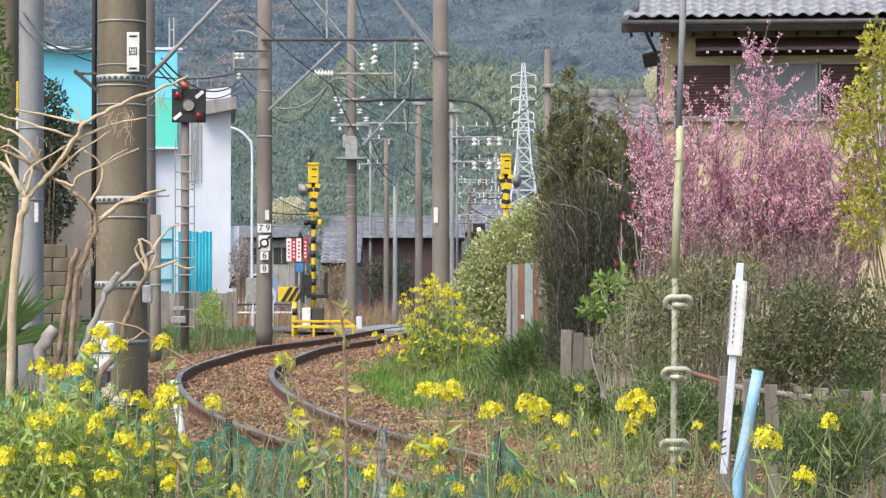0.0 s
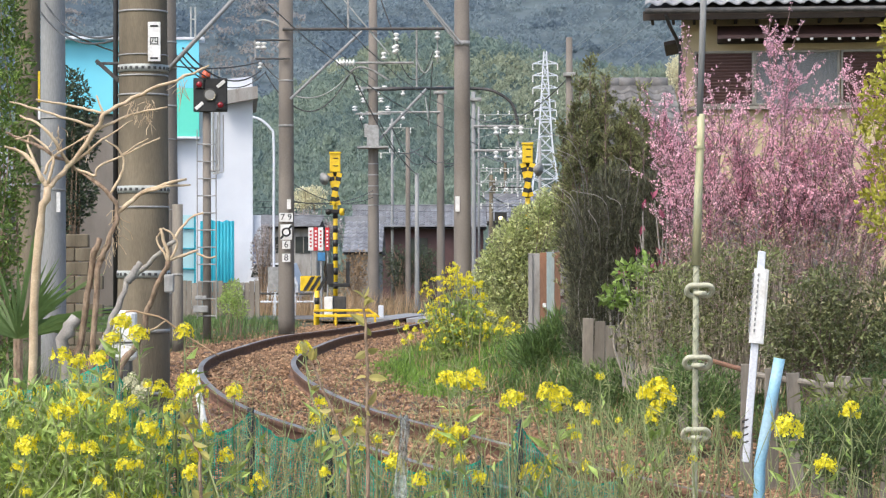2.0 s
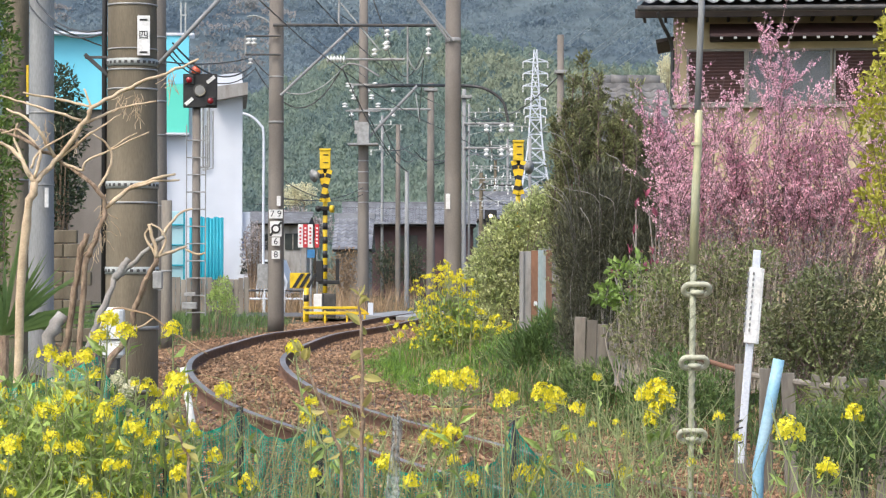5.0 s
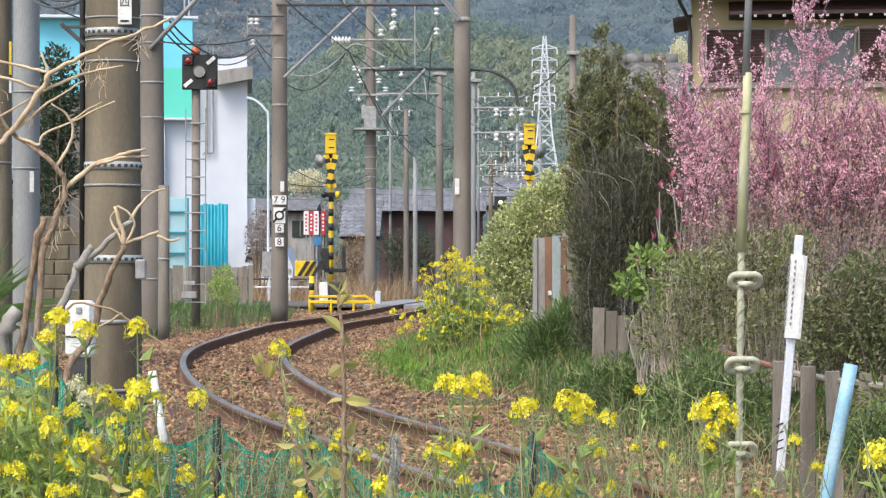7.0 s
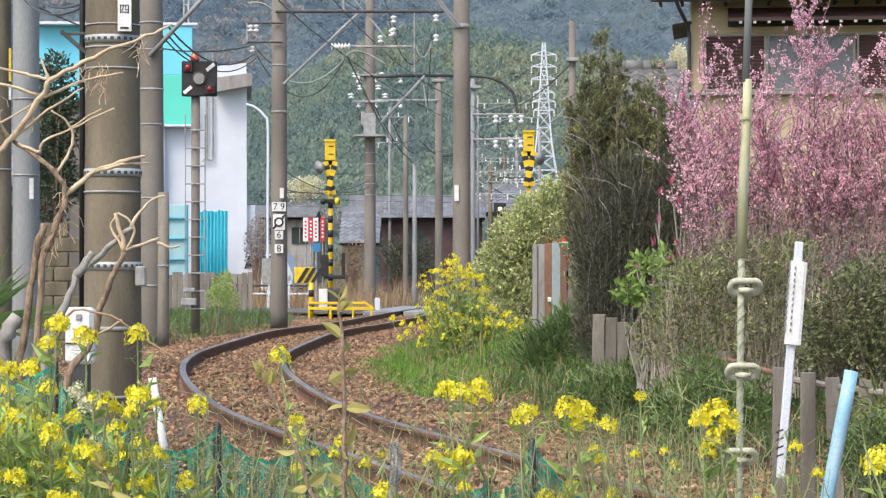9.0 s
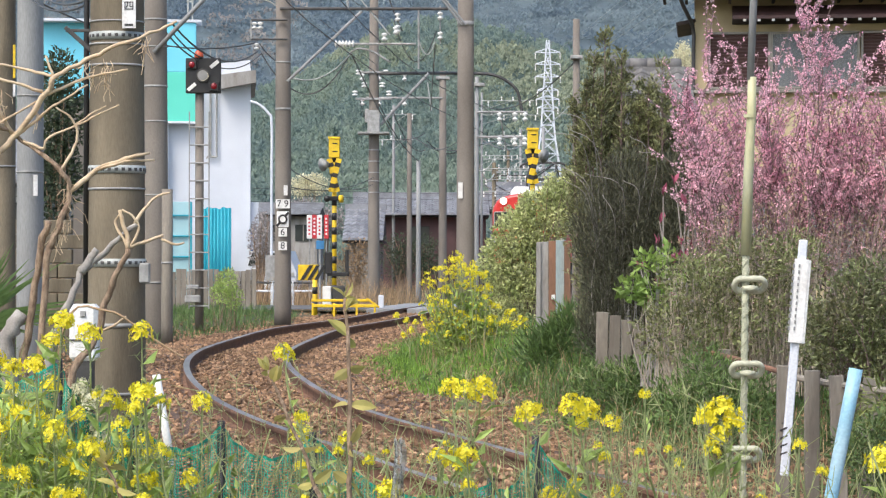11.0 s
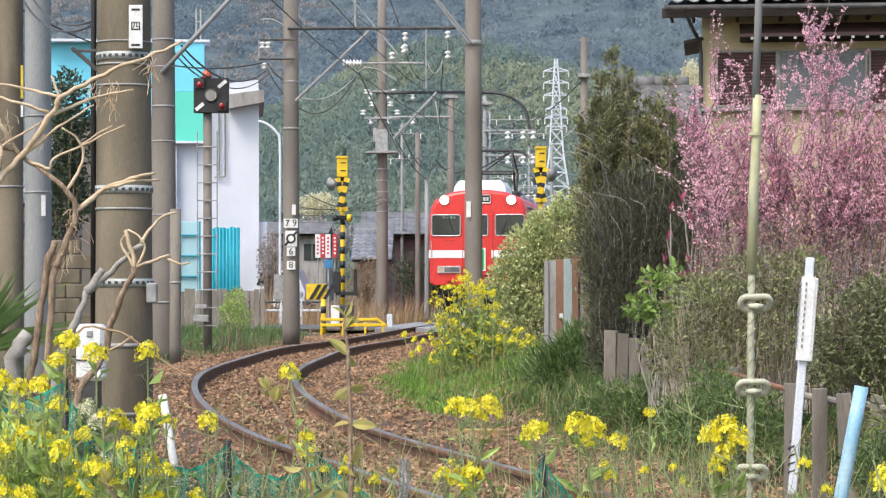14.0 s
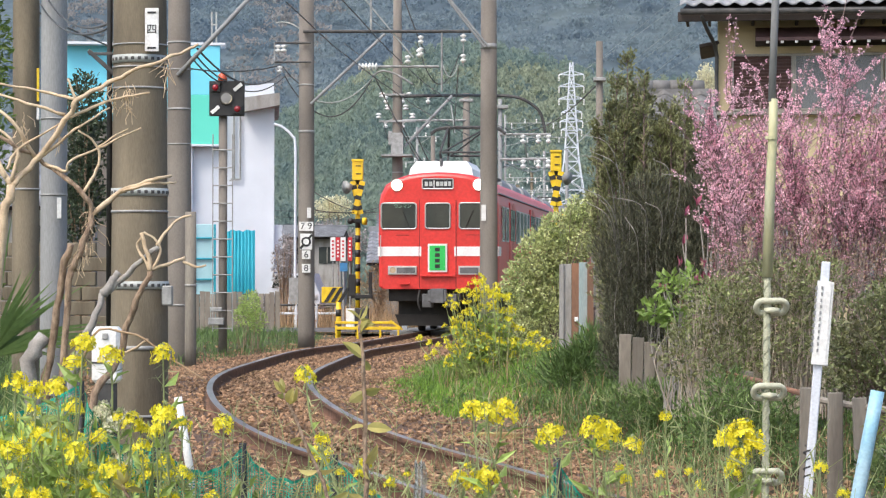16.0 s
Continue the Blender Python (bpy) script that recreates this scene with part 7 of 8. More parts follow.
def build_right_bank():
    # white signed post
    d = 13.5
    p = thing("white_post", "white post with a narrow printed plate", "marker post", at=(2.011, d, ground_z(2.011, d)))
    base = p.location.copy()

    def P(u, v, y=0.0):
        return Vector((bear(u, d), d + y, rise(v, d))) - base
    way = (P(1414, 428) - P(1383, 810)).normalized()
    rot = Vector((0, 0, 1)).rotation_difference(way).to_matrix()
    part("post", Geo().box((P(1414, 428) + P(1383, 810)) / 2 - way * 0.06, (0.05, 0.04, (P(1414, 428) - P(1383, 810)).length + 0.12), rot), WHITE_PAINT, p, "white painted post")
    plate = part("plate", Geo().box(P(1404, 536, -0.035), (0.085, 0.012, 0.5), rot).box(P(1415, 538, -0.02), (0.04, 0.03, 0.5), rot), WHITE_PLATE, p, "pale grey printed plate")
    for k in range(11):
        part("text_bar", Geo().box(P(1395, 474 + k * 11, -0.045) + Vector((-0.006 * k / 2, 0, 0)), (0.012, 0.006, 0.025), rot), TRAIN_ROOF, plate)
        part("text_bar", Geo().box(P(1405, 474 + k * 11, -0.045) + Vector((-0.006 * k / 2, 0, 0)), (0.01, 0.006, 0.02), rot), TRAIN_ROOF, plate)
    coil = [P(1381 + 7 * math.cos(i * 0.7), 815 - i * 1.6, 0.02 * math.sin(i * 0.7)) for i in range(40)]
    part("wrapped_wire", Geo().tube(coil, 0.006, 6, False), DARK_STEEL, p, "dark wire wound round the foot")
    # old picket fence
    f = thing("picket_fence", "weathered grey picket fence overgrown with weeds", "fence")
    for u, v, d, w, h in ((1058, 556, 20, 21, 1.0), (1080, 562, 20, 20, 1.0), (1102, 570, 19.7, 19, 0.95), (1124, 580, 19.5, 18, 0.9), (1246, 615, 17, 20, 0.7), (1276, 622, 16.5, 20, 0.7), (1378, 650, 14.4, 24, 0.75), (1429, 659, 14, 27, 0.8),
                          (1477, 668, 13.8, 26, 0.75), (1528, 672, 13.4, 27, 0.75), (1572, 676, 13, 28, 0.75), (1622, 680, 12.7, 28, 0.75), (1670, 684, 12.4, 28, 0.75), (1720, 690, 12.1, 28, 0.75)):
        x, zt = bear(u, d), rise(v, d)
        zb = ground_z(x, d) - 0.1
        part("picket", Geo().box((x, d, (zt + zb) / 2), (w / 4000 * d, 0.035, zt - zb), Euler((rng.gauss(0, 0.03), rng.gauss(0, 0.02), 0)).to_matrix()), FENCE_WOOD, f, "weathered picket")
    part("rail", Geo().tube([(2.16, 14.5, 0.528), (2.366, 14, 0.506), (2.652, 13, 0.504)], 0.022, 8), FENCE_WOOD, f)
    part("rail", Geo().tube([(1.896, 17.2, 0.582), (2.064, 16, 0.56), (2.179, 14.5, 0.539)], 0.018, 8), RUST, f, "rusty rail")
    # rusted sheet screen
    s = thing("sheet_metal_screen", "upright rusted and faded metal sheets", "screen", at=(1.175, 25, 0))
    zt = 1.45
    for u, w, m, lab in ((946, 8, GREY_SHEET, "grey weathered sheet"), (957, 14, GREY_SHEET, "grey weathered sheet"), (971, 14, RUST, "rusted brown sheet"), (984, 15, BLUE_SHEET, "faded blue sheet"), (997, 11, RUST, "rusted brown sheet")):
        part("sheet", Geo().box(((u - 972) / 4000 * 25, 0.02 * math.sin(u), zt / 2 + rng.uniform(-0.01, 0.01)), (w / 4000 * 25, 0.02, zt)), m, s, lab)
    part("clip", Geo().box((0, -0.03, 0.831), (0.04, 0.03, 0.05)), WHITE_PLATE, s)
    yb = thing("yellow_kerb_block", "small faded yellow block beside the track", "kerb block", at=(0.205, 20, ground_z(0.205, 20)))
    part("block", Geo().box((0, 0, 0.02), (0.5, 0.08, 0.07)), mat("faded_yellow", (0.42, 0.30, 0.10), (0.25, 0.16, 0.08), 0.8), yb)
    # trees and shrubs
    conifer("conifer", "dark olive evergreen shrub with upright leaders", (1.58, 21, 0.2),
            [(bear(u, 21), 21 + rng.uniform(-0.3, 0.3), rise(v, 21)) for u, v in
             ((1065, 62), (1042, 105), (1030, 150), (1075, 120), (1098, 135), (1012, 185), (1120, 190), (1140, 200), (1175, 225), (1024, 255), (1200, 265), (1215, 300), (1055, 170), (1090, 220), (1155, 260), (1030, 340), (1225, 350), (1020, 280), (1110, 300), (1138, 152), (1165, 188), (1197, 222), (1232, 285), (1246, 335), (1090, 100), (1125, 150), (1160, 120), (1150, 175), (1185, 190), (1210, 240))],
            52, CYPRESS, 0.044, 0.016, 0.16)
    shrub("dry_evergreen", "dull olive twiggy evergreen beneath the conifer", "bush",
          [((bear(u, 20.6), 20.6, rise(v, 20.6)), (rx / 4000 * 20.6, 0.35, rz / 4000 * 20.6)) for u, v, rx, rz in ((1190, 350, 48, 85), (1195, 430, 45, 70), (1145, 440, 60, 95), (1060, 540, 45, 90), (1100, 480, 60, 90), (1048, 430, 42, 110), (1100, 350, 55, 90), (1040, 590, 30, 50))],
          17000, (0.07, 0.011), DRY_LEAF, 60, GREY_BARK, (1.627, 20.6, 0.2), 1.1, 0.004, 0.5)
    tw = thing("bare_climber", "pale leafless climber stems through the evergreen", "climber", at=(1.627, 20.6, 0.2))
    base = tw.location.copy()
    for k in range(11):
        u, v = rng.uniform(1020, 1190), rng.uniform(220, 420)
        a = Vector((bear(u, 20.2), 20.2, rise(v, 20.2))) - base
        g = Geo()
        twig(g, [Vector((rng.gauss(0, 0.05), 0, -0.1)), Vector((a.x * 0.6, 0.1, a.z * 0.6)), a, a + Vector((rng.uniform(-0.35, -0.1), 0, rng.uniform(0.1, 0.25)))], 0.005, 0.0028, 5)
        part("stem", g, GREY_BARK, tw)
    shrub("evergreen_bush", "yellow-green small-leaved evergreen bush", "bush",
          [((bear(u, 29), 29, rise(v, 29)), (rx / 4000 * 29, 0.4, rz / 4000 * 29)) for u, v, rx, rz in ((950, 400, 48, 62), (905, 420, 40, 50), (985, 370, 32, 48), (1000, 335, 18, 34), (968, 338, 14, 26), (922, 372, 14, 26), (880, 470, 40, 50), (940, 480, 55, 60), (900, 530, 60, 50))],
          17000, (0.055, 0.028), EUONYMUS, 14, PEACH_TWIG, (1.058, 29, 0.2))
    build_peach()
    shrub("garden_shrub", "green-brown garden shrub with pink specks", "bush",
          [((bear(u, 15.5), 15.5, rise(v, 15.5)), (rx / 4000 * 15.5, 0.35, rz / 4000 * 15.5)) for u, v, rx, rz in ((1500, 560, 75, 80), (1440, 590, 55, 65), (1570, 600, 80, 80), (1660, 560, 90, 100), (1540, 500, 60, 50), (1500, 640, 90, 40))],
          9000, (0.042, 0.02), SHRUB, 40, PEACH_TWIG, (2.852, 15.5, 0.3), r_stem=0.007)
    shrub("young_leaf_tree", "young tree with yellow-green opening leaves", "tree",
          [((bear(u, 17), 17, rise(v, 17)), (rx / 4000 * 17, 0.3, rz / 4000 * 17)) for u, v, rx, rz in ((1650, 120, 55, 60), (1622, 180, 42, 40), (1660, 260, 60, 60), (1640, 350, 50, 60), (1670, 20, 40, 60))],
          1700, (0.06, 0.035), YOUNG, 14, BROWN_BARK, (3.978, 17, 0.3))
    # bare magnolia stems with buds
    m = thing("magnolia_shrub", "bare grey stems with dark red buds", "shrub", at=(1.958, 18.6, 0.3))
    base = m.location.copy()
    w, b = Geo(), Geo()
    for u, v in ((1170, 350), (1190, 330), (1165, 395), (1225, 345), (1235, 410), (1200, 370), (1150, 440), (1260, 430), (1290, 400), (1215, 300), (1300, 470), (1340, 440), (1130, 480), (1180, 470)):
        tip = Vector((bear(u, 18.6), 18.6 + rng.uniform(-0.3, 0.3), rise(v, 18.6))) - base
        foot = Vector((rng.gauss(0, 0.12), rng.gauss(0, 0.08), -0.05))
        pts = twig(w, [foot, foot.lerp(tip, 0.5) + Vector((tip.x * 0.15, 0, 0)), tip], 0.013, 0.005, 6)
        for k in range(3):
            leaf(b, pts[-1 - 3 * k] + unit() * 0.02, (unit() * 0.4 + Vector((0, 0, 1))).normalized(), 0.1, 0.045)
            leaf(b, pts[-1 - 3 * k] + unit() * 0.02, (unit() * 0.4 + Vector((0, 0, 1))).normalized(), 0.09, 0.045)
    part("stemwork", w, GREY_BARK, m, "pale grey stems", kind="stuff")
    part("bud_mass", b, RED_BUD, m, "dark red flower buds", kind="stuff")
    # weeds along the fence, dry stems
    shrub("broadleaf_weeds", "fresh bright green broad-leaved weeds", "weeds",
          [((bear(u, 18), 18, rise(v, 18)), (rx / 4000 * 18, 0.25, rz / 4000 * 18)) for u, v, rx, rz in ((1140, 470, 28, 22), (1115, 515, 34, 20), (1200, 480, 30, 22), (1160, 530, 40, 22), (1255, 575, 38, 30), (1240, 500, 30, 20), (1170, 450, 14, 14))],
          620, (0.075, 0.045), BRIGHT, 20, GREY_BARK, (1.692, 18, 0.3), r_stem=0.007)
    shrub("tangled_shrub", "tangle of thin stems and small leaves over the fence", "shrub",
          [((bear(u, 17), 17, rise(v, 17)), (rx / 4000 * 17, 0.3, rz / 4000 * 17)) for u, v, rx, rz in ((1180, 590, 70, 60), (1260, 580, 70, 70), (1340, 560, 60, 90), (1230, 500, 80, 50), (1320, 470, 70, 60), (1400, 470, 60, 60))],
          6000, (0.045, 0.02), leaf_mat("tangle_leaf", (0.24, 0.27, 0.11), (0.17, 0.17, 0.08), 0.5, 0.25), 260, mat("dry_stem", (0.54, 0.47, 0.37), (0.34, 0.28, 0.21), 0.9, scale=9), (2.066, 17, 0.3), r_stem=0.0038, feet=0.85)
    shrub("twiggy_shrub", "leafless grey-brown shrub of fine upright twigs before the peach tree", "shrub",
          [((bear(u, 17.6), 17.6, rise(v, 17.6)), (rx / 4000 * 17.6, 0.3, rz / 4000 * 17.6)) for u, v, rx, rz in ((1240, 450, 60, 60), (1300, 430, 60, 90), (1370, 430, 60, 90), (1440, 440, 60, 70), (1510, 440, 60, 70), (1590, 440, 60, 70))],
          2600, (0.03, 0.014), leaf_mat("brownish_bud", (0.34, 0.22, 0.17), (0.24, 0.20, 0.10), 0.5, 0.2), 200, mat("grey_twig", (0.36, 0.31, 0.27), (0.24, 0.20, 0.18), 0.9, scale=9), (2.5, 17.6, 0.3), 0.6, 0.0034, 0.75)
    weed = leaf_mat("bank_weed", (0.17, 0.25, 0.075), (0.11, 0.175, 0.055), 0.5, 0.25)
    shrub("fence_weeds", "leafy green weeds hiding the foot of the pickets", "weeds",
          [((bear(u, 18.8), 18.8, rise(v, 18.8)), (rx / 4000 * 18.8, 0.3, rz / 4000 * 18.8)) for u, v, rx, rz in ((1050, 685, 45, 38), (1110, 680, 50, 45), (1170, 670, 50, 55))],
          2200, (0.075, 0.016), weed, 30, RAPE_STEM, (1.532, 18.8, 0.3), 0.7, 0.003, 0.9)
    shrub("fence_weeds", "leafy green weeds along the rusty rail", "weeds",
          [((bear(u, 15.6), 15.6, rise(v, 15.6)), (rx / 4000 * 15.6, 0.3, rz / 4000 * 15.6)) for u, v, rx, rz in ((1200, 715, 60, 50), (1270, 710, 60, 60), (1330, 715, 45, 60), (1240, 660, 50, 45))],
          2600, (0.06, 0.014), weed, 40, RAPE_STEM, (1.876, 15.6, 0.3), 0.7, 0.003, 0.9)
    shrub("fence_weeds", "dark leafy weeds before the pickets", "weeds",
          [((bear(u, 11.6), 11.6, rise(v, 11.6)), (rx / 4000 * 11.6, 0.25, rz / 4000 * 11.6)) for u, v, rx, rz in ((1500, 800, 40, 45), (1555, 790, 50, 60), (1620, 800, 60, 70), (1690, 790, 60, 80), (1590, 860, 80, 50))],
          3000, (0.055, 0.013), leaf_mat("dark_weed", (0.11, 0.165, 0.05), (0.07, 0.11, 0.035), 0.5, 0.2), 30, RAPE_STEM, (2.3, 11.6, 0.0), 0.6, 0.003, 0.9)
    shrub("leafy_clump", "dark strap-leaved clump at the foot of the screen", "weeds",
          [((bear(u, 22), 22, rise(v, 22)), (rx / 4000 * 22, 0.25, rz / 4000 * 22)) for u, v, rx, rz in ((985, 610, 45, 25), (950, 630, 40, 25), (1000, 580, 30, 25))],
          900, (0.2, 0.02), GRASS_DARK, 4, GRASS_DARK, (1.078, 22, 0.25), 0.9)
    shrub("bamboo_grass", "drooping pale bamboo grass leaves", "weeds",
          [((bear(u, 12.5), 12.5, rise(v, 12.5)), (rx / 4000 * 12.5, 0.2, rz / 4000 * 12.5)) for u, v, rx, rz in ((1550, 720, 40, 40), (1530, 770, 30, 40), (1600, 760, 50, 60), (1660, 740, 60, 60))],
          800, (0.13, 0.014), leaf_mat("bamboo_grass_leaf", (0.22, 0.25, 0.08), (0.15, 0.18, 0.05)), 20, RAPE_STEM, (2.488, 12.5, 0.1), -0.2, 0.004)
    # rape in flower on the bank
    t = thing("rape_clump", "tall clump of yellow flowering rape beside the track", "flowers", at=(0.364, 26, 0.1))
    base = t.location.copy()
    st, lv = Geo(), Geo()
    for i in range(310):
        u = rng.gauss(838, 58)
        top = 450 + 60 * abs(u - 800) / 100 + (0 if u < 870 else 35)
        v = top + 145 * rng.random() ** 0.9
        if not 735 < u < 945:
            continue
        tip = Vector((bear(u, 26), 26 + rng.uniform(-0.4, 0.3), rise(v, 26))) - base
        foot = Vector((tip.x * 0.6, tip.y, 0.0))
        pts = twig(st, [foot, foot.lerp(tip, 0.6) + unit() * 0.03, tip], 0.006, 0.003, 4)
        h = Geo()
        flower_head(h, tip, rng.uniform(0.03, 0.05), 16)
        part("flower_head", h, RAPE_FLOWER, t, "cluster of yellow petals", kind="stuff")
        for k in range(10):
            p = pts[rng.randrange(len(pts) - 4)]
            leaf(lv, p + unit() * 0.03, (unit() + Vector((0, 0, 0.5))).normalized(), rng.uniform(0.05, 0.14), rng.uniform(0.02, 0.045))
    part("stalkwork", st, RAPE_STEM, t, kind="stuff")
    part("foliage", lv, RAPE_LEAF, t, kind="stuff")
    for u, v in ((695, 562), (712, 570), (728, 575), (720, 588), (755, 583), (708, 596)):
        x, d = bear(u, 27), 27
        rape_plant((x, d, rise(v, d)), 0.04, bare=True)


def build_grass():
    grass_field("lawn_grass", "bright green lawn patch beside the curved rail", leaf_mat("lawn", (0.24, 0.40, 0.055), (0.17, 0.31, 0.045), 0.3), 26000, [(-1.6, 1.6, 22, 34)], (0.045, 0.1), (0.008, 0.016),
                lambda x, y, e: 1.35 + 0.25 * noise.noise((x, y * 0.7, 7)) < e < 3.4, 0.4, 1.1)
    grass_field("verge_grass", "short bright green grass on the inside of the curve", GRASS, 26000, [(-2, 4.2, 17, 36)], (0.05, 0.15), (0.008, 0.016),
                lambda x, y, e: e > 1.6 + 0.7 * step(24, 19, y) + 0.5 * noise.noise((x, y * 0.5, 4)) and e < 6, 0.35, 1.3)
    grass_field("tall_grass", "tall dark green grass along the fence", GRASS_DARK, 15000, [(0.4, 4.5, 13, 24)], (0.07, 0.24), (0.007, 0.014),
                lambda x, y, e: e > 2.3 + 0.7 * noise.noise((x, y, 2)) and x > 0.45 + 0.06 * (24 - y) * 0.5, 0.7)
    grass_field("dry_grass", "dry straw-coloured grass among the green", STRAW, 8000, [(-1, 4.2, 12, 28)], (0.08, 0.3), (0.005, 0.01), lambda x, y, e: e > 2.0 and rng.random() < 0.6)
    grass_field("straw_heap", "heap of dry cut straw beside the rail", STRAW, 14000, [(0.9, 3.6, 10.6, 14.2)], (0.02, 0.11), (0.006, 0.013), lambda x, y, e: 1.3 < e < 3.6, 1.9, 1.2)
    grass_field("verge_grass", "rough green grass beside the signal post", GRASS_DARK, 9000, [(-6.5, -3.2, 30, 50), (-9, -5, 50, 56)], (0.06, 0.24), (0.008, 0.018), lambda x, y, e: e < -1.9)
    grass_field("dry_grass", "dry weeds along the far verge", STRAW, 5000, [(-4.5, 2.0, 58, 72), (-7, -3, 59, 66)], (0.3, 0.9), (0.01, 0.02), lambda x, y, e: abs(e) > 2.2)
    grass_field("tall_grass", "green weeds beneath the garden poles", GRASS_DARK, 6000, [(-5.5, -2.6, 14, 26)], (0.2, 0.55), (0.008, 0.016), lambda x, y, e: e < -2.4 and not (x > -2.75 and y < 17))


def build_litter():
    """Dry leaves and bits of straw lying on the ballast."""
    g = Geo()
    for i in range(21000):
        s0 = along(10) + (along(30) - along(10)) * rng.random() ** 1.3
        c = on_track(s0)
        t = (on_track(s0 + 0.3) - c).normalized()
        e = rng.uniform(-2.0, 3.0)
        if 0.46 < abs(e) < 0.61 or (e > 1.4 and c.y > 19) or noise.noise((c.x + e, c.y * 0.8, 31)) < -0.2:
            continue
        p = c + Vector((t.y, -t.x, 0)) * e
        p.z += -0.1 - 0.09 * step(1.3, 2.2, abs(e)) - 0.12 * step(2.2, 3.0, abs(e))
        if abs(e) > 1.7:
            p.z = max(p.z, ground_z(p.x, p.y) + 0.005)
        way = Vector((rng.gauss(0, 1), rng.gauss(0, 1), rng.gauss(0, 0.25))).normalized()
        thin = rng.random() < 0.35
        leaf(g, p, way, rng.uniform(0.06, 0.16) if thin else rng.uniform(0.03, 0.06), 0.006 if thin else rng.uniform(0.015, 0.03), 0.1)
    whole("leaf_litter", g, leaf_mat("dry_leaf", (0.46, 0.31, 0.18), (0.32, 0.19, 0.105), 0.45, 0.1, 0.8), "dry brown leaves and straw scattered on the ballast", "leaves", kind="stuff")


def build_low_weeds():
    """Small leaves close to the ground, among the grass."""
    g = Geo()
    for i in range(15000):
        x, y = rng.uniform(-0.6, 4.6), rng.uniform(12, 29)
        e = x - float(np.interp(y, SD, SX))
        if e < 2.2 + 0.8 * noise.noise((x, y, 2)) or noise.noise((x * 1.3, y * 0.8, 11)) < -0.15:
            continue
        z = ground_z(x, y) - 0.02
        tall = 0.25 * max(noise.noise((x * 0.8, y * 0.6, 21)) + 0.35, 0) * step(0.3, 1.6, x)
        for k in range(2):
            p = Vector((x + rng.gauss(0, 0.03), y, z + rng.random() * (0.05 + tall)))
            leaf(g, p, (unit() + Vector((0, 0, 0.5))).normalized(), rng.uniform(0.03, 0.07), rng.uniform(0.014, 0.03))
    whole("low_weeds", g, leaf_mat("weed_leaf", (0.16, 0.24, 0.07), (0.10, 0.165, 0.05), 0.5, 0.25), "low leafy weeds on the bank below the fence", "weeds", kind="stuff")


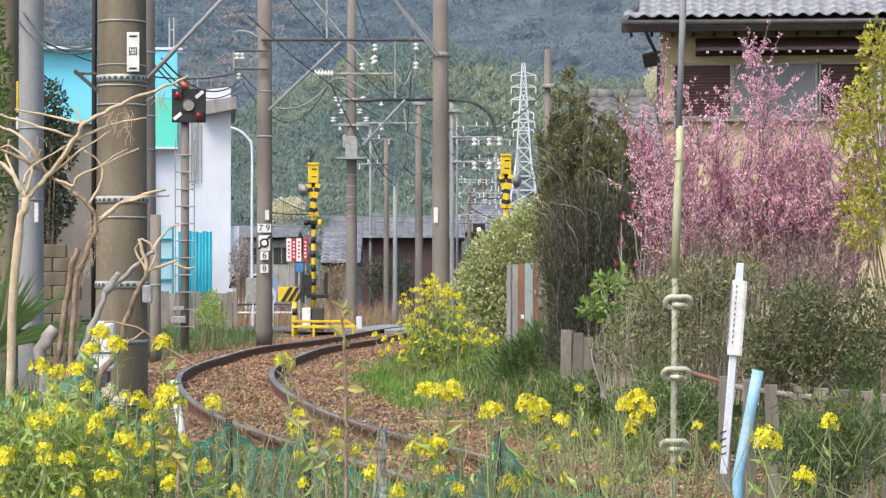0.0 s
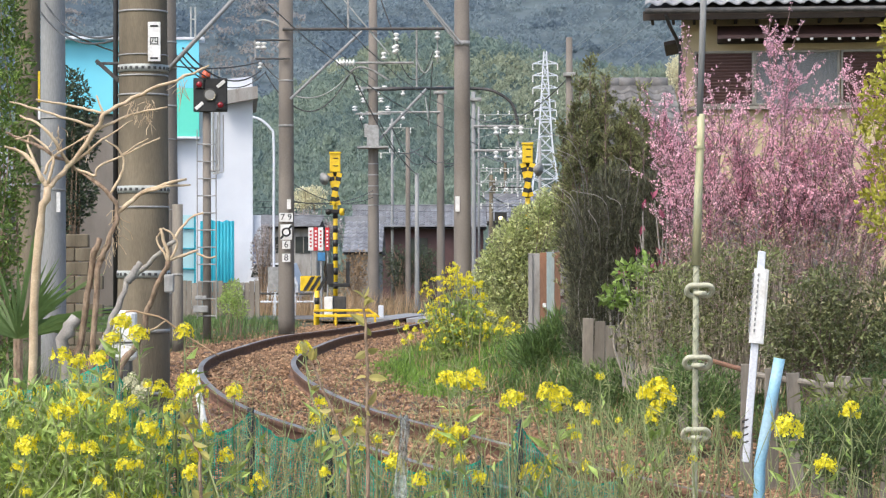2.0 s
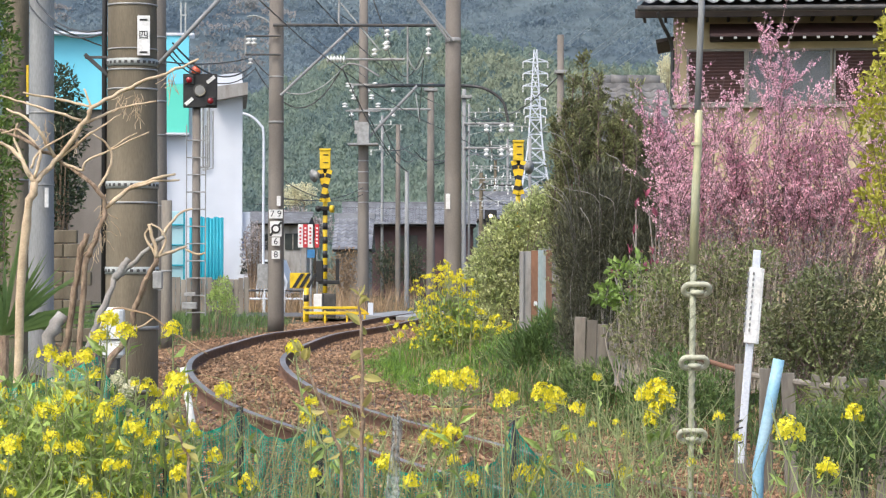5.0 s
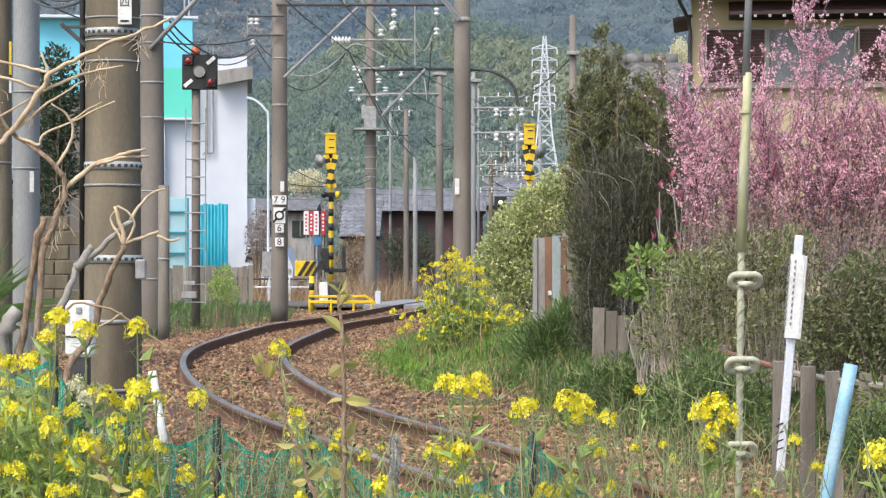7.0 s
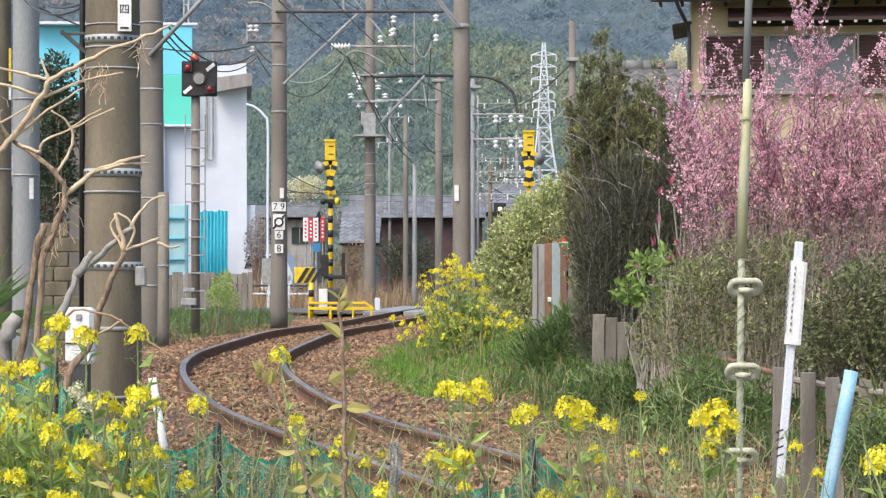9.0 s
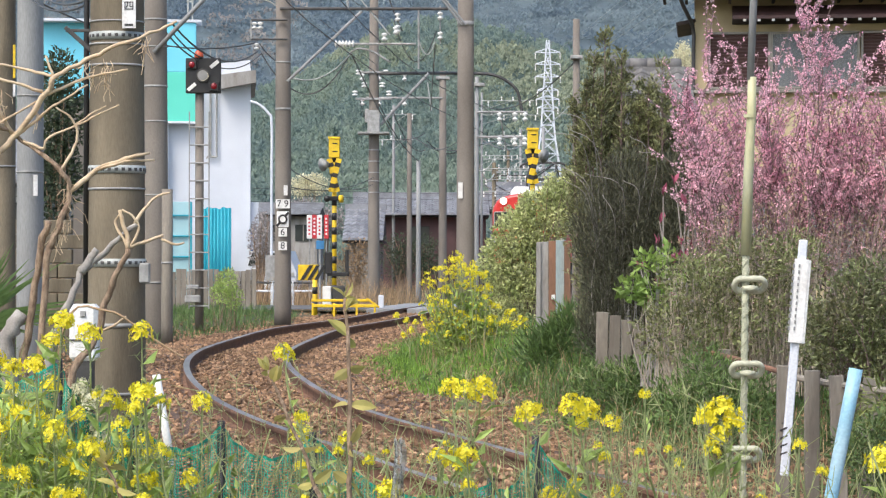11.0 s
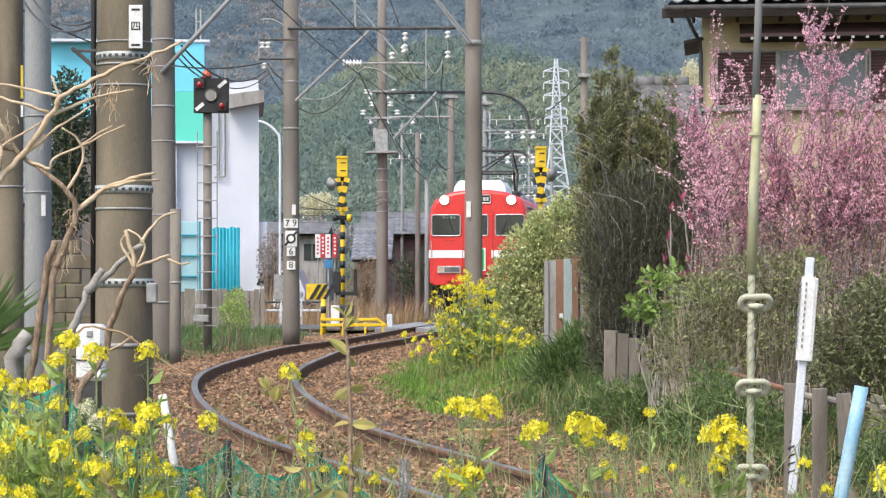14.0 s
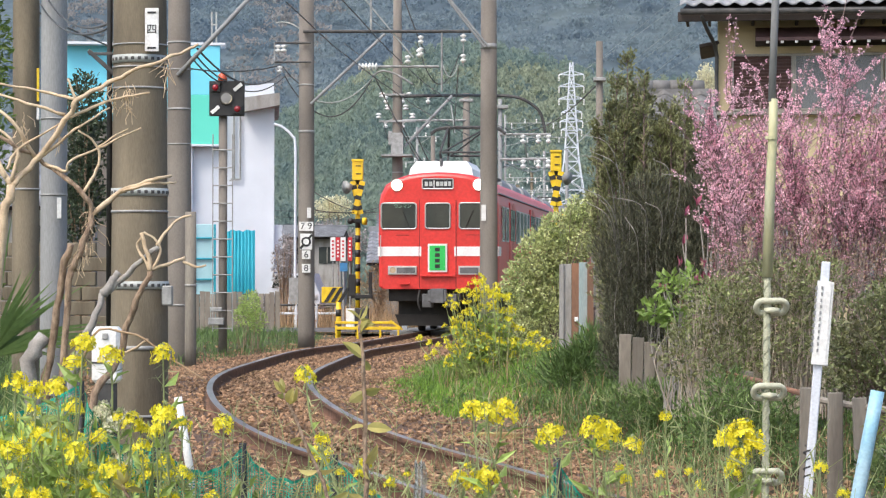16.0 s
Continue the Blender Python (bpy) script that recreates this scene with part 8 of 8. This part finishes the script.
def build_left_garden():
    shrub("evergreen_tree", "dark evergreen garden tree behind the poles", "tree",
          [((bear(u, 44), 44, rise(v, 44)), (rx / 4000 * 44, 0.7, rz / 4000 * 44)) for u, v, rx, rz in ((95, 150, 38, 60), (110, 210, 40, 60), (80, 260, 45, 60), (105, 320, 40, 60), (70, 380, 45, 60))],
          6000, (0.11, 0.05), DARK_TREE, 12, BROWN_BARK, (-7.579, 44, 0), r_stem=0.05)
    shrub("clipped_hedge", "bright green conifer hedge at the garden edge", "hedge",
          [((bear(u, 13), 13, rise(v, 13)), (0.16, 0.3, rz / 4000 * 13)) for u, v, rz in ((-82, 40, 90), (-84, 150, 90), (-80, 260, 90), (-100, 370, 90), (-105, 480, 90), (-105, 590, 90), (-100, -60, 80))],
          5200, (0.05, 0.02), leaf_mat("hedge_leaf", (0.17, 0.25, 0.05), (0.10, 0.16, 0.035)), 8, BROWN_BARK, (-2.889, 13, 0))
    p = thing("palm_clump", "spiky dark green palm-like leaves", "palm", at=(-2.54, 12.2, ground_z(-2.54, 12.2)))
    base = p.location.copy()
    root = Vector((-2.6, 12.2, 0.86)) - base
    for k in range(75):
        g = Geo()
        a = rng.uniform(-1.2, 1.35)
        way = Vector((math.sin(a), rng.uniform(-0.4, 0.4), math.cos(a) * rng.uniform(0.6, 1)))
        ln = rng.uniform(0.35, 0.85)
        mid, tip = root + way * ln * 0.55, root + way * ln + Vector((0, 0, -0.1 * abs(math.sin(a))))
        s = Vector((math.cos(a), 0.2, -math.sin(a))) * 0.01
        g.add([root - s * 0.5, root + s * 0.5, mid + s, mid - s, tip], [(0, 1, 2, 3), (3, 2, 4)])
        part("leaf", g, GRASS_DARK, p)
    g = Geo().tube([(root.x, root.y, -0.1), root], 0.03, 8)
    part("trunk", g, BROWN_BARK, p)
    # shrubs beyond the crossing
    for u, v, rx, rz, d, m, lab in ((705, 455, 32, 40, 84, DARK_TREE, "round dark green bush before the far houses"), (745, 460, 30, 38, 84, DARK_TREE, "round dark green bush before the far houses"),
                                    (540, 338, 28, 20, 120, PALE_FLOWER, "white cherry in blossom behind the crossing"), (455, 430, 18, 45, 64, PALE_BUD, "pale budding shrub beside the white wall"), (520, 385, 30, 26, 116, PALE_BUD, "pale cherry thicket behind the crossing"), (570, 392, 34, 26, 116, PALE_BUD, "pale cherry thicket behind the crossing"),
                                    (1205, 115, 16, 30, 90, PALE_FLOWER, "pale cherry in blossom behind the house"), (625, 470, 34, 45, 78, STRAW, "dry brown shrub beyond the barrier"), (395, 520, 22, 22, 40, RAPE_LEAF, "green weeds with small yellow flowers")):
        w = d / 4000
        c = ((u - 784) * w, d, 1.3 + (455 - v) * w)
        shrub("bush", lab, "bush", [((c[0] + o * rx * w * 0.5, d, c[2] + rng.uniform(-0.2, 0.2)), (rx * w * 0.75, 0.8, rz * w)) for o in (-1, 0, 1)], 1500, (5 * w, 2.6 * w), m, 14, BROWN_BARK, (c[0], d, 0), r_stem=0.03 if d > 60 else 0.006, feet=0.0 if d > 60 else 0.8)
    # concrete block wall at the garden edge
    wall = thing("block_wall", "grey concrete block wall behind the poles", "wall", at=(0, 0, 0))
    blk = Geo().box((0, 0, 0), (0.385, 0.12, 0.185)).mesh("block", CONCRETE_BROWN)
    for r in range(9):
        for c in range(4):
            ob = new("block", blk)
            ob.parent, ob.location = wall, (-6.345 + c * 0.395 + (0.2 if r % 2 else 0), 30 + rng.uniform(-0.003, 0.003), 0.1 + r * 0.195)


build_right_bank()
build_grass()
build_litter()
build_low_weeds()
build_left_garden()
build_branches()
build_net()
build_guy()
build_foreground()


# ---- what moves ----
FRONT = [(0, 182), (4, 147.5), (8, 112), (11.5, 81.5), (12.5, 73.8), (13.5, 66.2), (14.5, 59.4), (15.2, 55.2), (16, 51.0)]


def car_pose(s):
    a, b = on_track(s + 2.4), on_track(s + 15.6)
    way = (b - a).normalized()
    m = Matrix.Translation(a - way * 2.4)
    return m @ pose(0, 0, 0, 0, 0, math.degrees(math.atan2(way.y, way.x)) - 90)


def motions():
    tk = np.array([r[0] for r in FRONT], float)
    reach = natural_spline(tk, np.array([along(r[1]) for r in FRONT]))
    for car, back in ((front_car, 0.0), (second_car, 18.5)):
        walk(car, [(t, car_pose(float(reach(t)) + back)) for t in np.arange(0, 16.01, 0.5)])
    # the lamp turns its lit side to the front once a second
    rows, angle = [], 180
    at = flash_lamp.location.copy()
    key = lambda t, a: rows.append((t, Matrix.Translation(at) @ pose(0, 0, 0, 0, 0, a)))
    key(0, 180)
    for n in range(16):
        for t in (n + 0.23 + 0.006 * n, n + 0.73 + 0.006 * n):
            for k in range(4):
                key(t + k / 30, angle + 60 * k)
            angle += 180
    key(16.2, angle)
    walk(flash_lamp, rows)
    # the young shoots sway a little in the wind
    for k, shoot in sway.items():
        at = shoot.location.copy()
        walk(shoot, [(t, Matrix.Translation(at) @ pose(0, 0, 0, 0, 0.033 * a * (1, 0.8, 0.6)[k], 0)) for t, a in
                     ((0, -8), (1.5, -5), (3.5, 1), (5.5, 4), (7, 2), (9, 0), (11.5, 3), (12.5, 4), (14.5, -6), (16, -7))])


motions()
